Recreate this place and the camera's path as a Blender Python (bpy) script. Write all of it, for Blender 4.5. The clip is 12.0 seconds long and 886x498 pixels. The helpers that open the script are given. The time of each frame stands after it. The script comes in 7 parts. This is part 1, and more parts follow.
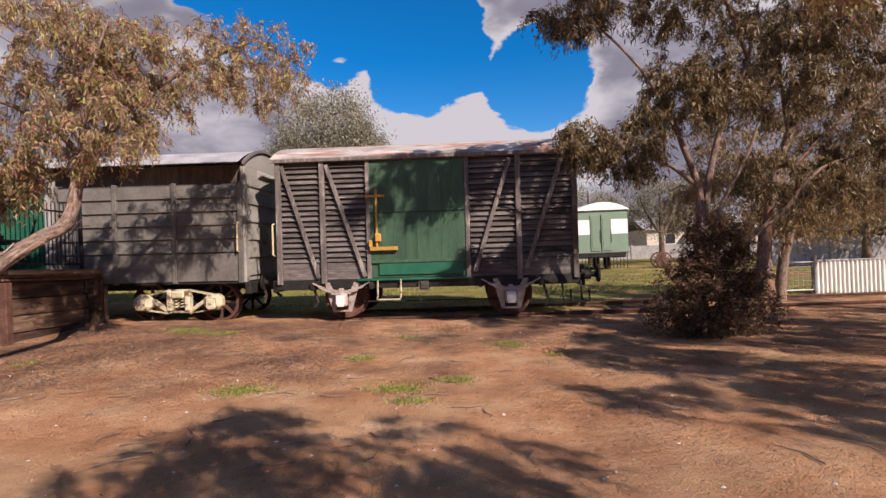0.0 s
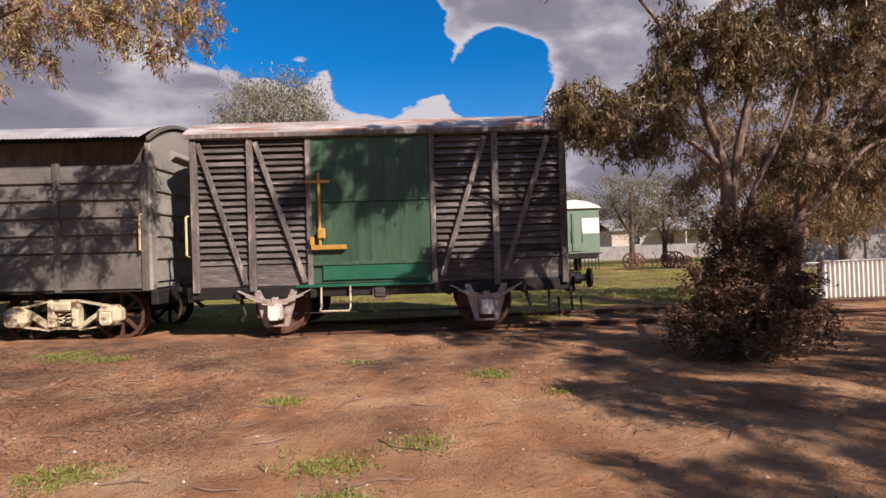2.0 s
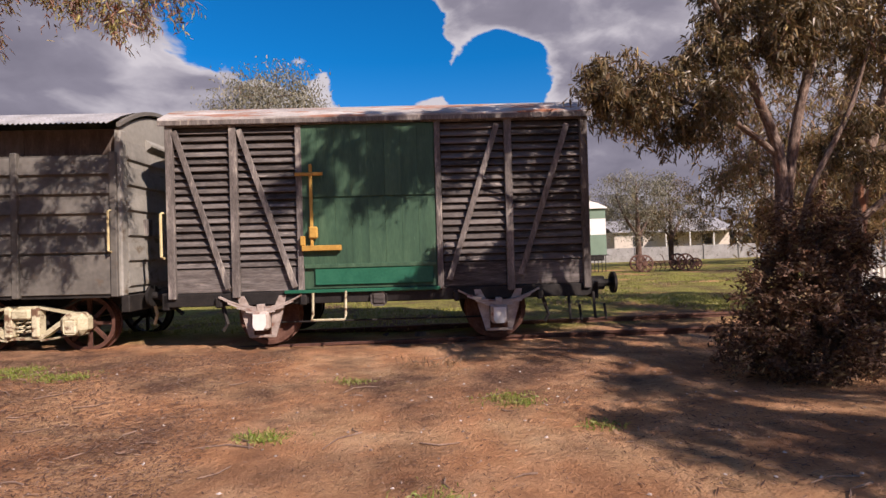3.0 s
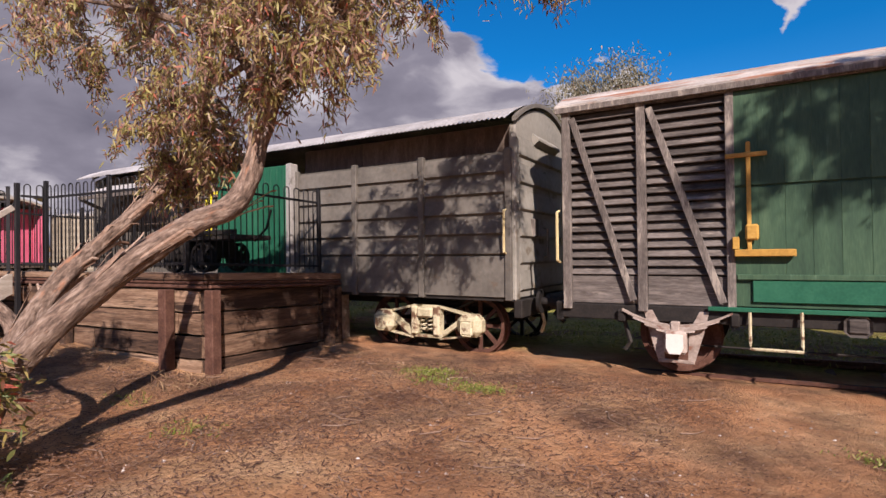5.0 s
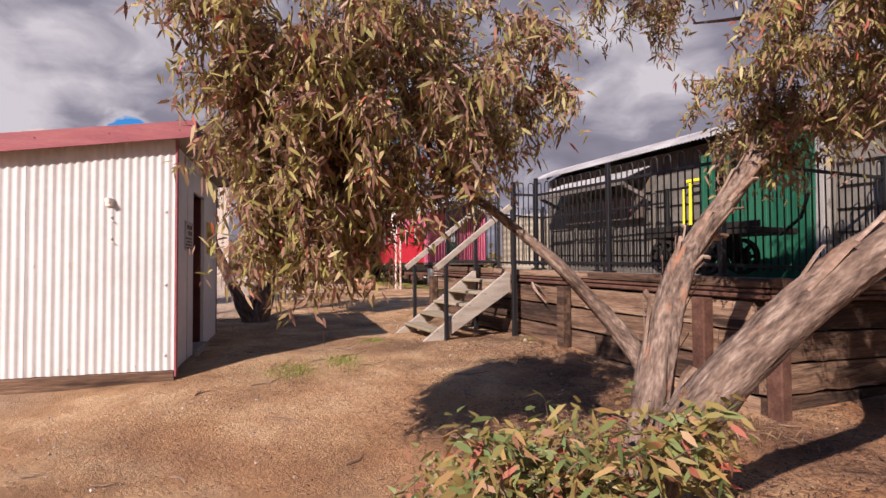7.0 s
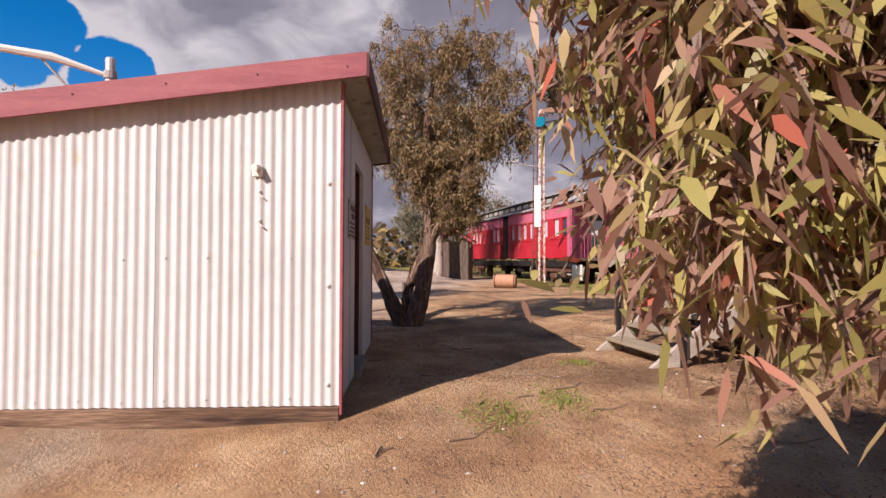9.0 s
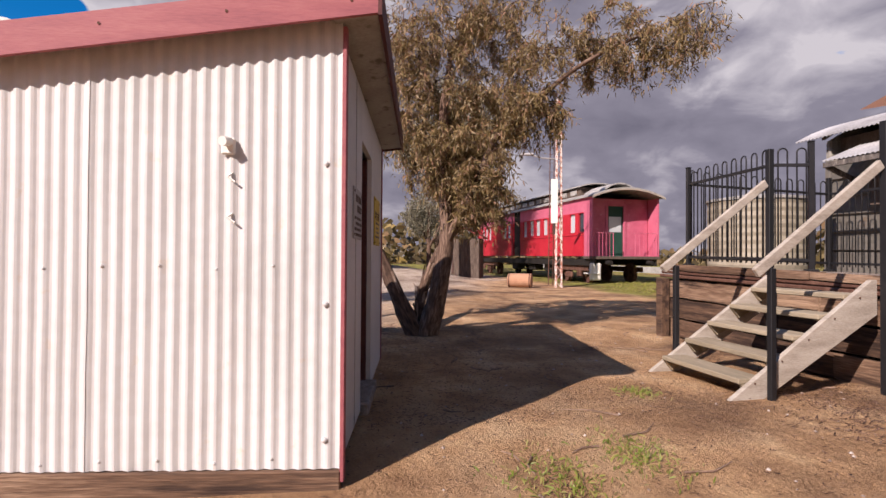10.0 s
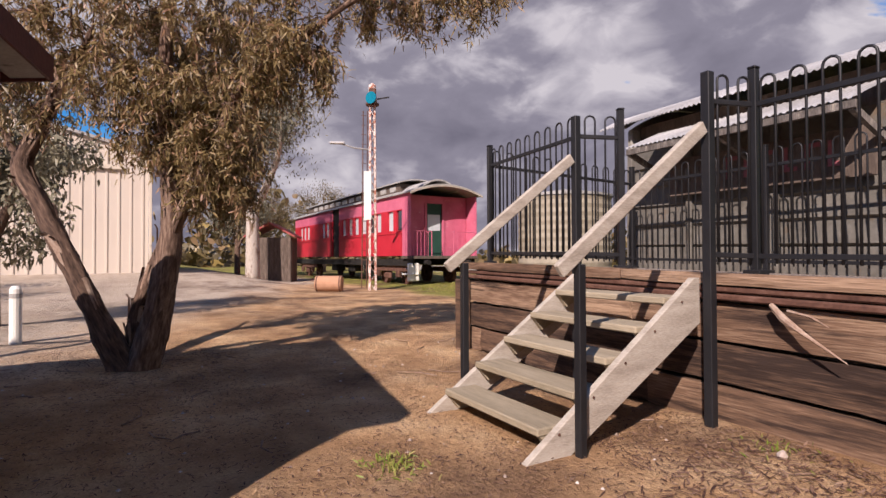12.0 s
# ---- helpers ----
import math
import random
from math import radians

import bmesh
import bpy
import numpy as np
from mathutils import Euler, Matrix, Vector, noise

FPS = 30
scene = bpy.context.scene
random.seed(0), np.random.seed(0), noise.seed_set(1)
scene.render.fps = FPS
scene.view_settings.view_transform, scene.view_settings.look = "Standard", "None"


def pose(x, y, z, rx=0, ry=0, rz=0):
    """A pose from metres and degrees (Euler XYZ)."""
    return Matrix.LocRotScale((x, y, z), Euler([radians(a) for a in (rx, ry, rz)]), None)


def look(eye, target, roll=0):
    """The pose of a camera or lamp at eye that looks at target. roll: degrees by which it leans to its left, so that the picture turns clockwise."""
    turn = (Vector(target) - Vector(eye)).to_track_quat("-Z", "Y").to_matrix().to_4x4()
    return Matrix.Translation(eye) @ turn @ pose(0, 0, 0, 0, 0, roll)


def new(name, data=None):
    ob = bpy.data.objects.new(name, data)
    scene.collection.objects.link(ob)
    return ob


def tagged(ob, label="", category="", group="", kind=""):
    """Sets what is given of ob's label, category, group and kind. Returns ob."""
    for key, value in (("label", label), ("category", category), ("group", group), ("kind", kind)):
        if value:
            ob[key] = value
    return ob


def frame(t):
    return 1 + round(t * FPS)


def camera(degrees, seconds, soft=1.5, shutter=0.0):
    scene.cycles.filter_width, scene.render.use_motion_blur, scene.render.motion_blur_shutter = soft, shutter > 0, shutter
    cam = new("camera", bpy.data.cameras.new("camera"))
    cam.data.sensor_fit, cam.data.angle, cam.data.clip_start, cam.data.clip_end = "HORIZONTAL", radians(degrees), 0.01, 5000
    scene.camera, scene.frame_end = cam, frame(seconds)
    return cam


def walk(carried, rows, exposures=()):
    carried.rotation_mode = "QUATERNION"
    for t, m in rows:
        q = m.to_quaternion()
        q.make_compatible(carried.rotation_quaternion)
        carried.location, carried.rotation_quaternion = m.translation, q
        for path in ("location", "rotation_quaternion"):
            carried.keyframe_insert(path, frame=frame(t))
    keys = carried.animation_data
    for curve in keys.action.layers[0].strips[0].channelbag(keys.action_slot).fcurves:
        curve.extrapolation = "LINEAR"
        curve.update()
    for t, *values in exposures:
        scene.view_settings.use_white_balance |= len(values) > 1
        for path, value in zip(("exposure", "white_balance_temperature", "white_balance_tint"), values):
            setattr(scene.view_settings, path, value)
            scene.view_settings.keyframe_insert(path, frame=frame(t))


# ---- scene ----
cam = camera(79.3, 12.0)
METRES, EYE, TILT, LEAN, TURN = 13.2, 1.5, 0.0, 0.0, 0.0
ROWS = [
    (0.0, 0.0, 0.0, 0.0, -0.0, -0.0, 2.35),
    (0.5, 0.0024, 0.0417, -0.0033, -1.42, -0.06, 2.52),
    (1.0, -0.0013, 0.0819, -0.0047, -2.31, -0.08, 2.34),
    (1.5, 0.0012, 0.1182, -0.0062, -3.34, 0.12, 2.38),
    (2.0, 0.0026, 0.1582, -0.004, -4.06, 0.03, 2.39),
    (2.5, 0.0041, 0.196, -0.0046, -4.45, 0.17, 2.31),
    (4.5, -0.0839, 0.3133, -0.0007, 9.97, 0.62, 1.54),
    (5.0, -0.1281, 0.3209, 0.0041, 27.09, 1.16, 1.19),
    (5.5, -0.1733, 0.325, 0.0048, 39.48, 1.3, 1.04),
    (6.0, -0.2216, 0.3243, 0.0055, 52.11, 1.49, 0.62),
    (6.5, -0.2628, 0.3223, 0.0063, 60.35, 1.68, 0.55),
    (7.0, -0.3122, 0.3157, 0.007, 65.96, 1.67, 0.36),
    (7.5, -0.3562, 0.3049, 0.005, 71.28, 1.82, 0.12),
    (9.5, -0.5242, 0.2891, 0.0099, 78.76, 0.9, -0.27),
    (10.0, -0.5658, 0.2927, 0.0126, 78.94, 0.76, -0.34),
    (10.5, -0.5989, 0.3144, 0.0112, 78.46, 0.85, -0.17),
    (11.0, -0.6311, 0.3418, 0.0148, 74.26, 0.85, 0.09),
    (11.5, -0.6567, 0.3665, 0.0145, 68.43, 0.91, 0.08),
    (12.0, -0.6833, 0.3993, 0.0091, 61.42, 0.94, 0.23),
]
walk(cam, [(t, pose(0, 0, EYE, TILT, LEAN, TURN) @ pose(METRES * x, METRES * y, METRES * z, 90 + pitch, roll, yaw)) for t, x, y, z, yaw, pitch, roll in ROWS],
     [(0.0, 0.55, 6450, 24), (12.0, 0.55, 6450, 24)])
SUN_POWER, SKY_GLOW, CLOUD_GLOW = 5.0, 0.088, 0.42

# ---------- world, sun ----------
SUN_DIR = Vector((0.512, -0.633, 0.581)).normalized()     # towards the sun
sun_el = math.asin(SUN_DIR.z)
sun_az = math.atan2(SUN_DIR.x, SUN_DIR.y)
world = bpy.data.worlds.new("sky")
scene.world = world
world.use_nodes = True
wn, wl = world.node_tree.nodes, world.node_tree.links
wn.clear()


def wnode(kind, **kw):
    n = wn.new(kind)
    for k, v in kw.items():
        n.inputs[k].default_value = v
    return n


def wmath(op, a, b=None):
    n = wn.new("ShaderNodeMath")
    n.operation = op
    n.use_clamp = False
    for i, v in enumerate((a, b)):
        if v is None:
            continue
        if isinstance(v, (int, float)):
            n.inputs[i].default_value = v
        else:
            wl.new(v, n.inputs[i])
    return n.outputs[0]


def wramp(fac, stops):
    n = wn.new("ShaderNodeValToRGB")
    while len(n.color_ramp.elements) < len(stops):
        n.color_ramp.elements.new(0.5)
    for e, (p, c) in zip(n.color_ramp.elements, stops):
        e.position, e.color = p, (*c, 1) if len(c) == 3 else c
    wl.new(fac, n.inputs[0])
    return n.outputs[0]


sky = wn.new("ShaderNodeTexSky")
sky.sky_type, sky.sun_disc = "NISHITA", False
sky.sun_elevation, sky.sun_rotation = sun_el, sun_az
sky.air_density, sky.dust_density, sky.ozone_density = 1.0, 0.2, 3.0
coord = wn.new("ShaderNodeTexCoord").outputs["Generated"]
sep = wn.new("ShaderNodeSeparateXYZ")
wl.new(coord, sep.inputs[0])
sx, sy, sz = sep.outputs
# clouds lie on a layer overhead: divide the direction by its height
flat = wn.new("ShaderNodeCombineXYZ")
den = wmath("ADD", wmath("MAXIMUM", sz, 0.0), 0.4)
wl.new(wmath("DIVIDE", sx, den), flat.inputs[0])
wl.new(wmath("DIVIDE", sy, den), flat.inputs[1])
wl.new(wmath("MULTIPLY", sz, 1.2), flat.inputs[2])
big = wnode("ShaderNodeTexNoise", Scale=2.0, Detail=8.0, Roughness=0.5, Distortion=0.25)
wl.new(flat.outputs[0], big.inputs["Vector"])
fine = wnode("ShaderNodeTexNoise", Scale=6.5, Detail=9.0, Roughness=0.52, Distortion=0.35)
wl.new(flat.outputs[0], fine.inputs["Vector"])


def opening(heading, height, inner, outer):
    """1 inside a round break in the cloud, 0 outside it; angles in degrees, heading turned left from +y."""
    h, e = radians(heading), radians(height)
    dot = wn.new("ShaderNodeVectorMath")
    dot.operation = "DOT_PRODUCT"
    wl.new(coord, dot.inputs[0])
    dot.inputs[1].default_value = (-math.sin(h) * math.cos(e), math.cos(h) * math.cos(e), math.sin(e))
    mr = wn.new("ShaderNodeMapRange")
    mr.interpolation_type = "SMOOTHSTEP"
    wl.new(dot.outputs["Value"], mr.inputs[0])
    mr.inputs[1].default_value, mr.inputs[2].default_value = math.cos(radians(outer)), math.cos(radians(inner))
    return mr.outputs[0]


# broken storm cloud: darker in the west, with breaks of blue
breaks = opening(13.5, 29, 0, 17)
for spot in ((1, 20.5, 0, 9), (-11, 16.5, 0, 7.5), (18, 38, 2, 18), (118, 19.5, 0, 6.5), (110, 16, 0, 4.5), (96, 10.5, 0, 5), (190, 48, 22, 52), (0, 90, 30, 48)):
    breaks = wmath("MAXIMUM", breaks, opening(*spot))
west = wmath("MULTIPLY", sx, -0.05)
cover = wmath("ADD", wmath("ADD", wmath("MULTIPLY", wmath("SUBTRACT", big.outputs[0], 0.5), 1.5), wmath("MULTIPLY", wmath("SUBTRACT", fine.outputs[0], 0.5), 1.5)), wmath("ADD", wmath("MULTIPLY", wmath("MAXIMUM", wmath("SUBTRACT", 0.3, sz), 0.0), 3.2), wmath("SUBTRACT", 0.86, wmath("MULTIPLY", breaks, 1.1))))
mask = wramp(cover, [(0.33, (0, 0, 0)), (0.43, (1, 1, 1))])
lit = wmath("MULTIPLY", opening(6, 12, 4, 13), 0.42)
for weight, *spot in ((0.38, -7, 11, 4, 13), (0.4, 112, 12, 2, 13), (0.22, 22, 15, 1, 8), (0.26, 72, 4, 2, 12), (0.14, 45, 19, 0, 8), (0.16, 98, 24, 4, 16)):
    lit = wmath("MAXIMUM", lit, wmath("MULTIPLY", opening(*spot), weight))
deep = wmath("MULTIPLY", wmath("MINIMUM", wmath("SUBTRACT", cover, 0.34), 0.4), 0.42)
soft = wmath("ADD", wmath("MULTIPLY", wmath("SUBTRACT", big.outputs[0], 0.5), 0.75), wmath("MULTIPLY", wmath("SUBTRACT", fine.outputs[0], 0.5), 0.65))
body = wmath("ADD", wmath("ADD", soft, wmath("SUBTRACT", deep, lit)), wmath("ADD", west, 0.09))
shade = wramp(body, [(0.0, (1.0, 1.0, 1.0)), (0.1, (0.82, 0.82, 0.85)), (0.27, (0.42, 0.42, 0.49)), (0.65, (0.21, 0.21, 0.27))])
cloud = wn.new("ShaderNodeBackground")
wl.new(shade, cloud.inputs[0])
cloud.inputs[1].default_value = CLOUD_GLOW
clear = wn.new("ShaderNodeBackground")
hue = wn.new("ShaderNodeHueSaturation")
hue.inputs["Saturation"].default_value = 1.5
wl.new(sky.outputs[0], hue.inputs["Color"])
wl.new(hue.outputs[0], clear.inputs[0])
clear.inputs[1].default_value = SKY_GLOW
mix = wn.new("ShaderNodeMixShader")
wl.new(mask, mix.inputs[0])
wl.new(clear.outputs[0], mix.inputs[1])
wl.new(cloud.outputs[0], mix.inputs[2])
out = wn.new("ShaderNodeOutputWorld")
wl.new(mix.outputs[0], out.inputs[0])

sun = new("sun", bpy.data.lights.new("sun", "SUN"))
sun.data.energy, sun.data.angle, sun.data.color = SUN_POWER, radians(0.55), (1.0, 0.9, 0.77)
sun.matrix_world = look(SUN_DIR * 40, (0, 0, 0))

# ---------- materials ----------
MATS = {}


def material(name, stops, scale=3.0, rough=0.8, metal=0.0, bump=0.3, grain=(1, 1, 1), fine=40.0, spread=0.12,
             wear=None, wear_at=0.62, wear_scale=5.0, island=False, coat=0.0, uv=False, spec=0.35):
    """Two scales of noise over a ramp of colours, patches of wear, fine relief."""
    m = bpy.data.materials.new(name)
    m.use_nodes = True
    n, l = m.node_tree.nodes, m.node_tree.links
    b = n["Principled BSDF"]
    tc = n.new("ShaderNodeTexCoord")
    mp = n.new("ShaderNodeMapping")
    mp.inputs["Scale"].default_value = grain
    l.new(tc.outputs["UV" if uv else "Object"], mp.inputs[0])
    vec = mp.outputs[0]
    rnd = n.new("ShaderNodeNewGeometry").outputs["Random Per Island"] if island else n.new("ShaderNodeObjectInfo").outputs["Random"]
    shift = n.new("ShaderNodeVectorMath")
    shift.operation = "ADD"
    comb = n.new("ShaderNodeCombineXYZ")
    mul = n.new("ShaderNodeMath")
    mul.operation = "MULTIPLY"
    mul.inputs[1].default_value = 37.0
    l.new(rnd, mul.inputs[0])
    l.new(mul.outputs[0], comb.inputs[0])
    l.new(mul.outputs[0], comb.inputs[2])
    l.new(vec, shift.inputs[0])
    l.new(comb.outputs[0], shift.inputs[1])
    vec = shift.outputs[0]
    n1 = n.new("ShaderNodeTexNoise")
    n1.inputs["Scale"].default_value, n1.inputs["Detail"].default_value, n1.inputs["Roughness"].default_value = scale, 6, 0.6
    n2 = n.new("ShaderNodeTexNoise")
    n2.inputs["Scale"].default_value, n2.inputs["Detail"].default_value = fine, 5
    l.new(vec, n1.inputs["Vector"])
    l.new(vec, n2.inputs["Vector"])
    mixv = n.new("ShaderNodeMix")
    mixv.inputs[0].default_value = 0.35
    l.new(n1.outputs[0], mixv.inputs[2])
    l.new(n2.outputs[0], mixv.inputs[3])
    add = n.new("ShaderNodeMath")
    add.operation = "MULTIPLY_ADD"
    l.new(rnd, add.inputs[0])
    add.inputs[1].default_value = spread
    l.new(mixv.outputs[0], add.inputs[2])
    sub = n.new("ShaderNodeMath")
    sub.operation = "SUBTRACT"
    l.new(add.outputs[0], sub.inputs[0])
    sub.inputs[1].default_value = spread / 2
    rp = n.new("ShaderNodeValToRGB")
    k = len(stops)
    while len(rp.color_ramp.elements) < k:
        rp.color_ramp.elements.new(0.5)
    for i, (e, c) in enumerate(zip(rp.color_ramp.elements, stops)):
        e.position, e.color = 0.3 + 0.4 * i / max(k - 1, 1), (*c, 1)
    l.new(sub.outputs[0], rp.inputs[0])
    col = rp.outputs[0]
    if wear:
        n3 = n.new("ShaderNodeTexNoise")
        n3.inputs["Scale"].default_value, n3.inputs["Detail"].default_value, n3.inputs["Roughness"].default_value = wear_scale, 8, 0.65
        l.new(vec, n3.inputs["Vector"])
        r3 = n.new("ShaderNodeValToRGB")
        r3.color_ramp.elements[0].position, r3.color_ramp.elements[1].position = wear_at - 0.03, wear_at + 0.05
        l.new(n3.outputs[0], r3.inputs[0])
        mc = n.new("ShaderNodeMix")
        mc.data_type = "RGBA"
        l.new(r3.outputs[0], mc.inputs[0])
        l.new(col, mc.inputs[6])
        mc.inputs[7].default_value = (*wear, 1)
        col = mc.outputs[2]
    l.new(col, b.inputs["Base Color"])
    b.inputs["Roughness"].default_value, b.inputs["Metallic"].default_value = rough, metal
    b.inputs["Specular IOR Level"].default_value = spec
    b.inputs["Coat Weight"].default_value = coat
    if bump:
        bp = n.new("ShaderNodeBump")
        bp.inputs["Strength"].default_value, bp.inputs["Distance"].default_value = bump, 0.02
        l.new(mixv.outputs[0], bp.inputs["Height"])
        l.new(bp.outputs[0], b.inputs["Normal"])
    MATS[name] = m
    return m


def leafy(name, stops, rough=0.5, through_light=0.25):
    """Leaves of many greens, one colour a leaf, with some light coming through."""
    m = bpy.data.materials.new(name)
    m.use_nodes = True
    n, l = m.node_tree.nodes, m.node_tree.links
    b = n["Principled BSDF"]
    rnd = n.new("ShaderNodeNewGeometry").outputs["Random Per Island"]
    rp = n.new("ShaderNodeValToRGB")
    while len(rp.color_ramp.elements) < len(stops):
        rp.color_ramp.elements.new(0.5)
    for e, (p, c) in zip(rp.color_ramp.elements, stops):
        e.position, e.color = p, (*c, 1)
    l.new(rnd, rp.inputs[0])
    l.new(rp.outputs[0], b.inputs["Base Color"])
    b.inputs["Roughness"].default_value = rough
    b.inputs["Specular IOR Level"].default_value = 0.4
    tr = n.new("ShaderNodeBsdfTranslucent")
    l.new(rp.outputs[0], tr.inputs[0])
    mx = n.new("ShaderNodeMixShader")
    mx.inputs[0].default_value = through_light
    l.new(b.outputs[0], mx.inputs[1])
    l.new(tr.outputs[0], mx.inputs[2])
    l.new(mx.outputs[0], n["Material Output"].inputs[0])
    MATS[name] = m
    return m


def glass_pane(name, tint):
    m = bpy.data.materials.new(name)
    m.use_nodes = True
    b = m.node_tree.nodes["Principled BSDF"]
    b.inputs["Base Color"].default_value = (*tint, 1)
    b.inputs["Roughness"].default_value, b.inputs["Specular IOR Level"].default_value = 0.06, 0.8
    b.inputs["Coat Weight"].default_value = 0.6
    return m


grey_timber = material("grey_timber", [(0.03, 0.025, 0.022), (0.095, 0.082, 0.073), (0.2, 0.176, 0.158)], 4, 0.85, grain=(0.4, 1, 3), fine=30, wear=(0.27, 0.235, 0.205), wear_at=0.62, spread=0.2)
post_timber = material("post_timber", [(0.05, 0.042, 0.037), (0.14, 0.122, 0.108), (0.28, 0.25, 0.22)], 5, 0.85, grain=(2, 2, 0.4), fine=40, wear=(0.34, 0.3, 0.25), wear_at=0.6)
green_paint = material("green_paint", [(0.022, 0.056, 0.033), (0.038, 0.088, 0.048), (0.068, 0.128, 0.07)], 2.5, 0.65, grain=(3, 3, 0.5), fine=22, bump=0.15, wear=(0.1, 0.18, 0.11), wear_at=0.66, wear_scale=4)
green_sheet = material("green_sheet", [(0.005, 0.07, 0.04), (0.01, 0.1, 0.055), (0.025, 0.14, 0.078)], 2, 0.5, bump=0.1)
roof_white = material("roof_white", [(0.09, 0.078, 0.066), (0.3, 0.27, 0.24), (0.6, 0.56, 0.51)], 1.6, 0.75, grain=(0.8, 4, 4), wear=(0.32, 0.13, 0.065), wear_at=0.55, wear_scale=1.5)
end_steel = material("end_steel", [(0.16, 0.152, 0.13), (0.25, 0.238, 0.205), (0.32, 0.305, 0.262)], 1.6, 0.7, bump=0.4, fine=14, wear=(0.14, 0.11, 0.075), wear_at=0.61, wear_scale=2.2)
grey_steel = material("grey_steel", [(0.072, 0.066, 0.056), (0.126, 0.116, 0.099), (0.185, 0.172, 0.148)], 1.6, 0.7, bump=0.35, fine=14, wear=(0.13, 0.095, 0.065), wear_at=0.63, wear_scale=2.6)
iron_sheet = material("iron_sheet", [(0.22, 0.21, 0.2), (0.42, 0.41, 0.4), (0.66, 0.65, 0.64)], 1.4, 0.5, metal=0.35, wear=(0.33, 0.28, 0.24), wear_at=0.67, bump=0.1)
black_iron = material("black_iron", [(0.012, 0.011, 0.01), (0.024, 0.021, 0.019), (0.045, 0.038, 0.032)], 6, 0.7, metal=0.3, bump=0.2)
rust_iron = material("rust_iron", [(0.045, 0.02, 0.014), (0.1, 0.046, 0.031), (0.17, 0.09, 0.065)], 7, 0.85, bump=0.3)
cream_paint = material("cream_paint", [(0.3, 0.26, 0.16), (0.5, 0.45, 0.29), (0.64, 0.59, 0.42)], 5, 0.75, wear=(0.15, 0.085, 0.05), wear_at=0.56, wear_scale=6)
pale_paint = material("pale_paint", [(0.2, 0.155, 0.125), (0.36, 0.295, 0.25), (0.5, 0.43, 0.375)], 6, 0.75, wear=(0.2, 0.1, 0.07), wear_at=0.6, wear_scale=5)
yellow_paint = material("yellow_paint", [(0.32, 0.17, 0.03), (0.46, 0.26, 0.05), (0.56, 0.35, 0.09)], 6, 0.6, wear=(0.2, 0.12, 0.05), wear_at=0.66)
bright_yellow = material("bright_yellow", [(0.75, 0.68, 0.02), (0.85, 0.78, 0.04)], 6, 0.5)
tan_paint = material("tan_paint", [(0.5, 0.4, 0.2), (0.66, 0.56, 0.3)], 6, 0.6)
fence_black = material("fence_black", [(0.01, 0.01, 0.012), (0.018, 0.018, 0.02)], 6, 0.45, bump=0.03)
sleeper = material("sleeper", [(0.03, 0.017, 0.012), (0.15, 0.088, 0.055), (0.37, 0.25, 0.165)], 2.6, 0.9, grain=(0.28, 4, 4), fine=22, bump=1.0, spread=0.3, wear=(0.04, 0.023, 0.016), wear_at=0.58, wear_scale=2.2)
sleeper_y = material("sleeper_y", [(0.03, 0.017, 0.012), (0.15, 0.088, 0.055), (0.37, 0.25, 0.165)], 2.6, 0.9, grain=(4, 0.28, 4), fine=22, bump=1.0, spread=0.3, wear=(0.04, 0.023, 0.016), wear_at=0.58, wear_scale=2.2)
stair_wood = material("stair_wood", [(0.25, 0.21, 0.17), (0.38, 0.335, 0.28), (0.48, 0.43, 0.37)], 3, 0.85, grain=(1, 1, 4), fine=30, bump=0.4, spread=0.1)
tread_wood = material("tread_wood", [(0.2, 0.165, 0.11), (0.3, 0.25, 0.175), (0.4, 0.335, 0.24)], 3, 0.85, grain=(0.4, 4, 4), fine=30, bump=0.4)
wall_white = material("wall_white", [(0.5, 0.495, 0.485), (0.57, 0.565, 0.556), (0.62, 0.615, 0.605)], 1.2, 0.55, bump=0.1, fine=15, wear=(0.56, 0.5, 0.43), wear_at=0.66)
maroon_paint = material("maroon_paint", [(0.22, 0.06, 0.075), (0.3, 0.09, 0.1), (0.36, 0.13, 0.13)], 3, 0.65, grain=(1, 0.5, 4), bump=0.15)
sign_grey = material("sign_grey", [(0.3, 0.29, 0.28), (0.42, 0.4, 0.38)], 8, 0.6, wear=(0.2, 0.12, 0.08), wear_at=0.62)
notice_yellow = material("notice_yellow", [(0.5, 0.34, 0.03), (0.6, 0.42, 0.06), (0.66, 0.5, 0.12)], 6, 0.6)
dark_red = material("dark_red", [(0.05, 0.014, 0.014), (0.085, 0.024, 0.022), (0.12, 0.04, 0.034)], 4, 0.65)
# near-black for hollows: their shade is put into the colour
void_shade = material("void_shade", [(0.015, 0.012, 0.01), (0.03, 0.026, 0.022)], 3, 0.9)
cream_wall = material("cream_wall", [(0.54, 0.47, 0.4), (0.6, 0.53, 0.45)], 0.8, 0.55, bump=0.03)
tank_iron = material("tank_iron", [(0.22, 0.19, 0.14), (0.32, 0.28, 0.21), (0.4, 0.36, 0.28)], 2, 0.6)
cream_trim = material("cream_trim", [(0.52, 0.46, 0.38), (0.6, 0.53, 0.43)], 0.8, 0.6, bump=0.03)
red_paint = material("red_paint", [(0.33, 0.012, 0.025), (0.45, 0.02, 0.035), (0.53, 0.035, 0.05)], 1.2, 0.5, bump=0.05)
pink_paint = material("pink_paint", [(0.4, 0.075, 0.13), (0.52, 0.12, 0.19), (0.58, 0.16, 0.24)], 1.6, 0.6, bump=0.05, wear=(0.55, 0.25, 0.3), wear_at=0.66)
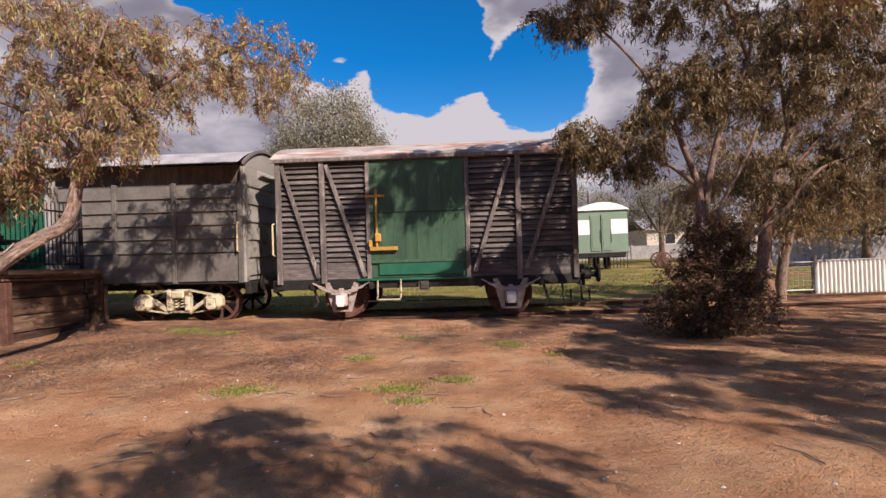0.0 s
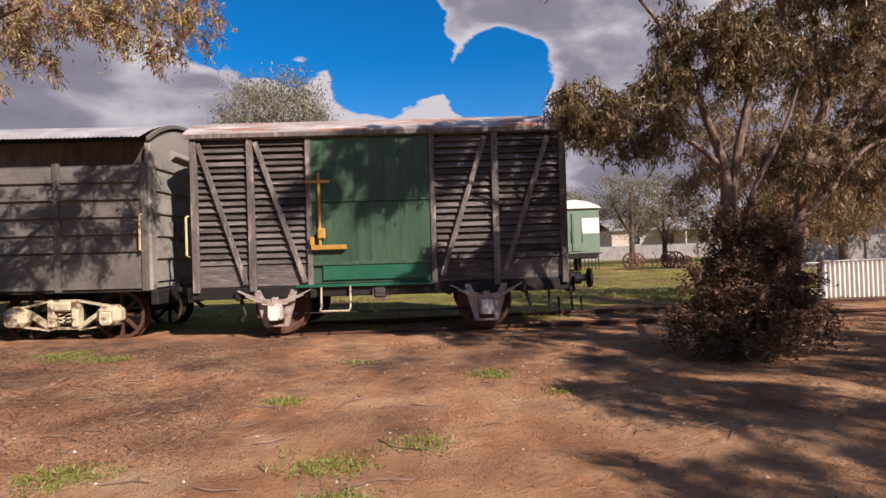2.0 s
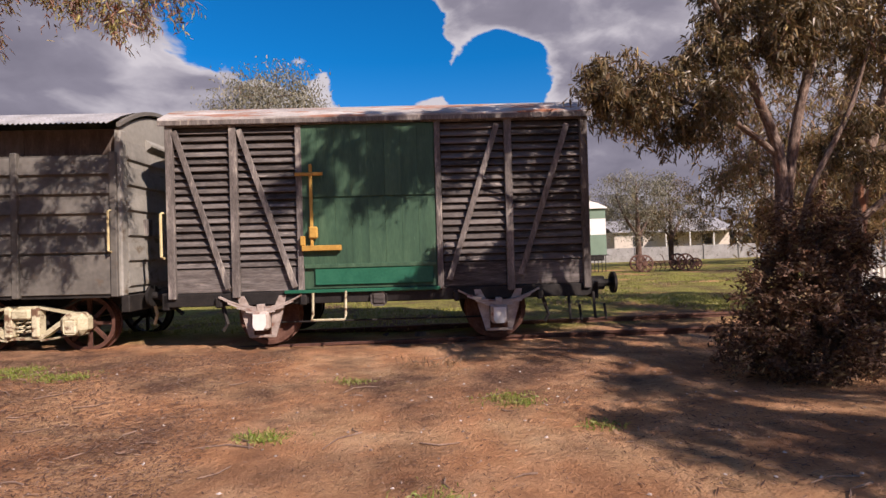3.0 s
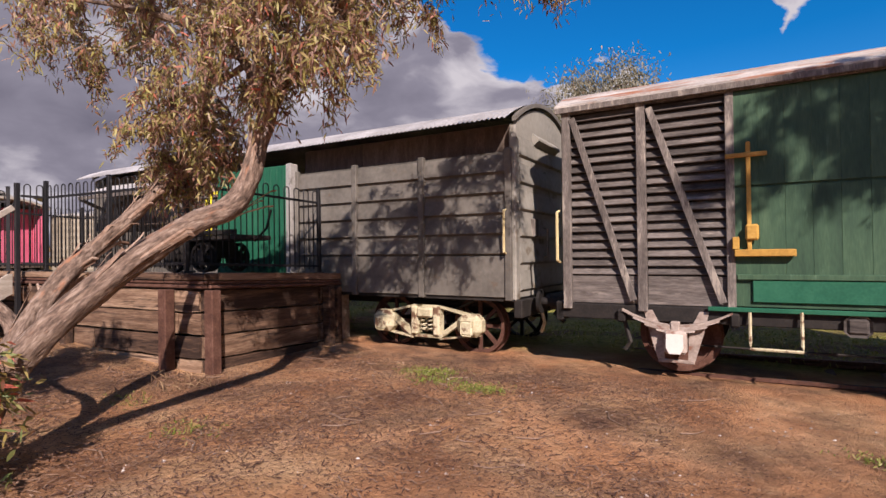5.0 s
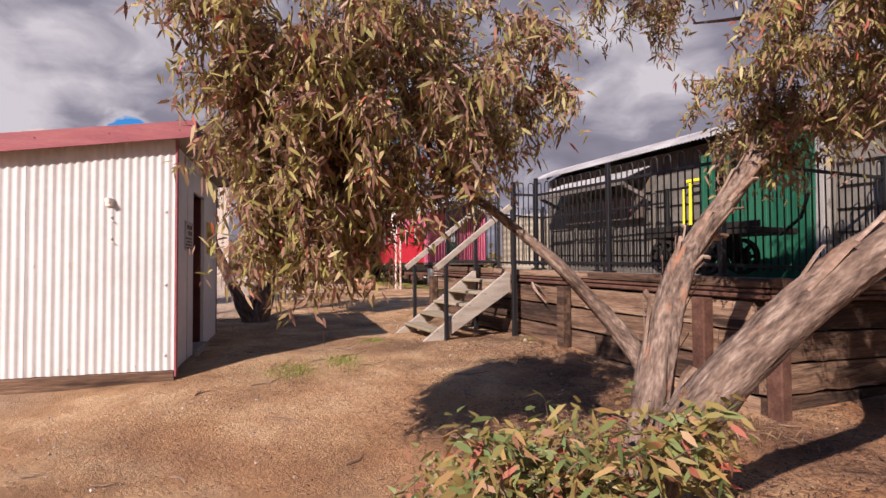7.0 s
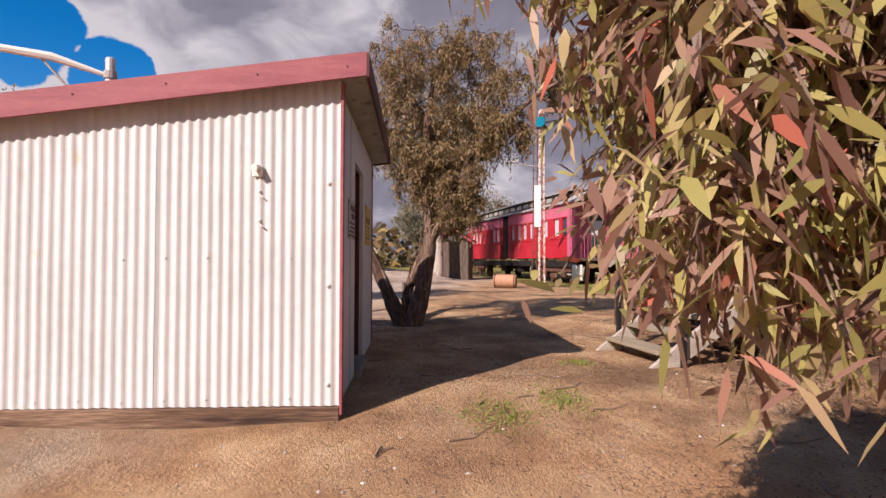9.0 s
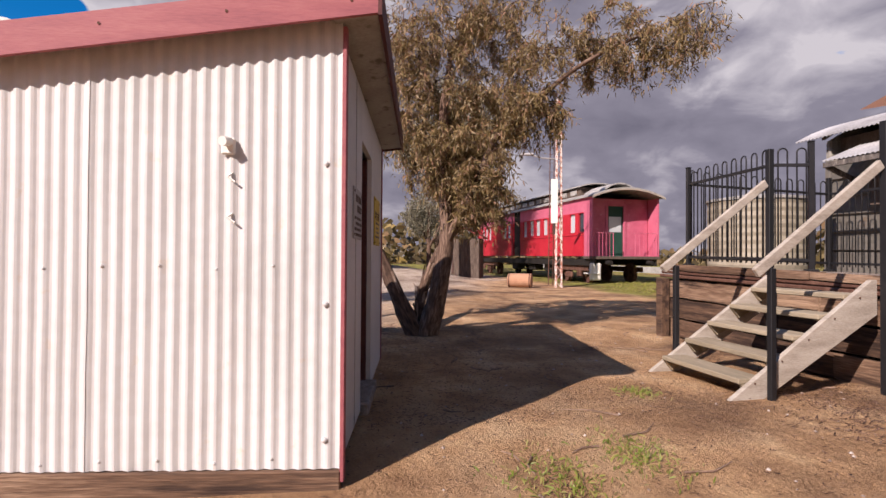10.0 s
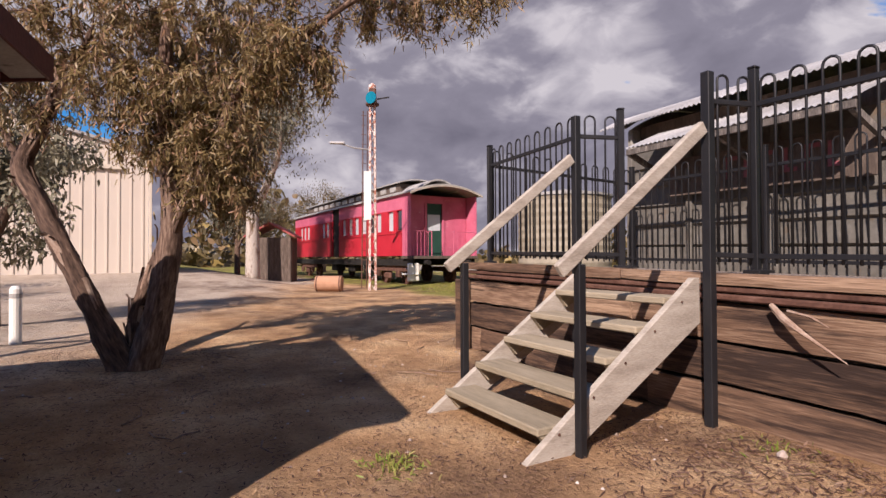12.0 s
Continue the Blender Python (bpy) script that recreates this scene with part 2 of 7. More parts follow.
roof_grey = material("roof_grey", [(0.22, 0.21, 0.19), (0.33, 0.32, 0.3), (0.44, 0.43, 0.41)], 1.4, 0.8, wear=(0.14, 0.13, 0.12), wear_at=0.6)
roof_red = material("roof_red", [(0.25, 0.05, 0.045), (0.34, 0.08, 0.07)], 3, 0.7)
dark_green = material("dark_green", [(0.012, 0.05, 0.035), (0.02, 0.07, 0.05)], 3, 0.6)
sage_paint = material("sage_paint", [(0.13, 0.19, 0.13), (0.17, 0.24, 0.17)], 2, 0.6)
white_paint = material("white_paint", [(0.66, 0.64, 0.58), (0.78, 0.76, 0.7)], 2, 0.6, wear=(0.45, 0.42, 0.38), wear_at=0.68)
white_rust = material("white_rust", [(0.6, 0.5, 0.45), (0.74, 0.68, 0.63)], 8, 0.7, wear=(0.33, 0.12, 0.075), wear_at=0.5, wear_scale=9)
terracotta = material("terracotta", [(0.36, 0.19, 0.11), (0.46, 0.26, 0.16)], 6, 0.85)
bark = material("bark", [(0.02, 0.013, 0.01), (0.17, 0.117, 0.088), (0.4, 0.31, 0.245)], 17, 0.92, grain=(2.4, 0.55, 1), fine=40, bump=1.0, wear=(0.34, 0.16, 0.09), wear_at=0.6, wear_scale=3, uv=True, spread=0.05)
strip_bark = material("strip_bark", [(0.1, 0.06, 0.04), (0.27, 0.18, 0.13), (0.42, 0.33, 0.26)], 6, 0.9, bump=0.4)
bark_dark = material("bark_dark", [(0.024, 0.014, 0.01), (0.115, 0.07, 0.049), (0.29, 0.2, 0.145)], 13, 0.9, grain=(2.2, 0.4, 1), fine=30, bump=0.9, uv=True)
hut_timber = material("hut_timber", [(0.05, 0.035, 0.028), (0.1, 0.075, 0.06), (0.17, 0.13, 0.105)], 6, 0.9, grain=(2, 2, 0.5))
bark_pale = material("bark_pale", [(0.24, 0.2, 0.165), (0.4, 0.35, 0.3), (0.54, 0.49, 0.43)], 5, 0.85, grain=(1, 0.4, 1), bump=0.4, wear=(0.17, 0.12, 0.09), wear_at=0.56, uv=True)
window_light = glass_pane("window_light", (0.5, 0.54, 0.56))
window_dark = glass_pane("window_dark", (0.03, 0.035, 0.04))
leaf_brown = leafy("leaf_brown", [(0.0, (0.13, 0.075, 0.05)), (0.2, (0.33, 0.18, 0.135)), (0.4, (0.39, 0.245, 0.17)), (0.52, (0.27, 0.255, 0.085)), (0.72, (0.45, 0.4, 0.13)), (0.9, (0.5, 0.39, 0.2)), (0.96, (0.42, 0.25, 0.17)), (1.0, (0.52, 0.12, 0.07))], 0.45, 0.38)
leaf_olive = leafy("leaf_olive", [(0.0, (0.06, 0.045, 0.022)), (0.4, (0.125, 0.095, 0.04)), (0.7, (0.18, 0.135, 0.06)), (0.9, (0.24, 0.15, 0.08)), (1.0, (0.38, 0.28, 0.1))], 0.42, 0.25)
leaf_olive_brown = leafy("leaf_olive_brown", [(0.0, (0.13, 0.09, 0.04)), (0.4, (0.26, 0.195, 0.08)), (0.75, (0.33, 0.24, 0.115)), (1.0, (0.38, 0.22, 0.14))], 0.45, 0.35)
leaf_grey = leafy("leaf_grey", [(0.0, (0.14, 0.135, 0.085)), (0.5, (0.22, 0.205, 0.14)), (1.0, (0.31, 0.28, 0.19))])
leaf_shrub = leafy("leaf_shrub", [(0.0, (0.055, 0.028, 0.016)), (0.5, (0.12, 0.066, 0.038)), (0.8, (0.19, 0.1, 0.058)), (1.0, (0.25, 0.19, 0.085))], 0.65, 0.25)
leaf_sucker = leafy("leaf_sucker", [(0.0, (0.22, 0.17, 0.06)), (0.25, (0.36, 0.28, 0.09)), (0.45, (0.16, 0.23, 0.085)), (0.65, (0.24, 0.28, 0.1)), (0.8, (0.46, 0.3, 0.11)), (0.93, (0.36, 0.19, 0.12)), (1.0, (0.5, 0.12, 0.08))], 0.5, 0.35)
grass_green = leafy("grass_green", [(0.0, (0.13, 0.18, 0.025)), (0.6, (0.22, 0.26, 0.045)), (1.0, (0.36, 0.32, 0.11))])
grass_dry = leafy("grass_dry", [(0.0, (0.2, 0.11, 0.06)), (1.0, (0.36, 0.25, 0.14))])
litter_leaf = leafy("litter_leaf", [(0.0, (0.06, 0.028, 0.019)), (0.6, (0.15, 0.076, 0.048)), (1.0, (0.34, 0.22, 0.15))], 0.8, 0.05)


def ground_material():
    m = bpy.data.materials.new("red_earth")
    m.use_nodes = True
    n, l = m.node_tree.nodes, m.node_tree.links
    b = n["Principled BSDF"]
    tc = n.new("ShaderNodeTexCoord").outputs["Object"]

    def noise_at(scale, detail=8, rough=0.6, off=0.0):
        x = n.new("ShaderNodeTexNoise")
        x.inputs["Scale"].default_value, x.inputs["Detail"].default_value, x.inputs["Roughness"].default_value = scale, detail, rough
        mp = n.new("ShaderNodeMapping")
        mp.inputs["Location"].default_value = (off, off * 0.7, 0)
        l.new(tc, mp.inputs[0])
        l.new(mp.outputs[0], x.inputs["Vector"])
        return x.outputs[0]

    def ramp(v, stops):
        r = n.new("ShaderNodeValToRGB")
        while len(r.color_ramp.elements) < len(stops):
            r.color_ramp.elements.new(0.5)
        for e, (p, c) in zip(r.color_ramp.elements, stops):
            e.position, e.color = p, (*c, 1)
        l.new(v, r.inputs[0])
        return r.outputs[0]

    def mixc(f, a, c):
        x = n.new("ShaderNodeMix")
        x.data_type = "RGBA"
        l.new(f, x.inputs[0])
        for i, v in ((6, a), (7, c)):
            if isinstance(v, tuple):
                x.inputs[i].default_value = (*v, 1)
            else:
                l.new(v, x.inputs[i])
        return x.outputs[2]

    def calc(op, a, c):
        x = n.new("ShaderNodeMath")
        x.operation = op
        x.use_clamp = op == "MULTIPLY_ADD"
        for i, v in enumerate((a, c)):
            if isinstance(v, (int, float)):
                x.inputs[i].default_value = v
            else:
                l.new(v, x.inputs[i])
        return x.outputs[0]

    sep = n.new("ShaderNodeSeparateXYZ")
    l.new(tc, sep.inputs[0])
    X, Y = sep.outputs[0], sep.outputs[1]
    red = ramp(noise_at(1.3), [(0.32, (0.37, 0.17, 0.08)), (0.5, (0.58, 0.3, 0.15)), (0.68, (0.72, 0.43, 0.24))])
    sand = ramp(noise_at(1.6, off=5), [(0.32, (0.37, 0.215, 0.11)), (0.5, (0.58, 0.365, 0.195)), (0.68, (0.73, 0.51, 0.3))])
    white = ramp(noise_at(30, off=2), [(0.35, (0.42, 0.33, 0.24)), (0.6, (0.62, 0.53, 0.43))])
    grassy = ramp(noise_at(9, off=9), [(0.3, (0.13, 0.14, 0.025)), (0.5, (0.25, 0.25, 0.055)), (0.7, (0.36, 0.3, 0.1))])
    west = calc("DIVIDE", calc("SUBTRACT", calc("MULTIPLY", X, -1.0), calc("MULTIPLY", noise_at(0.5, off=3), 5.0)), 8.0)
    west = ramp(west, [(0.52, (0, 0, 0)), (1.0, (1, 1, 1))])
    patch = ramp(noise_at(0.9, 9, 0.65, 21), [(0.46, (0, 0, 0)), (0.62, (0.75, 0.75, 0.75))])
    col = mixc(west, mixc(patch, red, sand), sand)
    # pale gravel before the large shed
    grav = calc("SUBTRACT", calc("MULTIPLY", X, -0.05), calc("MULTIPLY", calc("ABSOLUTE", calc("SUBTRACT", Y, 2.0), 0), 0.11))
    col = mixc(ramp(calc("ADD", grav, calc("MULTIPLY", noise_at(0.7, off=4), 0.5)), [(0.72, (0, 0, 0)), (0.95, (1, 1, 1))]), col, white)
    # grass beyond the track and far off
    g = calc("ADD", calc("MULTIPLY", calc("SUBTRACT", Y, 12.2), 0.35), calc("MULTIPLY", noise_at(0.35, off=7), 1.0))
    col = mixc(ramp(g, [(0.45, (0, 0, 0)), (0.75, (1, 1, 1))]), col, mixc(ramp(noise_at(0.22, off=1), [(0.56, (0, 0, 0)), (0.64, (1, 1, 1))]), grassy, red))
    far = calc("DIVIDE", calc("ADD", calc("MULTIPLY", X, -1.0), -36.0), 12.0)
    col = mixc(ramp(far, [(0.0, (0, 0, 0)), (1.0, (1, 1, 1))]), col, grassy)
    # dark litter patches and small pebbles
    lit = ramp(noise_at(0.55, 10, 0.7, 12), [(0.45, (0, 0, 0)), (0.63, (1, 1, 1))])
    dark = ramp(noise_at(26, 4, 0.6, 2), [(0.4, (0.07, 0.04, 0.028)), (0.65, (0.2, 0.12, 0.085))])
    gather = ramp(calc("ADD", calc("MULTIPLY", calc("SUBTRACT", Y, 5.2), 0.3), calc("SUBTRACT", noise_at(0.8, off=14), 0.5)), [(0.0, (0.34, 0.34, 0.34)), (0.75, (0.95, 0.95, 0.95))])
    col = mixc(calc("MULTIPLY", lit, gather), col, dark)
    speck = n.new("ShaderNodeTexVoronoi")
    speck.inputs["Scale"].default_value = 26
    l.new(tc, speck.inputs["Vector"])
    pebble = ramp(speck.outputs["Distance"], [(0.1, (1, 1, 1)), (0.2, (0, 0, 0))])
    col = mixc(calc("MULTIPLY", calc("MULTIPLY", pebble, 0.38), ramp(noise_at(3, off=6), [(0.45, (0, 0, 0)), (0.7, (1, 1, 1))])), col, (0.5, 0.38, 0.3))
    fine = noise_at(60, 6, 0.7)
    col = mixc(ramp(fine, [(0.35, (0.34, 0.34, 0.34)), (0.56, (0, 0, 0))]), col, (0.17, 0.085, 0.055))
    l.new(col, b.inputs["Base Color"])
    b.inputs["Roughness"].default_value, b.inputs["Specular IOR Level"].default_value = 0.95, 0.1
    h = calc("ADD", calc("MULTIPLY", noise_at(5, 10, 0.7), 1.2), calc("ADD", calc("MULTIPLY", fine, 0.4), calc("MULTIPLY", noise_at(18, 6, 0.7, 3), 0.3)))
    bp = n.new("ShaderNodeBump")
    bp.inputs["Strength"].default_value, bp.inputs["Distance"].default_value = 1.0, 0.075
    l.new(h, bp.inputs["Height"])
    l.new(bp.outputs[0], b.inputs["Normal"])
    return m


red_earth = ground_material()
grass_far = leafy("grass_far", [(0.0, (0.17, 0.19, 0.03)), (0.6, (0.28, 0.28, 0.055)), (1.0, (0.38, 0.31, 0.11))])
pebble_stone = material("pebble_stone", [(0.2, 0.14, 0.11), (0.4, 0.32, 0.27), (0.62, 0.55, 0.5)], 9, 0.9, island=True, spread=0.5, bump=0.2)
gravel = material("gravel", [(0.14, 0.11, 0.09), (0.27, 0.22, 0.18), (0.42, 0.36, 0.31)], 14, 0.95, fine=50, bump=1.0)

# ---------- mesh helpers ----------


def box(bm, x0, x1, y0, y1, z0, z1, bevel=0.0, m=None):
    vs = [bm.verts.new(Vector((x, y, z)) if m is None else m @ Vector((x, y, z))) for x in (x0, x1) for y in (y0, y1) for z in (z0, z1)]
    fs = [bm.faces.new([vs[i] for i in q]) for q in ((0, 1, 3, 2), (4, 6, 7, 5), (0, 4, 5, 1), (2, 3, 7, 6), (0, 2, 6, 4), (1, 5, 7, 3))]
    if bevel:
        es = {e for f in fs for e in f.edges}
        bmesh.ops.bevel(bm, geom=list(es), offset=bevel, segments=1, affect="EDGES")
    return bm


def boxed(x0, x1, y0, y1, z0, z1, bevel=0.0, m=None):
    return box(bmesh.new(), x0, x1, y0, y1, z0, z1, bevel, m)


def beam(bm, a, c, w, h, up=(0, 0, 1), bevel=0.0):
    """A squared bar from a to c, w wide and h deep (along up)."""
    a, c, up = Vector(a), Vector(c), Vector(up)
    d = (c - a)
    L = d.length
    d.normalize()
    s = d.cross(up).normalized()
    u = s.cross(d).normalized()
    m = Matrix(((d.x, s.x, u.x, a.x), (d.y, s.y, u.y, a.y), (d.z, s.z, u.z, a.z), (0, 0, 0, 1)))
    return box(bm, 0, L, -w / 2, w / 2, -h / 2, h / 2, bevel, m)


def tube(bm, pts, radii, sides=8, cap=True, rough=0.0, seed=0):
    """A round bar along points, with a radius at each."""
    rnd = random.Random(seed)
    pts = [Vector(p) for p in pts]
    if isinstance(radii, (int, float)):
        radii = [radii] * len(pts)
    ref = None
    rings = []
    for i, p in enumerate(pts):
        d = (pts[min(i + 1, len(pts) - 1)] - pts[max(i - 1, 0)]).normalized()
        if ref is None:
            ref = Vector((0, 0, 1)) if abs(d.z) < 0.9 else Vector((1, 0, 0))
        s = d.cross(ref).normalized()
        u = s.cross(d).normalized()
        ref = u
        rings.append([bm.verts.new(p + (s * math.cos(t) + u * math.sin(t)) * radii[i] * (1 + rough * (rnd.random() - 0.5)))
                      for t in [2 * math.pi * k / sides for k in range(sides)]])
    for a, c in zip(rings, rings[1:]):
        for k in range(sides):
            bm.faces.new((a[k], a[(k + 1) % sides], c[(k + 1) % sides], c[k]))
    if cap:
        bm.faces.new(list(reversed(rings[0])))
        bm.faces.new(rings[-1])
    return bm


def tubed(pts, radii, sides=8, **kw):
    return tube(bmesh.new(), pts, radii, sides, **kw)


def prism(bm, outline, y0, y1, axis="y"):
    """An outline in (x, z) drawn out along y (or in (y, z) along x)."""
    def at(a, z, t):
        return (a, t, z) if axis == "y" else (t, a, z)
    f = [bm.verts.new(at(a, z, y0)) for a, z in outline]
    g = [bm.verts.new(at(a, z, y1)) for a, z in outline]
    k = len(outline)
    bm.faces.new(f)
    bm.faces.new(list(reversed(g)))
    for i in range(k):
        bm.faces.new((f[i], g[i], g[(i + 1) % k], f[(i + 1) % k]))
    bmesh.ops.recalc_face_normals(bm, faces=bm.faces)
    return bm


def mesh_of(name, bm, mat, smooth=False):
    me = bpy.data.meshes.new(name)
    bm.normal_update()
    bm.to_mesh(me)
    bm.free()
    me.materials.append(mat)
    if smooth:
        me.shade_smooth()
    return me


def part(name, bm, mat, parent, label="", m=None, smooth=False):
    me = bm if isinstance(bm, bpy.types.Mesh) else mesh_of(name, bm, mat, smooth)
    ob = new(name, me)
    ob.parent = parent
    if m is not None:
        ob.matrix_basis = m
    if label:
        ob["label"] = label
    return ob


def thing(name, m, label, category, group="", kind=""):
    ob = new(name)
    ob.matrix_basis = m
    ob.empty_display_size = 0.2
    return tagged(ob, label, category, group, kind)


def smoothstep(a, c, v):
    t = min(max((v - a) / (c - a), 0), 1)
    return t * t * (3 - 2 * t)


def level(x, y):
    """The ground's height: flat by the track, rising gently to the west."""
    z = 0.2 * smoothstep(1.0, -8.0, x) + 0.26 * smoothstep(-6.5, -11.5, x) + 0.1 * smoothstep(-12, -22, x)
    z -= 0.09 * math.exp(-((x + 10.3) / 1.0) ** 2 - ((y - 2.6) / 1.5) ** 2)      # worn hollow before the small shed
    z += 0.5 * smoothstep(-24, -33, x) * smoothstep(11, 7, y)
    z += 0.05 * noise.noise((x * 0.35, y * 0.35, 0)) + 0.018 * noise.noise((x * 1.3, y * 1.3, 4)) if -40 < x < 25 and -25 < y < 30 else 0
    return z

# ---------- leaves and trees ----------


def leaf_arrays(centres, length, width, rng, droop=0.6, curl=0.15):
    """Lance-shaped leaves, six corners each, hanging more or less."""
    n = len(centres)
    az = rng.uniform(0, 2 * np.pi, n)
    el = rng.normal(-droop, 0.55, n)
    d = np.stack([np.cos(az) * np.cos(el), np.sin(az) * np.cos(el), np.sin(el)], 1)
    r = rng.normal(size=(n, 3))
    s = np.cross(d, r)
    s /= np.linalg.norm(s, axis=1, keepdims=True) + 1e-9
    u = np.cross(s, d)
    ln = (length * rng.uniform(0.6, 1.35, n))[:, None]
    wd = (width * rng.uniform(0.7, 1.3, n))[:, None]
    sag = np.stack([np.zeros(n), np.zeros(n), -np.ones(n)], 1) * ln * curl
    c = centres
    v = np.stack([c, c + d * ln * 0.3 - s * wd / 2 + u * wd * 0.15, c + d * ln * 0.3 + s * wd / 2 + u * wd * 0.15,
                  c + d * ln * 0.65 - s * wd * 0.42 + sag * 0.4, c + d * ln * 0.65 + s * wd * 0.42 + sag * 0.4, c + d * ln + sag], 1)
    return v.reshape(-1, 3)


def leaf_mesh(name, verts, mat):
    n = len(verts) // 6
    base = (np.arange(n) * 6)[:, None]
    tris = np.concatenate([base + np.array([[0, 2, 1]]), base + np.array([[1, 2, 4]]), base + np.array([[1, 4, 3]]), base + np.array([[3, 4, 5]])], 1).reshape(-1, 3)
    me = bpy.data.meshes.new(name)
    me.vertices.add(len(verts))
    me.vertices.foreach_set("co", verts.astype(np.float32).ravel())
    me.loops.add(tris.size)
    me.loops.foreach_set("vertex_index", tris.astype(np.int32).ravel())
    me.polygons.add(len(tris))
    me.polygons.foreach_set("loop_start", np.arange(0, tris.size, 3, dtype=np.int32))
    me.update(calc_edges=True)
    me.validate()
    me.materials.append(mat)
    return me


def smooth_line(pts, radii, steps=5):
    """A soft curve through points, with its radii."""
    pts = [Vector(p) for p in pts]
    out, rad = [], []
    for i in range(len(pts) - 1):
        p0, p1, p2, p3 = pts[max(i - 1, 0)], pts[i], pts[i + 1], pts[min(i + 2, len(pts) - 1)]
        for k in range(steps):
            t = k / steps
            out.append(0.5 * ((2 * p1) + (p2 - p0) * t + (2 * p0 - 5 * p1 + 4 * p2 - p3) * t * t + (3 * p1 - p0 - 3 * p2 + p3) * t ** 3))
            rad.append(radii[i] * (1 - t) + radii[i + 1] * t)
    out.append(pts[-1])
    rad.append(radii[-1])
    return out, rad


def gnarled(bm, line, rad, sides, seed, amount):
    """A trunk with long bark ridges; its surface coordinates run along it in metres."""
    if amount:
        fine_l, fine_r = [], []
        for i in range(len(line) - 1):
            k = max(int((line[i + 1] - line[i]).length / 0.035), 1)
            for j in range(k):
                t = j / k
                fine_l.append(line[i].lerp(line[i + 1], t))
                fine_r.append(rad[i] * (1 - t) + rad[i + 1] * t)
        line, rad = fine_l + [line[-1]], fine_r + [rad[-1]]
    uv = bm.loops.layers.uv.new("UVMap")
    ref, rings, run = None, [], 0.0
    for i, p in enumerate(line):
        d = (line[min(i + 1, len(line) - 1)] - line[max(i - 1, 0)]).normalized()
        if ref is None:
            ref = Vector((0, 0, 1)) if abs(d.z) < 0.9 else Vector((1, 0, 0))
        s = d.cross(ref).normalized()
        u = s.cross(d).normalized()
        ref = u
        run += (p - line[i - 1]).length if i else 0
        ring = []
        for k in range(sides):
            a = 2 * math.pi * k / sides
            ca, sa = math.cos(a), math.sin(a)
            h = 0.0
            if amount:
                n1 = noise.noise((ca * 3.2, sa * 3.2, run * 1.3 + seed))
                n2 = 1 - 2 * abs(noise.noise((ca * 8, sa * 8, run * 2.2 + seed * 3)))
                h = amount * (0.7 * n1 + 0.42 * n2 + 0.25 * noise.noise((ca * 14, sa * 14, run * 9 + seed)))
            ring.append(bm.verts.new(p + (s * ca + u * sa) * rad[i] * (1 + h)))
        rings.append((ring, run, rad[i]))
    for (a, ra, r_a), (c, rc, r_c) in zip(rings, rings[1:]):
        for k in range(sides):
            f = bm.faces.new((a[k], a[(k + 1) % sides], c[(k + 1) % sides], c[k]))
            w = 2 * math.pi * r_a / sides
            for lp, q in zip(f.loops, ((k * w, ra), ((k + 1) * w, ra), ((k + 1) * w, rc), (k * w, rc))):
                lp[uv].uv = q
    bm.faces.new(list(reversed(rings[0][0])))
    bm.faces.new(rings[-1][0])


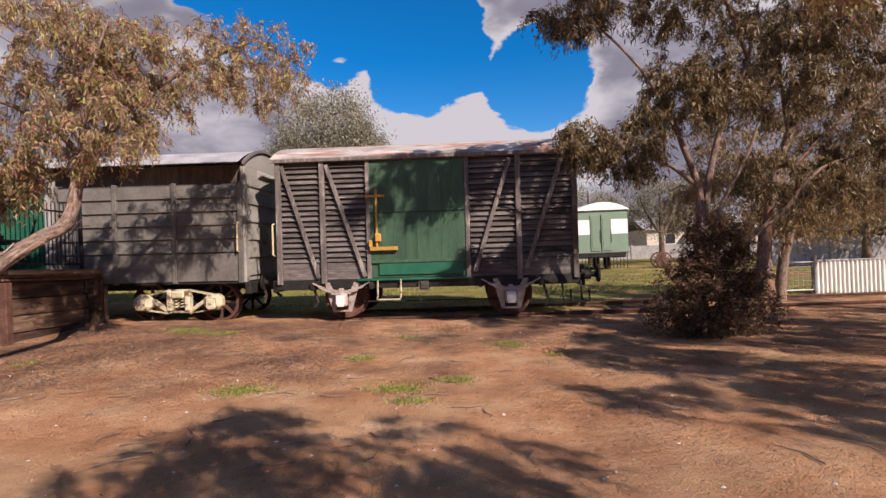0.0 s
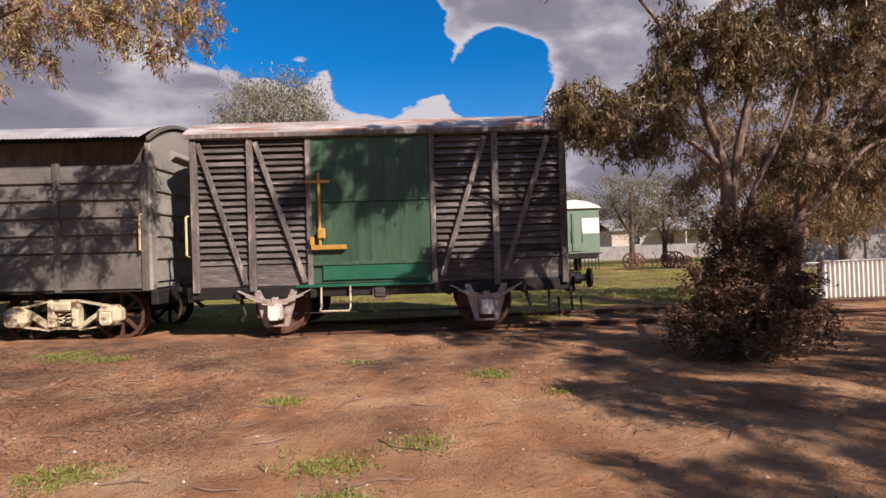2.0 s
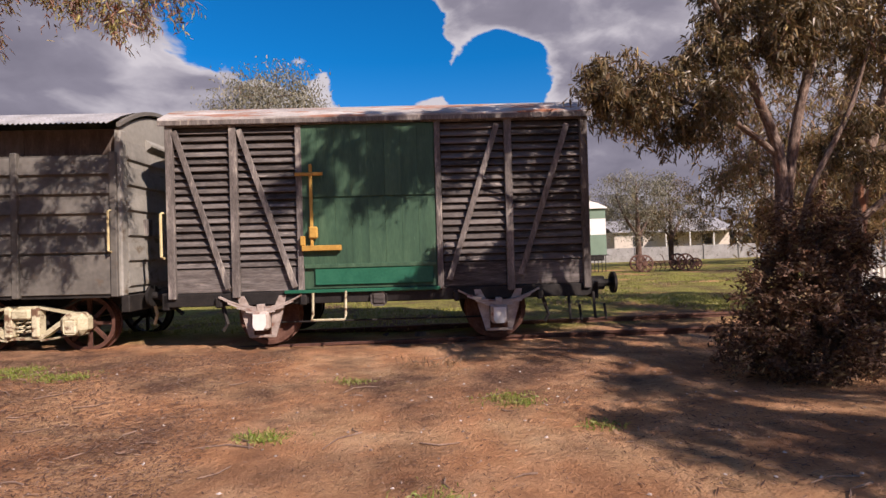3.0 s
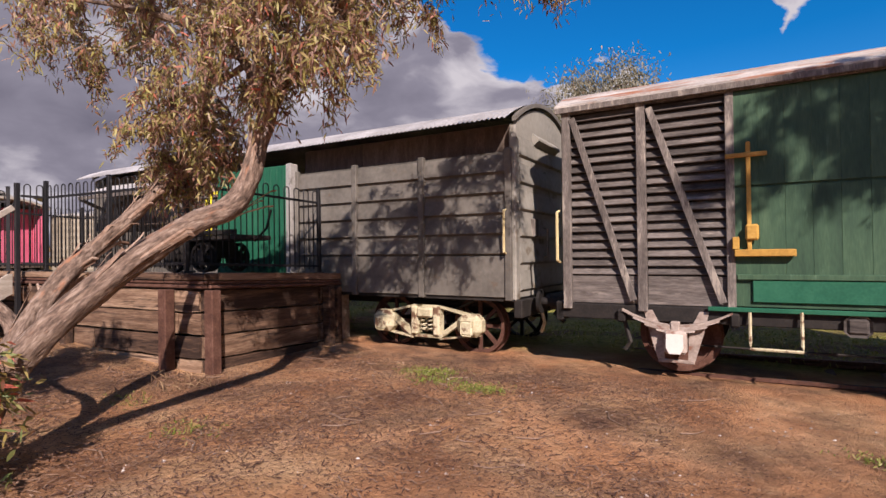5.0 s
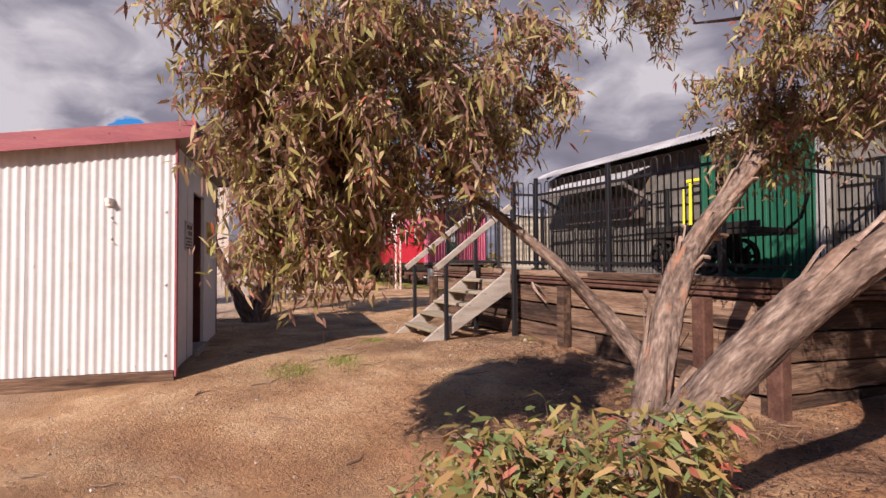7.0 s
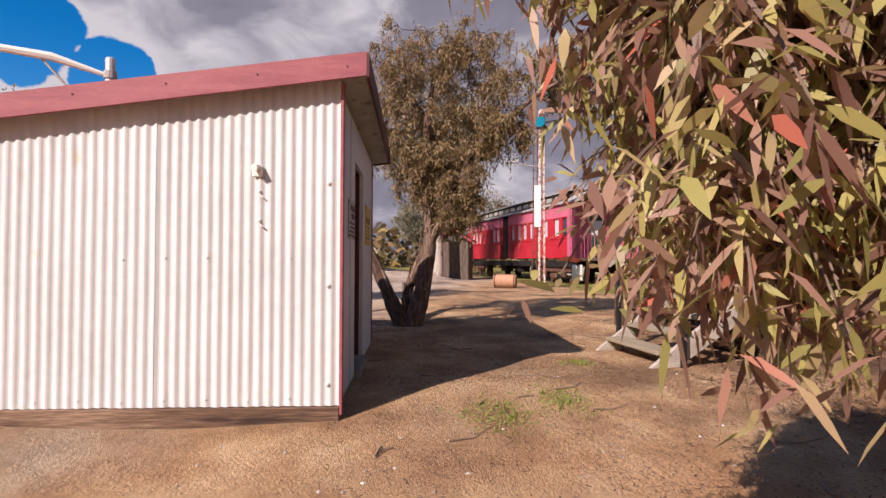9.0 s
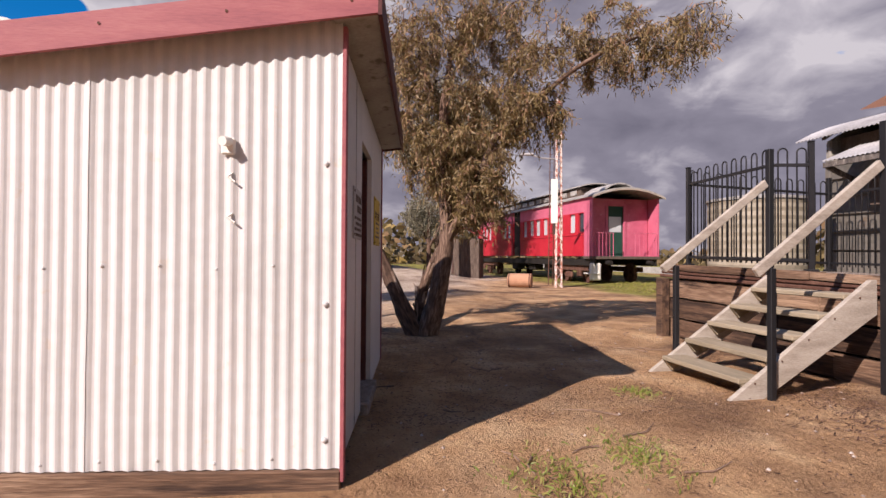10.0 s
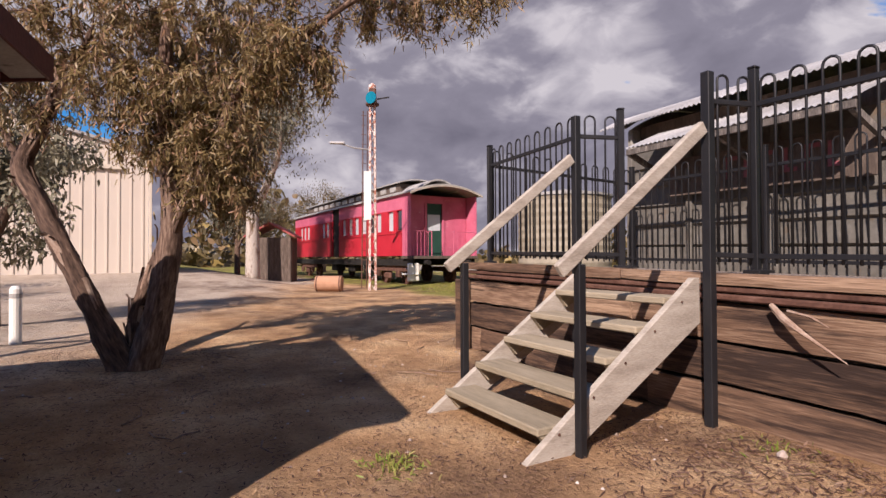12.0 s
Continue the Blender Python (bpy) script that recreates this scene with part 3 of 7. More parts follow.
def tree(base, limbs, blobs, leaf, bark_mat, label, seed, leaf_len=0.09, leaf_w=0.018, per=55, sigma=0.14, droop=0.7, name="tree", category="tree", twig=0.011, flakes=0, group="", sides=10, trunk_rough=0.25, spray=0.0, hang=0.8):
    """limbs: (points, radii) from the base; blobs: (centre, radii, clusters). All in world metres.
    spray: length of the leafy twigs; hang: how far they droop."""
    rng = np.random.default_rng(seed)
    base = Vector(base)
    root = thing(name, Matrix.Translation(base), label, category, group)
    skeleton = []
    for i, (pts, radii) in enumerate(limbs):
        line, rad = smooth_line([Vector(p) - base for p in pts], radii, 7 if i < 3 else 5)
        bm = bmesh.new()
        gnarled(bm, line, rad, sides if rad[0] > 0.05 else 7, seed + i, trunk_rough if rad[0] > 0.04 else 0)
        wood = part("trunk" if i == 0 else "limb", bm, bark_mat, root, smooth=True)
        rng2 = random.Random(seed + 100 + i)
        for _ in range(flakes if rad[0] > 0.07 else 0):
            # loose ribbons of bark
            q = rng2.randrange(len(line) // 8, int(len(line) * 0.75))
            d = (line[q + 1] - line[q]).normalized()
            out = Vector((rng2.uniform(-1, 1), rng2.uniform(-1, 1), rng2.uniform(-1, 1))).cross(d).normalized()
            side = d.cross(out)
            ln, wd = rng2.uniform(0.15, 0.5), rng2.uniform(0.01, 0.03)
            st = bmesh.new()
            a = line[q] + out * rad[q] * 0.97
            pts = [a, a + d * ln * 0.4 + out * 0.012, a + d * ln * 0.8 + out * rng2.uniform(0.02, 0.05), a + d * ln * 0.95 + out * rng2.uniform(0.04, 0.08) - Vector((0, 0, 0.03))]
            vs = [[st.verts.new(p2 + side * wd * sgn + out * off) for sgn, off in ((-1, 0), (0, 0.006), (1, 0))] for p2 in pts]
            for v0, v1 in zip(vs, vs[1:]):
                for j in range(2):
                    st.faces.new((v0[j], v0[j + 1], v1[j + 1], v1[j]))
            part("bark_strip", st, strip_bark, wood)
        skeleton += [p for p in line[len(line) // 3:]] if i == 0 else line[2:]
    sk = np.array([list(p) for p in skeleton])
    bm = bmesh.new()
    pools = []
    ends, ways = [], []
    for c, r, k in blobs:
        c = np.array(c) - np.array(base)
        d = rng.normal(size=(k, 3))
        d /= np.linalg.norm(d, axis=1, keepdims=True)
        ends.append(c + d * np.array(r) * (rng.uniform(0.1, 1.0, k) ** 0.5)[:, None])
        ways.append(d)
    ends, ways = np.concatenate(ends), np.concatenate(ways)
    gap = np.min(np.linalg.norm(ends[:, None, :] - sk[None, :, :], axis=2), axis=1)
    nodes = np.concatenate([sk, np.zeros_like(ends)])
    count = len(sk)
    for which in np.argsort(gap):
        p = ends[which]
        dist = np.linalg.norm(nodes[:count] - p, axis=1) + 0.4 * np.maximum(nodes[:count, 2] - p[2], 0)
        a, e = Vector(nodes[int(np.argmin(dist))]), Vector(p)
        ln = (e - a).length
        mid = a.lerp(e, 0.5) + Vector(rng.normal(0, 0.12 * ln, 3)) + Vector((0, 0, 0.06 * ln))
        if ln > 0.03:
            th = min(twig * (0.5 + ln), 0.035)
            tube(bm, [a, a.lerp(mid, 0.55) + Vector(rng.normal(0, 0.04 * ln, 3)), mid, e], [th, th * 0.85, th * 0.65, 0.004], 4, cap=False)
        nodes[count] = p
        count += 1
        m = int(per * rng.uniform(0.4, 1.6))
        s = sigma * rng.uniform(0.65, 1.35)
        if spray:
            # a few drooping twigs, leaves set along each
            for j in range(4):
                way = ways[which] * 0.8 + rng.normal(0, 0.55, 3) + np.array([0, 0, -hang])
                way /= np.linalg.norm(way) + 1e-9
                ln = spray * rng.uniform(0.5, 1.5)
                u = rng.uniform(0.1, 1.0, max(m // 4, 3))[:, None]
                bend = np.array([0, 0, -0.35 * ln]) * u ** 2
                pools.append(p + way * ln * u + bend + rng.normal(0, 0.13 * spray, (len(u), 3)))
                tip = p + way * ln * 0.8 + np.array([0, 0, -0.22 * ln])
                tube(bm, [p, p + way * ln * 0.45 + np.array([0, 0, -0.07 * ln]), tip], [0.004, 0.003, 0.0015], 3, cap=False)
        else:
            pools.append(np.clip(rng.normal(size=(m, 3)), -1.7, 1.7) * np.array([s, s, s * 0.9]) + p + np.array([0, 0, -0.25 * s]))
    if len(bm.verts):
        tagged(part("branchwork", bm, bark_mat, root), kind="stuff")
    else:
        bm.free()
    tagged(part("crown", leaf_mesh("crown", leaf_arrays(np.concatenate(pools), leaf_len, leaf_w, rng, droop), leaf), None, root), kind="stuff")
    return root


# ---------- ground ----------


def build_ground():
    n = 340
    t = np.linspace(-1, 1, n)
    # fine near the path, wide towards the horizon
    s = np.sign(t) * (np.abs(t) * 22 + np.abs(t) ** 9 * 1800)
    xs, ys = s - 5, s + 6
    verts = [(x, y, level(x, y)) for y in ys for x in xs]
    faces = [(j * n + i, j * n + i + 1, (j + 1) * n + i + 1, (j + 1) * n + i) for j in range(n - 1) for i in range(n - 1)]
    me = bpy.data.meshes.new("ground")
    me.from_pydata(verts, [], faces)
    me.materials.append(red_earth)
    me.shade_smooth()
    return tagged(new("ground", me), "reddish bare earth with gravel, leaf litter and sparse grass", "ground", kind="structure")


build_ground()

# ---------- railway stock ----------
TRACK_YAW = -3.2


def wheel_mesh(r, spokes, width=0.12, mat=None):
    bm = bmesh.new()
    k = 28
    for ra, rb, y0, y1 in ((r, r * 0.86, 0, width), (r * 1.06, r * 0.86, width, width + 0.03)):
        ring = []
        for i in range(k):
            a = 2 * math.pi * i / k
            ring.append([bm.verts.new((q * math.cos(a), y, q * math.sin(a))) for q, y in ((ra, y0), (ra, y1), (rb, y1), (rb, y0))])
        for i in range(k):
            p, q = ring[i], ring[(i + 1) % k]
            for j in range(4):
                bm.faces.new((p[j], p[(j + 1) % 4], q[(j + 1) % 4], q[j]))
    tube(bm, [(0, -0.05, 0), (0, width + 0.05, 0)], 0.12, 12)
    if spokes:
        for i in range(spokes):
            a = 2 * math.pi * i / spokes
            beam(bm, (0.08 * math.cos(a), width / 2, 0.08 * math.sin(a)), (r * 0.88 * math.cos(a), width / 2, r * 0.88 * math.sin(a)), 0.05, 0.05, up=(0, 1, 0))
    else:
        tube(bm, [(0, width * 0.35, 0), (0, width * 0.65, 0)], r * 0.88, 28)
    bmesh.ops.recalc_face_normals(bm, faces=bm.faces)
    return mesh_of("wheel", bm, mat)


def arch(x0, x1, z_eave, rise, thick, k=14, over=0.0):
    """Outline in (y, z) of an arched roof skin."""
    top, und = [], []
    for i in range(k + 1):
        u = i / k
        y = x0 - over + (x1 - x0 + 2 * over) * u
        z = z_eave + rise * (1 - (2 * u - 1) ** 2)
        top.append((y, z + thick))
        und.append((y, z))
    return top + und[::-1]


def van_a():
    L, W, Z0, Z1 = 6.25, 2.5, 0.92, 3.42
    v = thing("louvred_goods_van", VAN_A, "weathered grey louvred timber goods van with green doors standing on rails", "railway wagon")
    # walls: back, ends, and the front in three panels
    # near-black sheets behind the slats paint in the shade of the inside
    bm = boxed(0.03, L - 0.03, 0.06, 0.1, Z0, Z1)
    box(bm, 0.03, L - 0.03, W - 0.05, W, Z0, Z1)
    part("side_wall", bm, void_shade, v)
    for x in (0.0, L - 0.04):
        bm = boxed(x, x + 0.04, 0.05, W, Z0, Z1)
        prism(bm, arch(0.05, W, Z1, 0.36, 0.0)[:15], x, x + 0.04, "x")
        part("end_wall", bm, grey_timber, v)
    part("floor_deck", boxed(0, L, 0.02, W, Z0 - 0.1, Z0 - 0.003), black_iron, v)
    slat = boxed(-0.5, 0.5, -0.01, 0.01, -0.056, 0.056, 0.003)
    tilt = Matrix.Rotation(radians(-36), 4, "X")
    slat.transform(tilt)
    slat_me = mesh_of("slat", slat, grey_timber)
    rows = 19
    for a, c in ((0.1, 0.93), (1.04, 1.9), (4.06, 5.0), (5.12, L - 0.1)):
        for i in range(rows):
            z = 1.33 + i * (Z1 - 0.1 - 1.33) / (rows - 1)
            wob = random.uniform(-0.006, 0.006)
            part("slat", slat_me, None, v, m=Matrix.Translation(((a + c) / 2, 0.035, z + wob)) @ Matrix.Diagonal((c - a, 1, 1, 1)))
        part("kick_board", boxed(a, c, 0.02, 0.05, Z0, 1.27, 0.006), grey_timber, v)
    for x, w in ((0.05, 0.11), (0.985, 0.11), (5.06, 0.11), (L - 0.05, 0.11)):
        part("post", boxed(x - w / 2, x + w / 2, -0.05, 0.03, Z0 - 0.08, Z1, 0.008), post_timber, v)
    for x in (1.945, 4.01):
        part("door_post", boxed(x - 0.045, x + 0.045, -0.04, 0.05, Z0 - 0.03, Z1, 0.006), post_timber, v)
    for a, c in (((0.13, Z1 - 0.1), (0.88, Z0 + 0.05)), ((1.08, Z1 - 0.1), (1.86, Z0 + 0.05)), ((4.9, Z1 - 0.1), (4.14, Z0 + 0.1)), ((5.95, Z1 - 0.12), (5.2, Z0 + 0.15))):
        bm = bmesh.new()
        beam(bm, (a[0], -0.045, a[1]), (c[0], -0.045, c[1]), 0.03, 0.085, up=(1, 0, 0.3), bevel=0.005)
        part("brace", bm, post_timber, v)
    # door of upright boards, split in two leaves
    door = part("door", boxed(1.99, 3.965, 0.0, 0.03, Z0 + 0.02, Z1 - 0.02), green_paint, v, "dark green weathered plank door")
    board_top = mesh_of("board", boxed(-0.1228, 0.1228, -0.012, 0.012, 0, 1.06, 0.002), green_paint)
    board_low = mesh_of("board", boxed(-0.1228, 0.1228, -0.012, 0.012, 0, 0.98, 0.002), green_paint)
    for i in range(8):
        x = 2.1 + i * 0.247
        part("board", board_top, None, door, m=Matrix.Translation((x, -0.012, 2.3)))
        part("board", board_low, None, door, m=Matrix.Translation((x, -0.014, 1.29)))
    part("door_rail", boxed(2.0, 3.95, -0.05, -0.02, 1.24, 1.3, 0.006), green_paint, door)
    part("door_kick", boxed(2.15, 3.9, -0.035, 0.0, 0.99, 1.235, 0.008), green_sheet, door)
    part("door_runner", boxed(1.7, 4.0, -0.07, -0.03, 0.88, 0.93, 0.006), green_sheet, v)
    part("top_rail", boxed(0, L, -0.045, 0.045, Z1 - 0.04, Z1 + 0.05, 0.008), post_timber, v)
    part("sole_bar", boxed(-0.1, L + 0.1, 0.0, 0.09, 0.72, Z0 - 0.012, 0.01), black_iron, v)
    part("sole_bar", boxed(-0.1, L + 0.1, W - 0.09, W, 0.72, Z0 - 0.012, 0.01), black_iron, v)
    for x in (-0.12, L + 0.02):
        part("headstock", boxed(x, x + 0.1, 0.0, W, 0.68, 0.93, 0.01), black_iron, v)
    # yellow latch bar
    latch = part("latch", boxed(2.105, 2.15, -0.09, -0.05, 1.5, 2.78, 0.008), yellow_paint, v, "yellow painted iron latch bar")
    part("latch_arm", boxed(1.9, 2.31, -0.1, -0.06, 2.61, 2.66, 0.008), yellow_paint, latch)
    part("latch_foot", boxed(1.98, 2.56, -0.12, -0.05, 1.5, 1.58, 0.008), yellow_paint, latch)
    part("latch_block", boxed(2.09, 2.22, -0.13, -0.06, 1.68, 1.86, 0.02), yellow_paint, latch)
    part("latch_stop", boxed(1.96, 2.03, -0.11, -0.05, 1.58, 1.72, 0.008), yellow_paint, latch)
    # roof
    bm = bmesh.new()
    prism(bm, arch(0, W, Z1 + 0.02, 0.4, 0.05, over=0.09), -0.08, L + 0.06, "x")
    part("roof", bm, roof_white, v, "pale canvas roof with rusty patches")
    part("gutter", boxed(-0.08, L + 0.06, -0.1, -0.07, Z1 - 0.03, Z1 + 0.045, 0.005), post_timber, v)
    # running gear
    wm = wheel_mesh(0.46, 0, mat=rust_iron)
    wb = wheel_mesh(0.46, 0, mat=black_iron)
    for x in (1.35, 4.86):
        ax = part("axle", tubed([(x, 0.2, 0.54), (x, W - 0.2, 0.54)], 0.07, 10), black_iron, v)
        part("wheel", wm, None, ax, m=Matrix.Translation((x, 0.34, 0.54)))
        part("wheel", wb, None, ax, m=Matrix.Translation((x, W - 0.48, 0.54)))
        # axle guard: two legs splayed out from the box up to the sole bar
        for s in (-1, 1):
            bm = bmesh.new()
            prism(bm, [(x + s * 0.13, 0.26), (x + s * 0.2, 0.26), (x + s * 0.3, 0.6), (x + s * 0.36, 0.86), (x + s * 0.26, 0.86), (x + s * 0.14, 0.62)], -0.01, 0.03)
            part("axle_guard", bm, pale_paint, v)
        part("guard_tie", boxed(x - 0.2, x + 0.2, -0.02, 0.02, 0.24, 0.28, 0.006), pale_paint, v)
        bx = part("axle_box", boxed(x - 0.125, x + 0.125, -0.14, 0.06, 0.36, 0.64, 0.03), pale_paint, v, "pale painted axle box")
        bm = bmesh.new()
        prism(bm, [(x - 0.09, 0.6), (x + 0.09, 0.6), (x + 0.095, 0.44), (x + 0.06, 0.37), (x - 0.06, 0.37), (x - 0.095, 0.44)], -0.165, -0.141)
        part("box_cover", bm, white_paint, bx)
        # leaf spring: a bowed pack, thick in the middle
        for i in range(4):
            h = 0.6 - i * 0.13
            bm = bmesh.new()
            n = 10
            top = [(x + h * (2 * k / n - 1), 0.7 - 0.024 * i + 0.17 * (h * (2 * k / n - 1) / 0.6) ** 2) for k in range(n + 1)]
            prism(bm, top + [(a, z - 0.022) for a, z in reversed(top)], -0.1, -0.02)
            part("spring_leaf", bm, pale_paint, v)
        part("spring_buckle", boxed(x - 0.05, x + 0.05, -0.115, -0.01, 0.6, 0.74, 0.01), pale_paint, v)
        for s in (-0.62, 0.62):
            part("spring_hanger", boxed(x + s - 0.05, x + s + 0.05, -0.07, 0.0, 0.7, 0.86, 0.02), black_iron, v)
    # step, hanging bracket, brake rod, buffers, hooks
    st = tubed([(2.12, -0.06, 0.88), (2.12, -0.1, 0.55), (2.12, -0.22, 0.5), (2.6, -0.22, 0.5), (2.6, -0.1, 0.55), (2.6, -0.06, 0.9)], 0.018, 6)
    part("foot_step", st, cream_paint, v, "cream bent-rod foot step")
    part("bracket", boxed(2.96, 3.2, -0.05, 0.0, 0.66, 0.88, 0.05), grey_timber, v)
    part("brake_rod", tubed([(1.35, 0.3, 0.42), (4.86, 0.3, 0.42)], 0.015, 6), black_iron, v)
    for x in (0.7, 5.5):
        part("brake_lever", tubed([(x, 0.1, 0.85), (x + 0.12, 0.05, 0.45), (x + 0.05, 0.05, 0.35)], 0.03, 6), black_iron, v)
    for y in (0.42, W - 0.42):
        for e, s in ((L + 0.12, 1), (-0.12, -1)):
            bm = tubed([(e, y, 0.88), (e + s * 0.2, y, 0.88)], 0.11, 14)
            tube(bm, [(e + s * 0.19, y, 0.88), (e + s * 0.34, y, 0.88)], 0.06, 12)
            tube(bm, [(e + s * 0.34, y, 0.88), (e + s * 0.38, y, 0.88)], 0.17, 18)
            part("buffer", bm, black_iron, v)
    for x in (L + 0.02, L - 0.35):
        part("grab_iron", tubed([(x, -0.05, 0.78), (x, -0.14, 0.4), (x + 0.16, -0.14, 0.38), (x + 0.16, -0.06, 0.6)], 0.022, 6), black_iron, v)
    part("end_handle", tubed([(-0.05, -0.04, 1.45), (-0.06, -0.1, 1.47), (-0.06, -0.1, 2.1), (-0.05, -0.04, 2.12)], 0.02, 6), tan_paint, v)
    part("coupling", tubed([(-0.15, W / 2, 0.85), (-0.4, W / 2, 0.8), (-0.55, W / 2, 0.62), (-0.4, W / 2, 0.5)], 0.04, 8), black_iron, v)
    return v


def ribbed_panel(x0, x1, z0, pitch, rows, y, depth=0.045):
    """Pressed steel side: each row leans out to a soft ridge at its foot."""
    bm = bmesh.new()
    prof = []
    for i in range(rows):
        z = z0 + i * pitch
        prof += [(y - depth * 0.15, z + 0.01), (y - depth, z + 0.035), (y - depth * 0.9, z + 0.06), (y - depth * 0.25, z + pitch - 0.05)]
    prof += [(y, z0 + rows * pitch), (y + 0.03, z0 + rows * pitch), (y + 0.03, z0)]
    prism(bm, prof, x0, x1, "x")
    return bm


def corrugated_arch(x0, x1, y0, y1, z_eave, rise, over, pitch=0.076, amp=0.012, k=10, thick=0.004):
    """A corrugated iron roof bent over an arch; the waves run across."""
    nx = int((x1 - x0) / pitch * 4)
    verts, faces = [], []
    for lay in (0, -thick):
        for i in range(nx + 1):
            x = x0 + (x1 - x0) * i / nx
            wv = amp * math.cos(2 * math.pi * (x - x0) / pitch)
            for j in range(k + 1):
                u = j / k
                verts.append((x, y0 - over + (y1 - y0 + 2 * over) * u, z_eave + rise * (1 - (2 * u - 1) ** 2) + wv + lay))
    per = (nx + 1) * (k + 1)
    for i in range(nx):
        for j in range(k):
            a = i * (k + 1) + j
            faces.append((a, a + k + 1, a + k + 2, a + 1))
            faces.append((per + a, per + a + 1, per + a + k + 2, per + a + k + 1))
        a = i * (k + 1)
        faces.append((a, per + a, per + a + k + 1, a + k + 1))
    return verts, faces


def mesh_from(name, verts, faces, mat):
    me = bpy.data.meshes.new(name)
    me.from_pydata(verts, [], faces)
    me.materials.append(mat)
    me.update()
    return me


def van_b():
    L, W, Z0, Z1 = VAN_B_LEN, 2.6, 0.98, 3.42
    v = thing("steel_goods_van", VAN_B, "long grey pressed-steel goods van with corrugated roof beside the platform", "railway wagon")
    bm = boxed(-L + 0.03, -0.03, 0.041, 0.1, Z0, Z0 + 7 * 0.292 + 0.02)
    box(bm, -L + 0.03, -0.03, W - 0.05, W, Z0, Z1)
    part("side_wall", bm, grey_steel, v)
    part("floor_deck", boxed(-L, 0, 0.03, W, Z0 - 0.05, Z0 - 0.004), black_iron, v)
    posts = [-0.05, -1.49, -2.8, -4.12, -6.15, -7.3, -8.5, -9.7, -L + 0.05]
    pitch = 0.292
    for a, c in zip(posts[:-1], posts[1:]):
        if (a, c) == (posts[3], posts[4]):
            continue
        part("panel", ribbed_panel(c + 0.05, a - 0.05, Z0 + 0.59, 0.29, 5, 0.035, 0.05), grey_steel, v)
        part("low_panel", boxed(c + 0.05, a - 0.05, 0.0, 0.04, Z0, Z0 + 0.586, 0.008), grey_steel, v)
        # recessed panel in dark brown, which takes in the eave's shade
        part("top_panel", boxed(c + 0.003, a - 0.003, 0.2, 0.23, Z0 + 7 * pitch - 0.05, Z1 + 0.05, 0.004), hut_timber, v)
    for x in posts:
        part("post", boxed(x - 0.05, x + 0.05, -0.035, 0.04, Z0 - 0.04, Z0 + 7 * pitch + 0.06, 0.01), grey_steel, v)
    # ends
    for x, s in ((0.0, 1), (-L, -1)):
        bm = boxed(x - 0.03, x + 0.03, 0.03, W, Z0, Z1)
        prism(bm, arch(0.03, W, Z1, 0.42, 0.0)[:15], x - 0.03, x + 0.03, "x")
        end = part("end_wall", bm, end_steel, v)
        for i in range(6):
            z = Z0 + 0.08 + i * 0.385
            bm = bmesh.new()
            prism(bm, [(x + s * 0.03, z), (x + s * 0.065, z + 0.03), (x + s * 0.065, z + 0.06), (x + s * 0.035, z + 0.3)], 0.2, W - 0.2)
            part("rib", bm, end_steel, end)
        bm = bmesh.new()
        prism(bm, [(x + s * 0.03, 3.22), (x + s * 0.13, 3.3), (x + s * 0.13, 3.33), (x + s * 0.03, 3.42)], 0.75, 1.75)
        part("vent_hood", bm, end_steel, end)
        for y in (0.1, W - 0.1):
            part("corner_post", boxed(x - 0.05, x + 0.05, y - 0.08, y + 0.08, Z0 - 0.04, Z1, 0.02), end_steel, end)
        part("roof_hoop", prism(bmesh.new(), arch(0, W, Z1 + 0.03, 0.43, 0.06, over=0.02), x - 0.03 + s * 0.05, x + 0.03 + s * 0.05, "x"), grey_steel, end)
        part("latch_plate", boxed(x + s * 0.04, x + s * 0.1, 0.62, 0.8, 1.85, 2.12, 0.01), post_timber, end)
        part("end_bar", tubed([(x + s * 0.05, 1.15, 1.55), (x + s * 0.12, 1.15, 1.57), (x + s * 0.12, 1.15, 1.98), (x + s * 0.05, 1.15, 2.0)], 0.018, 6), post_timber, end)
    part("grab_handle", tubed([(-0.08, -0.02, 1.6), (-0.08, -0.1, 1.62), (-0.08, -0.1, 2.2), (-0.08, -0.02, 2.22)], 0.018, 6), tan_paint, v, "tan painted grab handle")
    # green sliding door
    xa, xc = -6.12, -4.25
    door = part("sliding_door", boxed(xa, xc, -0.14, -0.06, Z0 + 0.02, 3.2, 0.01), green_sheet, v, "bright green sheet-metal sliding door")
    nr = 12
    for i in range(nr):
        x = xa + (i + 0.5) * (xc - xa) / nr
        part("door_rib", boxed(x - 0.025, x + 0.025, -0.155, -0.141, Z0 + 0.06, 3.15, 0.005), green_sheet, door)
    part("door_edge", boxed(xc + 0.003, xc + 0.12, -0.15, 0.03, Z0, 3.22, 0.01), roof_grey, door)
    bar = part("door_bar", boxed(xa - 0.17, xa - 0.125, -0.2, -0.155, 1.8, 2.78, 0.01), bright_yellow, door, "bright yellow latch bar")
    part("bar_arm", boxed(xa - 0.24, xa + 0.06, -0.2, -0.155, 2.783, 2.84, 0.01), bright_yellow, bar)
    part("bar_guide", boxed(xa - 0.34, xa - 0.305, -0.16, -0.12, 1.75, 2.7, 0.008), bright_yellow, bar)
    vs, fs = corrugated_arch(-L - 0.45, 0.03, 0, W, Z1 + 0.05, 0.43, 0.2)
    part("roof", mesh_from("roof", vs, fs, iron_sheet), None, v, "corrugated galvanised iron roof")
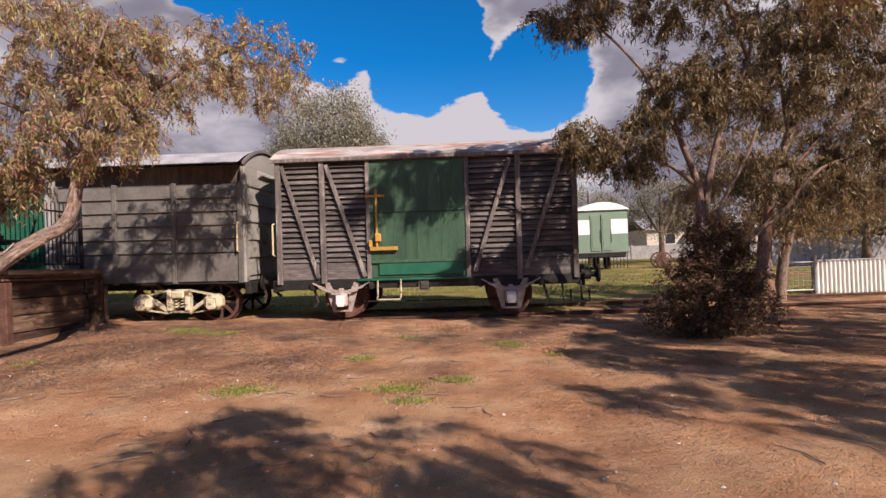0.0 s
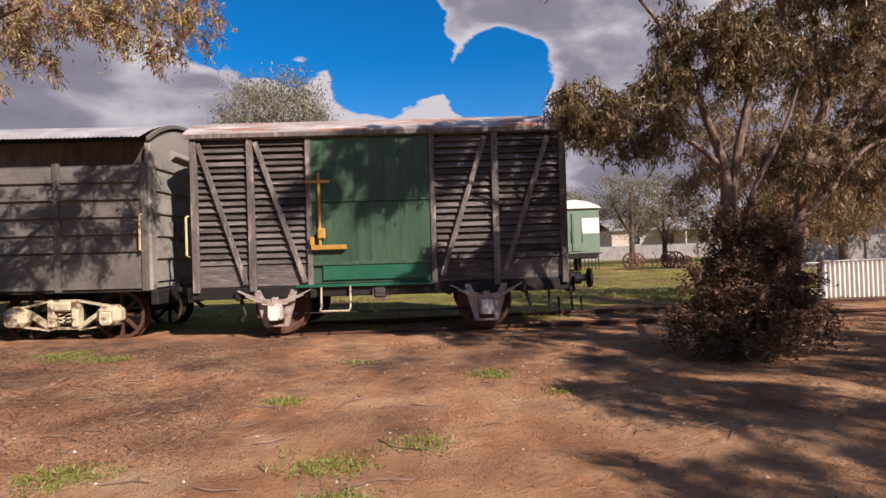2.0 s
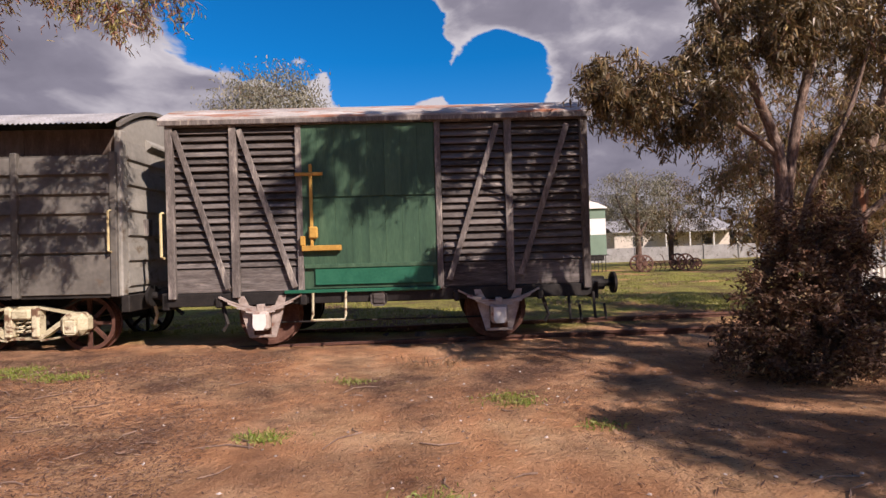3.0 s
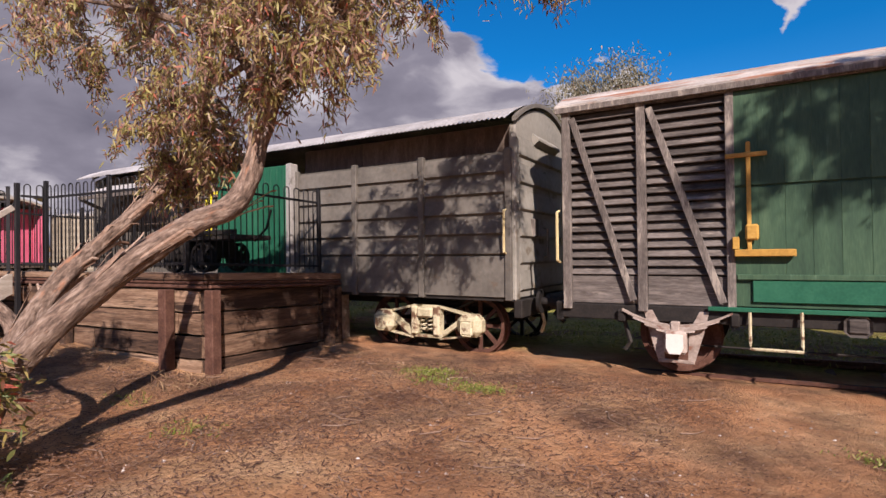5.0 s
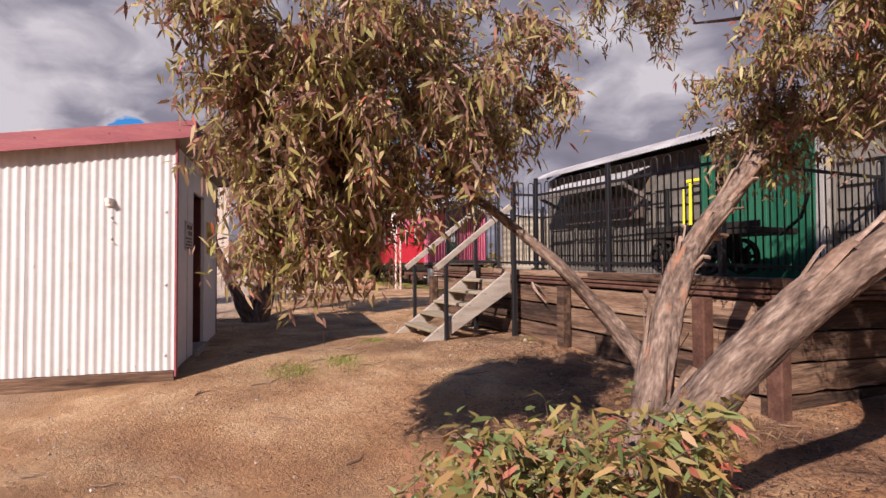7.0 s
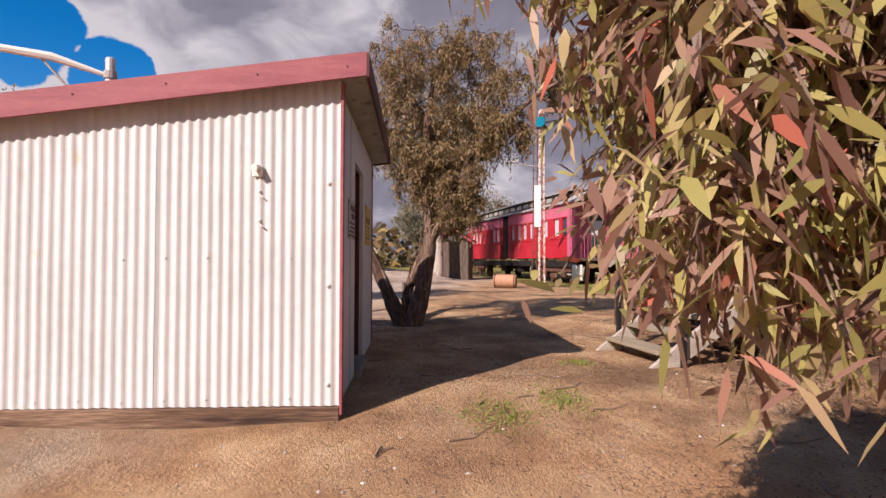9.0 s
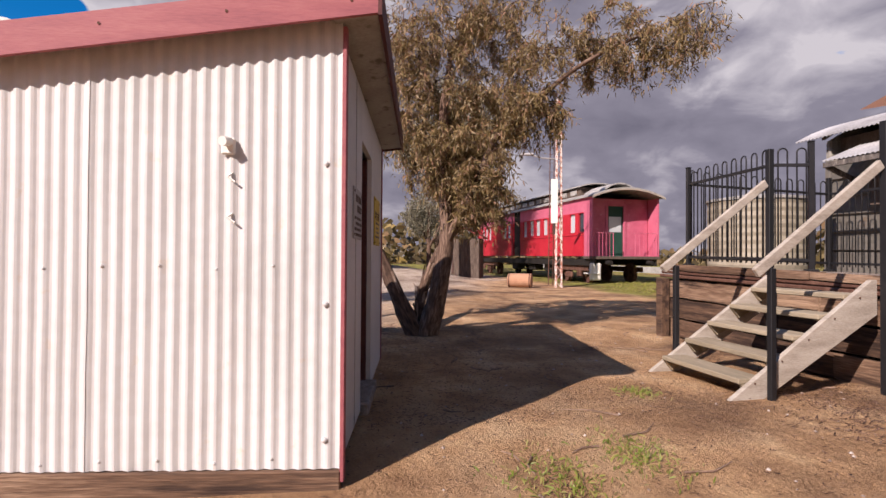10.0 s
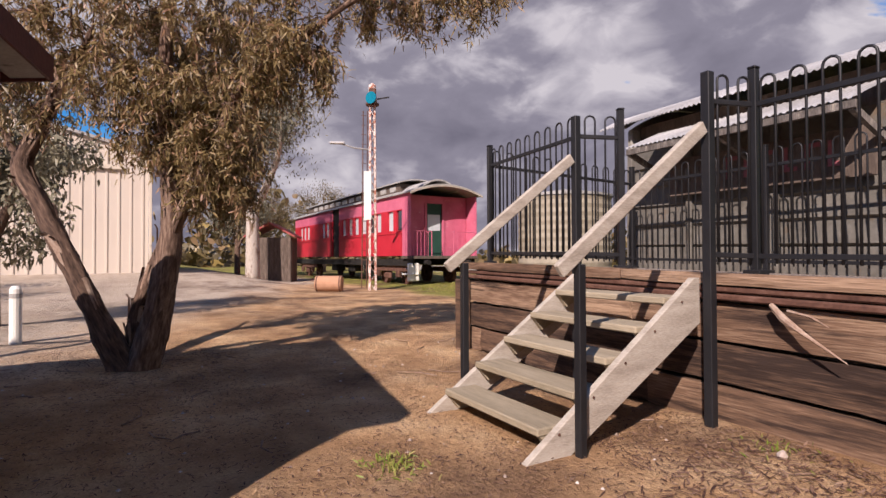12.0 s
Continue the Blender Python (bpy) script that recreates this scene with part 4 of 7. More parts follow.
    for y in (0.55, W - 0.63):
        part("sole_bar", boxed(-L, 0, y, y + 0.08, 0.78, Z0 - 0.055, 0.01), black_iron, v)
    for x in (0.06, -L - 0.06):
        part("headstock", boxed(x - 0.06, x + 0.06, 0.05, W - 0.05, 0.7, 0.95, 0.01), black_iron, v)
    for x in (-0.75, -3.3, -5.0, -7.0):
        part("stay_rod", tubed([(x, 0.3, 0.9), (x - 0.6, 0.3, 0.62)], 0.02, 6), black_iron, v)
    wm = wheel_mesh(0.43, 8, mat=rust_iron)
    wb = wheel_mesh(0.43, 8, mat=black_iron)
    for bc in (-1.5, -L + 1.5):
        bogie = part("bogie", boxed(bc - 0.25, bc + 0.25, 0.3, W - 0.3, 0.5, 0.75, 0.02), black_iron, v, "cream painted bar-frame bogie")
        for y in (0.18, W - 0.18):
            s = -1 if y < 1 else 1
            for a in (-0.78, 0.78):
                part("axle_box", boxed(bc + a - 0.2, bc + a + 0.2, y - 0.18, y + 0.12, 0.37, 0.71, 0.09), cream_paint, bogie)
                part("box_lid", boxed(bc + a - 0.1, bc + a + 0.1, y - 0.2, y - 0.161, 0.4, 0.62, 0.03), cream_paint, bogie)
            bars = [((bc - 0.25, y, 0.8), (bc + 0.25, y, 0.8), 0.1, 0.035), ((bc - 0.25, y, 0.33), (bc + 0.25, y, 0.33), 0.1, 0.035)]
            for a in (-1, 1):
                bars += [((bc + a * 0.95, y, 0.64), (bc + a * 0.22, y, 0.8), 0.1, 0.035), ((bc + a * 0.7, y, 0.66), (bc + a * 0.24, y, 0.34), 0.1, 0.07), ((bc + a * 0.92, y, 0.4), (bc + a * 0.24, y, 0.3), 0.08, 0.025)]
            for bar in bars:
                part("side_bar", beam(bmesh.new(), *bar), cream_paint, bogie)
            for a in (-0.2, 0.2):
                part("column", boxed(bc + a - 0.06, bc + a + 0.06, y - 0.1, y + 0.08, 0.35, 0.8, 0.025), cream_paint, bogie)
            part("spring_plank", boxed(bc - 0.139, bc + 0.139, y - 0.12, y + 0.08, 0.62, 0.78, 0.03), cream_paint, bogie)
            bm = bmesh.new()
            for i in range(14):
                for sx in (-0.07, 0.07):
                    a = i * 1.6
                    p = [(bc + sx + 0.055 * math.cos(a + q), y + 0.055 * math.sin(a + q), 0.4 + (i + q / 1.6) * 0.016) for q in (0, 0.4, 0.8, 1.2, 1.6)]
                    tube(bm, p, 0.011, 5, cap=False)
            part("coil_spring", bm, cream_paint, bogie)
        for a in (-0.78, 0.78):
            ax = part("axle", tubed([(bc + a, 0.2, 0.51), (bc + a, W - 0.2, 0.51)], 0.06, 10), black_iron, bogie)
            part("wheel", wm, None, bogie, m=Matrix.Translation((bc + a, 0.4, 0.51)))
            part("wheel", wb, None, bogie, m=Matrix.Translation((bc + a, W - 0.52, 0.51)))
    part("drawbar", boxed(0.06, 0.45, W / 2 - 0.08, W / 2 + 0.08, 0.78, 0.9, 0.02), black_iron, v)
    part("hose", tubed([(0.1, 0.7, 0.85), (0.2, 0.6, 0.8), (0.26, 0.58, 0.6), (0.2, 0.6, 0.45)], 0.025, 7), cream_paint, v, "pale brake hose")
    # awning over the far end with its lettered board
    vs, fs = [], []
    a0, a1 = AWN_LEFT, AWN_RIGHT
    pitch = 0.076
    n = int((a1 - a0) / pitch * 4)
    for lay in (0, -0.004):
        for i in range(n + 1):
            x = a0 + (a1 - a0) * i / n
            w = 0.011 * math.cos(2 * math.pi * (x - a0) / pitch)
            vs += [(x, -0.7, 2.96 + w + lay), (x, -0.03, 3.24 + w + lay)]
    per = 2 * (n + 1)
    for i in range(n):
        fs += [(2 * i, 2 * i + 2, 2 * i + 3, 2 * i + 1), (per + 2 * i, per + 2 * i + 1, per + 2 * i + 3, per + 2 * i + 2), (2 * i, per + 2 * i, per + 2 * i + 2, 2 * i + 2)]
    awn = part("awning", mesh_from("awning", vs, fs, iron_sheet), None, v, "sloping corrugated iron awning")
    part("awning_edge", boxed(a0, a1, -0.69, -0.65, 2.86, 2.94, 0.005), post_timber, awn)
    for x in (a0 + 0.05, (a0 + a1) / 2, a1 - 0.05):
        bm = bmesh.new()
        beam(bm, (x, -0.66, 2.88), (x, -0.04, 2.62), 0.05, 0.07)
        part("bracket", bm, post_timber, awn)
    # dark lettered board under the awning: faded letters as plain bars
    sg = part("sign_board", boxed(a0 + 0.25, a1 - 0.1, -0.12, -0.085, 2.28, 2.8, 0.006), hut_timber, v, "dark sign board with faded lettering")
    for i in range(6):
        x = a0 + 1.15 + i * 0.24
        bm = boxed(x, x + 0.05, -0.13, -0.121, 2.42, 2.7)
        box(bm, x + 0.051, x + 0.16, -0.13, -0.121, 2.42 if i % 2 else 2.65, 2.47 if i % 2 else 2.7)
        part("letter_bar", bm, maroon_paint, sg)
    for i in range(3):
        x = a0 + 0.4 + i * 0.13
        part("letter_bar", boxed(x, x + 0.08, -0.13, -0.121, 2.5, 2.64), post_timber, sg)
    return v


def track(x0, x1):
    t = thing("railway_track", TRACK, "rusty steel rails on buried timber sleepers", "railway track", kind="structure")
    for y in (0.45, 2.05):
        bm = bmesh.new()
        prism(bm, [(y - 0.06, -0.06), (y + 0.06, -0.06), (y + 0.06, -0.04), (y + 0.012, -0.03), (y + 0.012, 0.03), (y + 0.035, 0.045), (y + 0.035, 0.08), (y - 0.035, 0.08), (y - 0.035, 0.045), (y - 0.012, 0.03), (y - 0.012, -0.03), (y - 0.06, -0.04)], x0, x1, "x")
        part("rail", bm, rust_iron, t)
    me = mesh_of("sleeper", boxed(-0.11, 0.11, 0.0, 2.5, -0.12, -0.02, 0.012), sleeper_y)
    x = x0 + 0.3
    while x < x1:
        part("sleeper", me, None, t, m=Matrix.Translation((x, 0, 0)) @ Matrix.Rotation(random.uniform(-0.02, 0.02), 4, "Z"))
        x += 0.72
    return t


# ---------- platform, fence, stairs ----------
PX0, PX1, PY0, PZ = -14.95, -7.35, 8.8, 1.37      # west end, east end, south face, top at the corner by the van
SLOPE = Matrix(((1, 0, 0, 0), (0, 1, 0, 0), (-0.015, -0.033, 1, 0.015 * PX1 + 0.033 * 11.5), (0, 0, 0, 1)))


def deck(x, y):
    """Height of the platform's top."""
    return PZ - 0.015 * (x - PX1) - 0.033 * (y - 11.5)


def old_plank(x0, x1, y0, y1, z0, z1, seed, wear=1.0):
    """A rough-sawn sleeper along its longer side, with worn, wavy edges and split ends."""
    along_x = x1 - x0 > y1 - y0
    a0, a1, c0, c1 = (x0, x1, y0, y1) if along_x else (y0, y1, x0, x1)
    n = max(int((a1 - a0) / 0.14), 3)
    bm, rings = bmesh.new(), []
    for i in range(n + 1):
        a = a0 + (a1 - a0) * i / n
        end = 1.0 if i in (0, n) else 0.0
        ring = []
        for k, (c, z, sc, sz) in enumerate(((c0, z0, -1, -1), (c0, (z0 * 2 + z1) / 3, -1, 0), (c0, (z0 + z1 * 2) / 3, -1, 0), (c0, z1, -1, 1), (c1, z1, 1, 1), (c1, z0, 1, -1))):
            q = noise.noise((a * 2.6, k * 3.1, seed)) + 0.6 * noise.noise((a * 8, k * 5.3, seed + 9))
            chip = max(noise.noise((a * 3.3, k * 2.7, seed + 31)) - 0.25, 0.0) * (1.6 if sz else 0.3)
            u = c - sc * wear * (0.010 * q + 0.02 * chip + 0.008 * end + (0.006 if sz else 0.0))
            v = z - sz * wear * (0.007 * q + 0.02 * chip + 0.006 * end + 0.004)
            e = a + (0.02 * noise.noise((k * 1.7, seed, 4)) * (1 if i else -1) if end else 0)
            ring.append(bm.verts.new((e, u, v) if along_x else (u, e, v)))
        rings.append(ring)
    for p, q in zip(rings, rings[1:]):
        for k in range(6):
            bm.faces.new((p[k], p[(k + 1) % 6], q[(k + 1) % 6], q[k]))
    bm.faces.new(rings[0][::-1])
    bm.faces.new(rings[-1])
    bmesh.ops.recalc_face_normals(bm, faces=bm.faces)
    return bm


def platform():
    y_back = 11.9
    p = thing("loading_platform", Matrix.Identity(4), "raised loading platform of old timber sleepers and gravel fill", "platform", kind="structure")

    def slab(name, mat, x0, x1, y0, y1, z0, z1, bev=0.014):
        if name in ("plank", "cap_board"):
            bm = old_plank(x0, x1, y0, y1, z0, z1, x0 * 3.7 + y0 * 1.3 + z0 * 11, 1.0 if name == "plank" else 0.6)
            bm.transform(SLOPE)
            return part(name, bm, mat, p)
        return part(name, boxed(x0, x1, y0, y1, z0, z1, bev, SLOPE), mat, p)
    slab("fill", gravel, PX0 + 0.06, PX1 - 0.14, PY0 + 0.16, y_back, -0.3, PZ - 0.1, 0)
    slab("gravel_top", gravel, PX0 + 0.1, PX1 - 0.2, PY0 + 0.19, y_back, PZ - 0.098, PZ - 0.02, 0.02)
    h = 0.295
    for i in range(4):
        z1 = PZ - 0.215 - i * h
        x = PX1 - 0.1 - 0.4 * (i % 2)
        slab("plank", sleeper, x + 0.004, PX1 - 0.1, PY0, PY0 + 0.12, z1 - h + 0.014, z1) if i % 2 else None
        while x > PX0:
            xe = max(x - random.uniform(2.2, 2.7), PX0)
            off = random.uniform(-0.025, 0.025)
            slab("plank", sleeper, xe + 0.008, x - 0.008, PY0 + off, PY0 + 0.13 + off, z1 - h + random.uniform(0.008, 0.022), z1 - random.uniform(0, 0.008))
            x = xe
        slab("plank", sleeper_y, PX1 - 0.14, PX1 + random.uniform(-0.025, 0.015), PY0 + 0.03, 10.95 + random.uniform(-0.05, 0.02), z1 - h + 0.016, z1)
        slab("plank", sleeper_y, PX1 - 0.15, PX1 - 0.01, 11.0, 11.38, z1 - h + 0.016, z1)
        slab("plank", sleeper_y, PX0 - 0.02, PX0 + 0.1, PY0 + 0.16, y_back, z1 - h + 0.014, z1)
    # old rails set along the edges, cap boards over them
    for z0, o in ((PZ - 0.205, 0.0), (PZ - 0.15, 0.03)):
        slab("edge_rail", rust_iron, PX0, PX1 + 0.02, PY0 - 0.06 + o, PY0 + 0.03, z0, z0 + 0.045, 0.01)
        slab("edge_rail", rust_iron, PX1 - 0.03, PX1 + 0.06 - o, PY0 + 0.034, 11.45, z0, z0 + 0.045, 0.01)
    x = PX1 + 0.04
    while x > PX0:
        xe = max(x - random.uniform(2.3, 2.6), PX0)
        slab("cap_board", sleeper, xe + 0.006, x - 0.006, PY0 - 0.05, PY0 + 0.18, PZ - 0.1, PZ - random.uniform(0, 0.012))
        x = xe
    slab("cap_board", sleeper_y, PX1 - 0.2, PX1 + 0.04, PY0 + 0.187, 11.45, PZ - 0.1, PZ)
    for x, y, mat in ((PX1 + 0.06, PY0 + 0.06, rust_iron), (PX1 + 0.06, 11.1, sleeper), (PX0 + 0.15, PY0 - 0.1, sleeper), (PX1 - 0.6, PY0 - 0.1, rust_iron), (-10.2, PY0 - 0.1, sleeper), (PX1 + 0.0, 11.36, sleeper)):
        slab("post", mat, x - 0.075, x + 0.075, y - 0.07, y + 0.07, -0.4, PZ - 0.22, 0.012)
    return p


def hoop_mesh(h, w, r=0.0095):
    pts = [(-w / 2, 0, 0), (-w / 2, 0, h - w / 2)] + [(-w / 2 * math.cos(a), 0, h - w / 2 + w / 2 * math.sin(a)) for a in [math.pi * k / 6 for k in range(1, 6)]] + [(w / 2, 0, h - w / 2), (w / 2, 0, 0)]
    return mesh_of("hoop", tubed(pts, r, 5), fence_black, True)


def fence_run(a, c, posts, tall=1.36, step0=0.2):
    """Black hoop-topped steel railing from a to c; posts: (metres along, height)."""
    a, c = Vector((*a, deck(*a))), Vector((*c, deck(*c)))
    d = c - a
    L = math.hypot(d.x, d.y)
    sl = d.z / L
    f = thing("hoop_fence", pose(*a, 0, 0, math.degrees(math.atan2(d.y, d.x))), "black steel hoop-top railing on the platform edge", "fence", group="platform railings")
    n = max(int(round(L / step0)), 1)
    step = L / n
    me = hoop_mesh(tall - 0.06, step * 0.5)
    for i in range(n):
        x = (i + 0.5) * step
        part("hoop", me, None, f, m=Matrix.Translation((x, 0, 0.06 + x * sl)))
    for zz in (0.11, tall - 0.19):
        bm = bmesh.new()
        beam(bm, (0, 0, zz), (L, 0, zz + L * sl), 0.026, 0.036, bevel=0.003)
        part("rail", bm, fence_black, f)
    for x, h in posts:
        z = x * sl - 0.02
        ps = part("post", boxed(x - 0.028, x + 0.028, -0.028, 0.028, z, z + h, 0.004), fence_black, f)
        part("post_cap", boxed(x - 0.032, x + 0.032, -0.032, 0.032, z + h + 0.001, z + h + 0.02, 0.006), fence_black, ps)
        part("foot_plate", boxed(x - 0.06, x + 0.06, -0.06, 0.06, z, z + 0.035, 0.004), fence_black, ps)
    return f


def stairs():
    """Five open treads between two stringers, with posts and sloping handrails."""
    x0, x1 = STAIR_X
    yb, yt = STAIR_Y
    g = level((x0 + x1) / 2, yb) - 0.01
    s = thing("timber_stairs", pose(0, 0, 0), "weathered open-tread timber stairs up to the platform", "stairs")
    zt = deck(x1, yt) - 0.0
    rise = (zt - g) / 6
    run = (yt - yb - 0.08) / 5.2
    for x in (x0 + 0.03, x1 - 0.03):
        bm = bmesh.new()
        prism(bm, [(yb - 0.12, g - 0.03), (yb + 0.2, g - 0.03), (yt - 0.04, zt - 0.36), (yt - 0.04, zt - 0.05), (yt - 0.1, zt - 0.05)], x - 0.025, x + 0.025, "x")
        bmesh.ops.bevel(bm, geom=list(bm.edges), offset=0.005, segments=1, affect="EDGES")
        part("stringer", bm, stair_wood, s)
    for i in range(5):
        z = g + rise * (i + 1)
        y = yb + 0.06 + run * i
        part("tread", boxed(x0 + 0.06, x1 - 0.06, y, y + 0.27, z - 0.048, z, 0.008), tread_wood, s)
        for x in (x0 + 0.056, x1 - 0.1):
            bm = bmesh.new()
            prism(bm, [(y + 0.02, z - 0.05), (y + 0.22, z - 0.05), (y + 0.22, z - 0.09), (y + 0.1, z - 0.15)], x, x + 0.044, "x")
            part("cleat", bm, tread_wood, s)
        for x in (x0 + 0.003, x1 - 0.003):
            sgn = -1 if x < (x0 + x1) / 2 else 1
            part("bolt", tubed([(x, y + 0.11, z - 0.03), (x + sgn * 0.006, y + 0.11, z - 0.03)], 0.008, 7), rust_iron, s)
    for x in (x0, x1):
        so = -0.04 if x == x0 else 0.04
        part("newel", boxed(x + so - 0.026, x + so + 0.026, yb + 0.27, yb + 0.322, level(x, yb) - 0.05, g + 1.12, 0.004), fence_black, s, "black square steel post")
        part("tall_post", boxed(x + so - 0.032, x + so + 0.032, yt - 0.032, yt + 0.032, level(x, yt) - 0.06, POST_TOP, 0.004), fence_black, s, "tall black square steel post")
        bm = bmesh.new()
        beam(bm, (x + so, yb + 0.14, g + 1.08), (x + so, yt - 0.05, zt + 0.98), 0.045, 0.09, bevel=0.008)
        part("handrail", bm, stair_wood, s, "grey weathered timber handrail")
    return s


# ---------- sheds ----------


def corrugated_wall(x, y0, y1, z0, ztop, pitch=0.076, amp=0.0066, mat=None, rows=9):
    """An upright corrugated sheet along y at x, its top cut to ztop(y), a little dented."""
    n = int((y1 - y0) / pitch * 6)
    vs, fs = [], []
    for lay in (0, -0.004):
        for i in range(n + 1):
            y = y0 + (y1 - y0) * i / n
            w = amp * math.cos(2 * math.pi * y / pitch)
            for j in range(rows + 1):
                z = z0 + (ztop(y) - z0) * j / rows
                dent = 0.005 * noise.noise((y * 2.2, z * 1.6, 1)) + 0.003 * noise.noise((y * 7, z * 5, 3))
                vs.append((x + w + lay + dent, y, z + (0.006 * noise.noise((y * 6, 0, 7)) if j == 0 else 0)))
    per, r = (n + 1) * (rows + 1), rows + 1
    for i in range(n):
        for j in range(rows):
            q = i * r + j
            fs += [(q, q + r, q + r + 1, q + 1), (per + q, per + q + 1, per + q + r + 1, per + q + r)]
    return mesh_from("corrugated_wall", vs, fs, mat or wall_white)


def lettering(name, words, size, mat, parent, m):
    """Printed words as a thin raised mesh."""
    cu = bpy.data.curves.new(name, "FONT")
    cu.body, cu.size, cu.extrude = words, size, 0.0006
    tmp = bpy.data.objects.new(name, cu)
    me = bpy.data.meshes.new_from_object(tmp)
    bpy.data.objects.remove(tmp)
    me.materials.clear()
    me.materials.append(mat)
    return part(name, me, None, parent, m=m)


def white_shed():
    """Skillion shed: corrugated gable front, flat-sheet side with a doorway, maroon trim."""
    s = thing("white_shed", pose(*SHED), "small white corrugated iron shed with maroon trim and open doorway", "shed")
    Wd, Ln, H = 4.4, 3.22, 2.38          # along -y, along -x, height at the north corner
    fall = 0.14
    top = lambda y: H + fall * y
    # front sheets, lapped at their seams
    for k, (ya, yb) in enumerate(((-1.39, -0.012), (-2.75, -1.365), (-Wd, -2.725))):
        part("front_sheet", corrugated_wall(0.0025 * (k % 2), ya, yb, -0.03, lambda y: top(y) + 0.1), None, s, "white corrugated iron sheet")
    part("base_board", boxed(-0.045, 0.02, -Wd, -0.005, -0.2, -0.035, 0.008), sleeper_y, s, "weathered timber base board")
    # side wall with a doorway cut through
    d0, d1, dh = -1.98, -1.15, 2.02
    ys, t = -0.025, 0.04
    part("side_wall", boxed(d1, -0.03, ys - t, ys, -0.05, H - 0.004), wall_white, s, "white flat sheet wall")
    part("side_wall", boxed(-Ln, d0, ys - t, ys, -0.05, H - 0.004), wall_white, s)
    part("lintel", boxed(d0, d1, ys - t, ys, dh, H - 0.004), wall_white, s)
    part("sheet_seam", boxed(-0.765, -0.757, ys, ys + 0.004, -0.05, H - 0.01), roof_grey, s)
    part("back_wall", prism(bmesh.new(), [(-Wd, -0.1), (ys - t, -0.1), (ys - t, H + 0.07), (-Wd, H + 0.08 - fall * Wd)], -Ln, -Ln + t, "x"), wall_white, s)
    part("far_wall", boxed(-Ln + t, -0.02, -Wd, -Wd + t, -0.1, H - 0.58), wall_white, s)
    part("floor_slab", boxed(-Ln + t, -0.05, -Wd + t, ys - t, -0.12, 0.0), gravel, s)
    part("door_sill", boxed(d0 + 0.002, d1 - 0.002, ys - 0.09, ys + 0.06, -0.14, 0.004, 0.008), gravel, s, "worn concrete door sill")
    # dark red door leaf standing open inward, timber jambs inside the wall
    part("door_jamb", boxed(d0 - 0.03, d0 + 0.045, ys - 0.14, ys - t - 0.002, 0.0, dh, 0.004), dark_red, s)
    part("door_jamb", boxed(d1 - 0.01, d1 + 0.06, ys - 0.14, ys - t - 0.002, 0.0, dh, 0.004), post_timber, s)
    leaf = part("door", boxed(d0 + 0.05, d0 + 0.09, ys - 0.95, ys - 0.145, 0.03, dh - 0.03, 0.006), dark_red, s, "dark red door standing open inward")
    part("door_handle", tubed([(d0 + 0.09, ys - 0.88, 1.0), (d0 + 0.14, ys - 0.88, 1.0), (d0 + 0.14, ys - 0.8, 1.0)], 0.01, 7), rust_iron, leaf)
    part("corner_trim", boxed(-0.05, 0.014, -0.01, 0.014, -0.1, H + 0.02, 0.004), maroon_paint, s, "maroon painted corner strip")
    part("corner_trim", boxed(-Ln - 0.014, -Ln + 0.03, ys + 0.002, ys + 0.014, -0.05, H - 0.01, 0.003), maroon_paint, s)
    # roof sheet and barge boards, sloping down to the south
    ov = 0.19
    z = lambda y: H + 0.02 + fall * y
    back = -Ln - 0.3
    bm = bmesh.new()
    prism(bm, [(ov, z(ov) + 0.17), (-Wd - 0.2, z(-Wd - 0.2) + 0.17), (-Wd - 0.2, z(-Wd - 0.2) + 0.13), (ov, z(ov) + 0.13)], back, 0.1, "x")
    part("roof", bm, maroon_paint, s, "maroon iron roof")
    bm = bmesh.new()
    prism(bm, [(ov, z(ov) + 0.178), (-Wd - 0.2, z(-Wd - 0.2) + 0.178), (-Wd - 0.2, z(-Wd - 0.2) + 0.0), (ov, z(ov) + 0.0)], 0.102, 0.13, "x")
    barge = part("barge_board", bm, maroon_paint, s, "weathered maroon barge board")
    for y in (0.05, -0.6, -1.25, -1.9, -2.6):
        part("nail_head", tubed([(0.13, y, z(y) + 0.06 + 0.05 * math.sin(y * 9)), (0.134, y, z(y) + 0.06 + 0.05 * math.sin(y * 9))], 0.008, 7), rust_iron, barge)
    bm = bmesh.new()
    prism(bm, [(ov, z(ov) - 0.01), (ov + 0.022, z(ov) - 0.01), (ov + 0.022, z(ov) + 0.17), (ov, z(ov) + 0.17)], back, 0.13, "x")
    part("fascia", bm, dark_red, s)
    bm = bmesh.new()
    prism(bm, [(ys - 0.03, z(ys) + 0.02), (ov, z(ov) + 0.02), (ov, z(ov) + 0.04), (ys - 0.03, z(ys) + 0.04)], back, 0.1, "x")
    part("soffit", bm, roof_grey, s)
    bm = bmesh.new()
    prism(bm, [(-0.3, z(-0.3)), (ov, z(ov)), (ov, z(ov) + 0.17), (-0.3, z(-0.3) + 0.17)], back - 0.025, back - 0.002, "x")
    part("end_board", bm, dark_red, s)
    # screws: a plain row at mid height, larger heads down the corner
    nail = mesh_of("screw", tubed([(0.0, 0, 0), (0.006, 0, 0), (0.012, 0, 0)], [0.016, 0.016, 0.006], 9), wall_white)
    small = mesh_of("screw", tubed([(0.0, 0, 0), (0.003, 0, 0), (0.005, 0, 0)], [0.009, 0.008, 0.004], 7), wall_white)
    for z_ in (0.13, 0.87, 1.64):
        part("screw", nail, None, s, m=Matrix.Translation((0.009, -0.095, z_)))
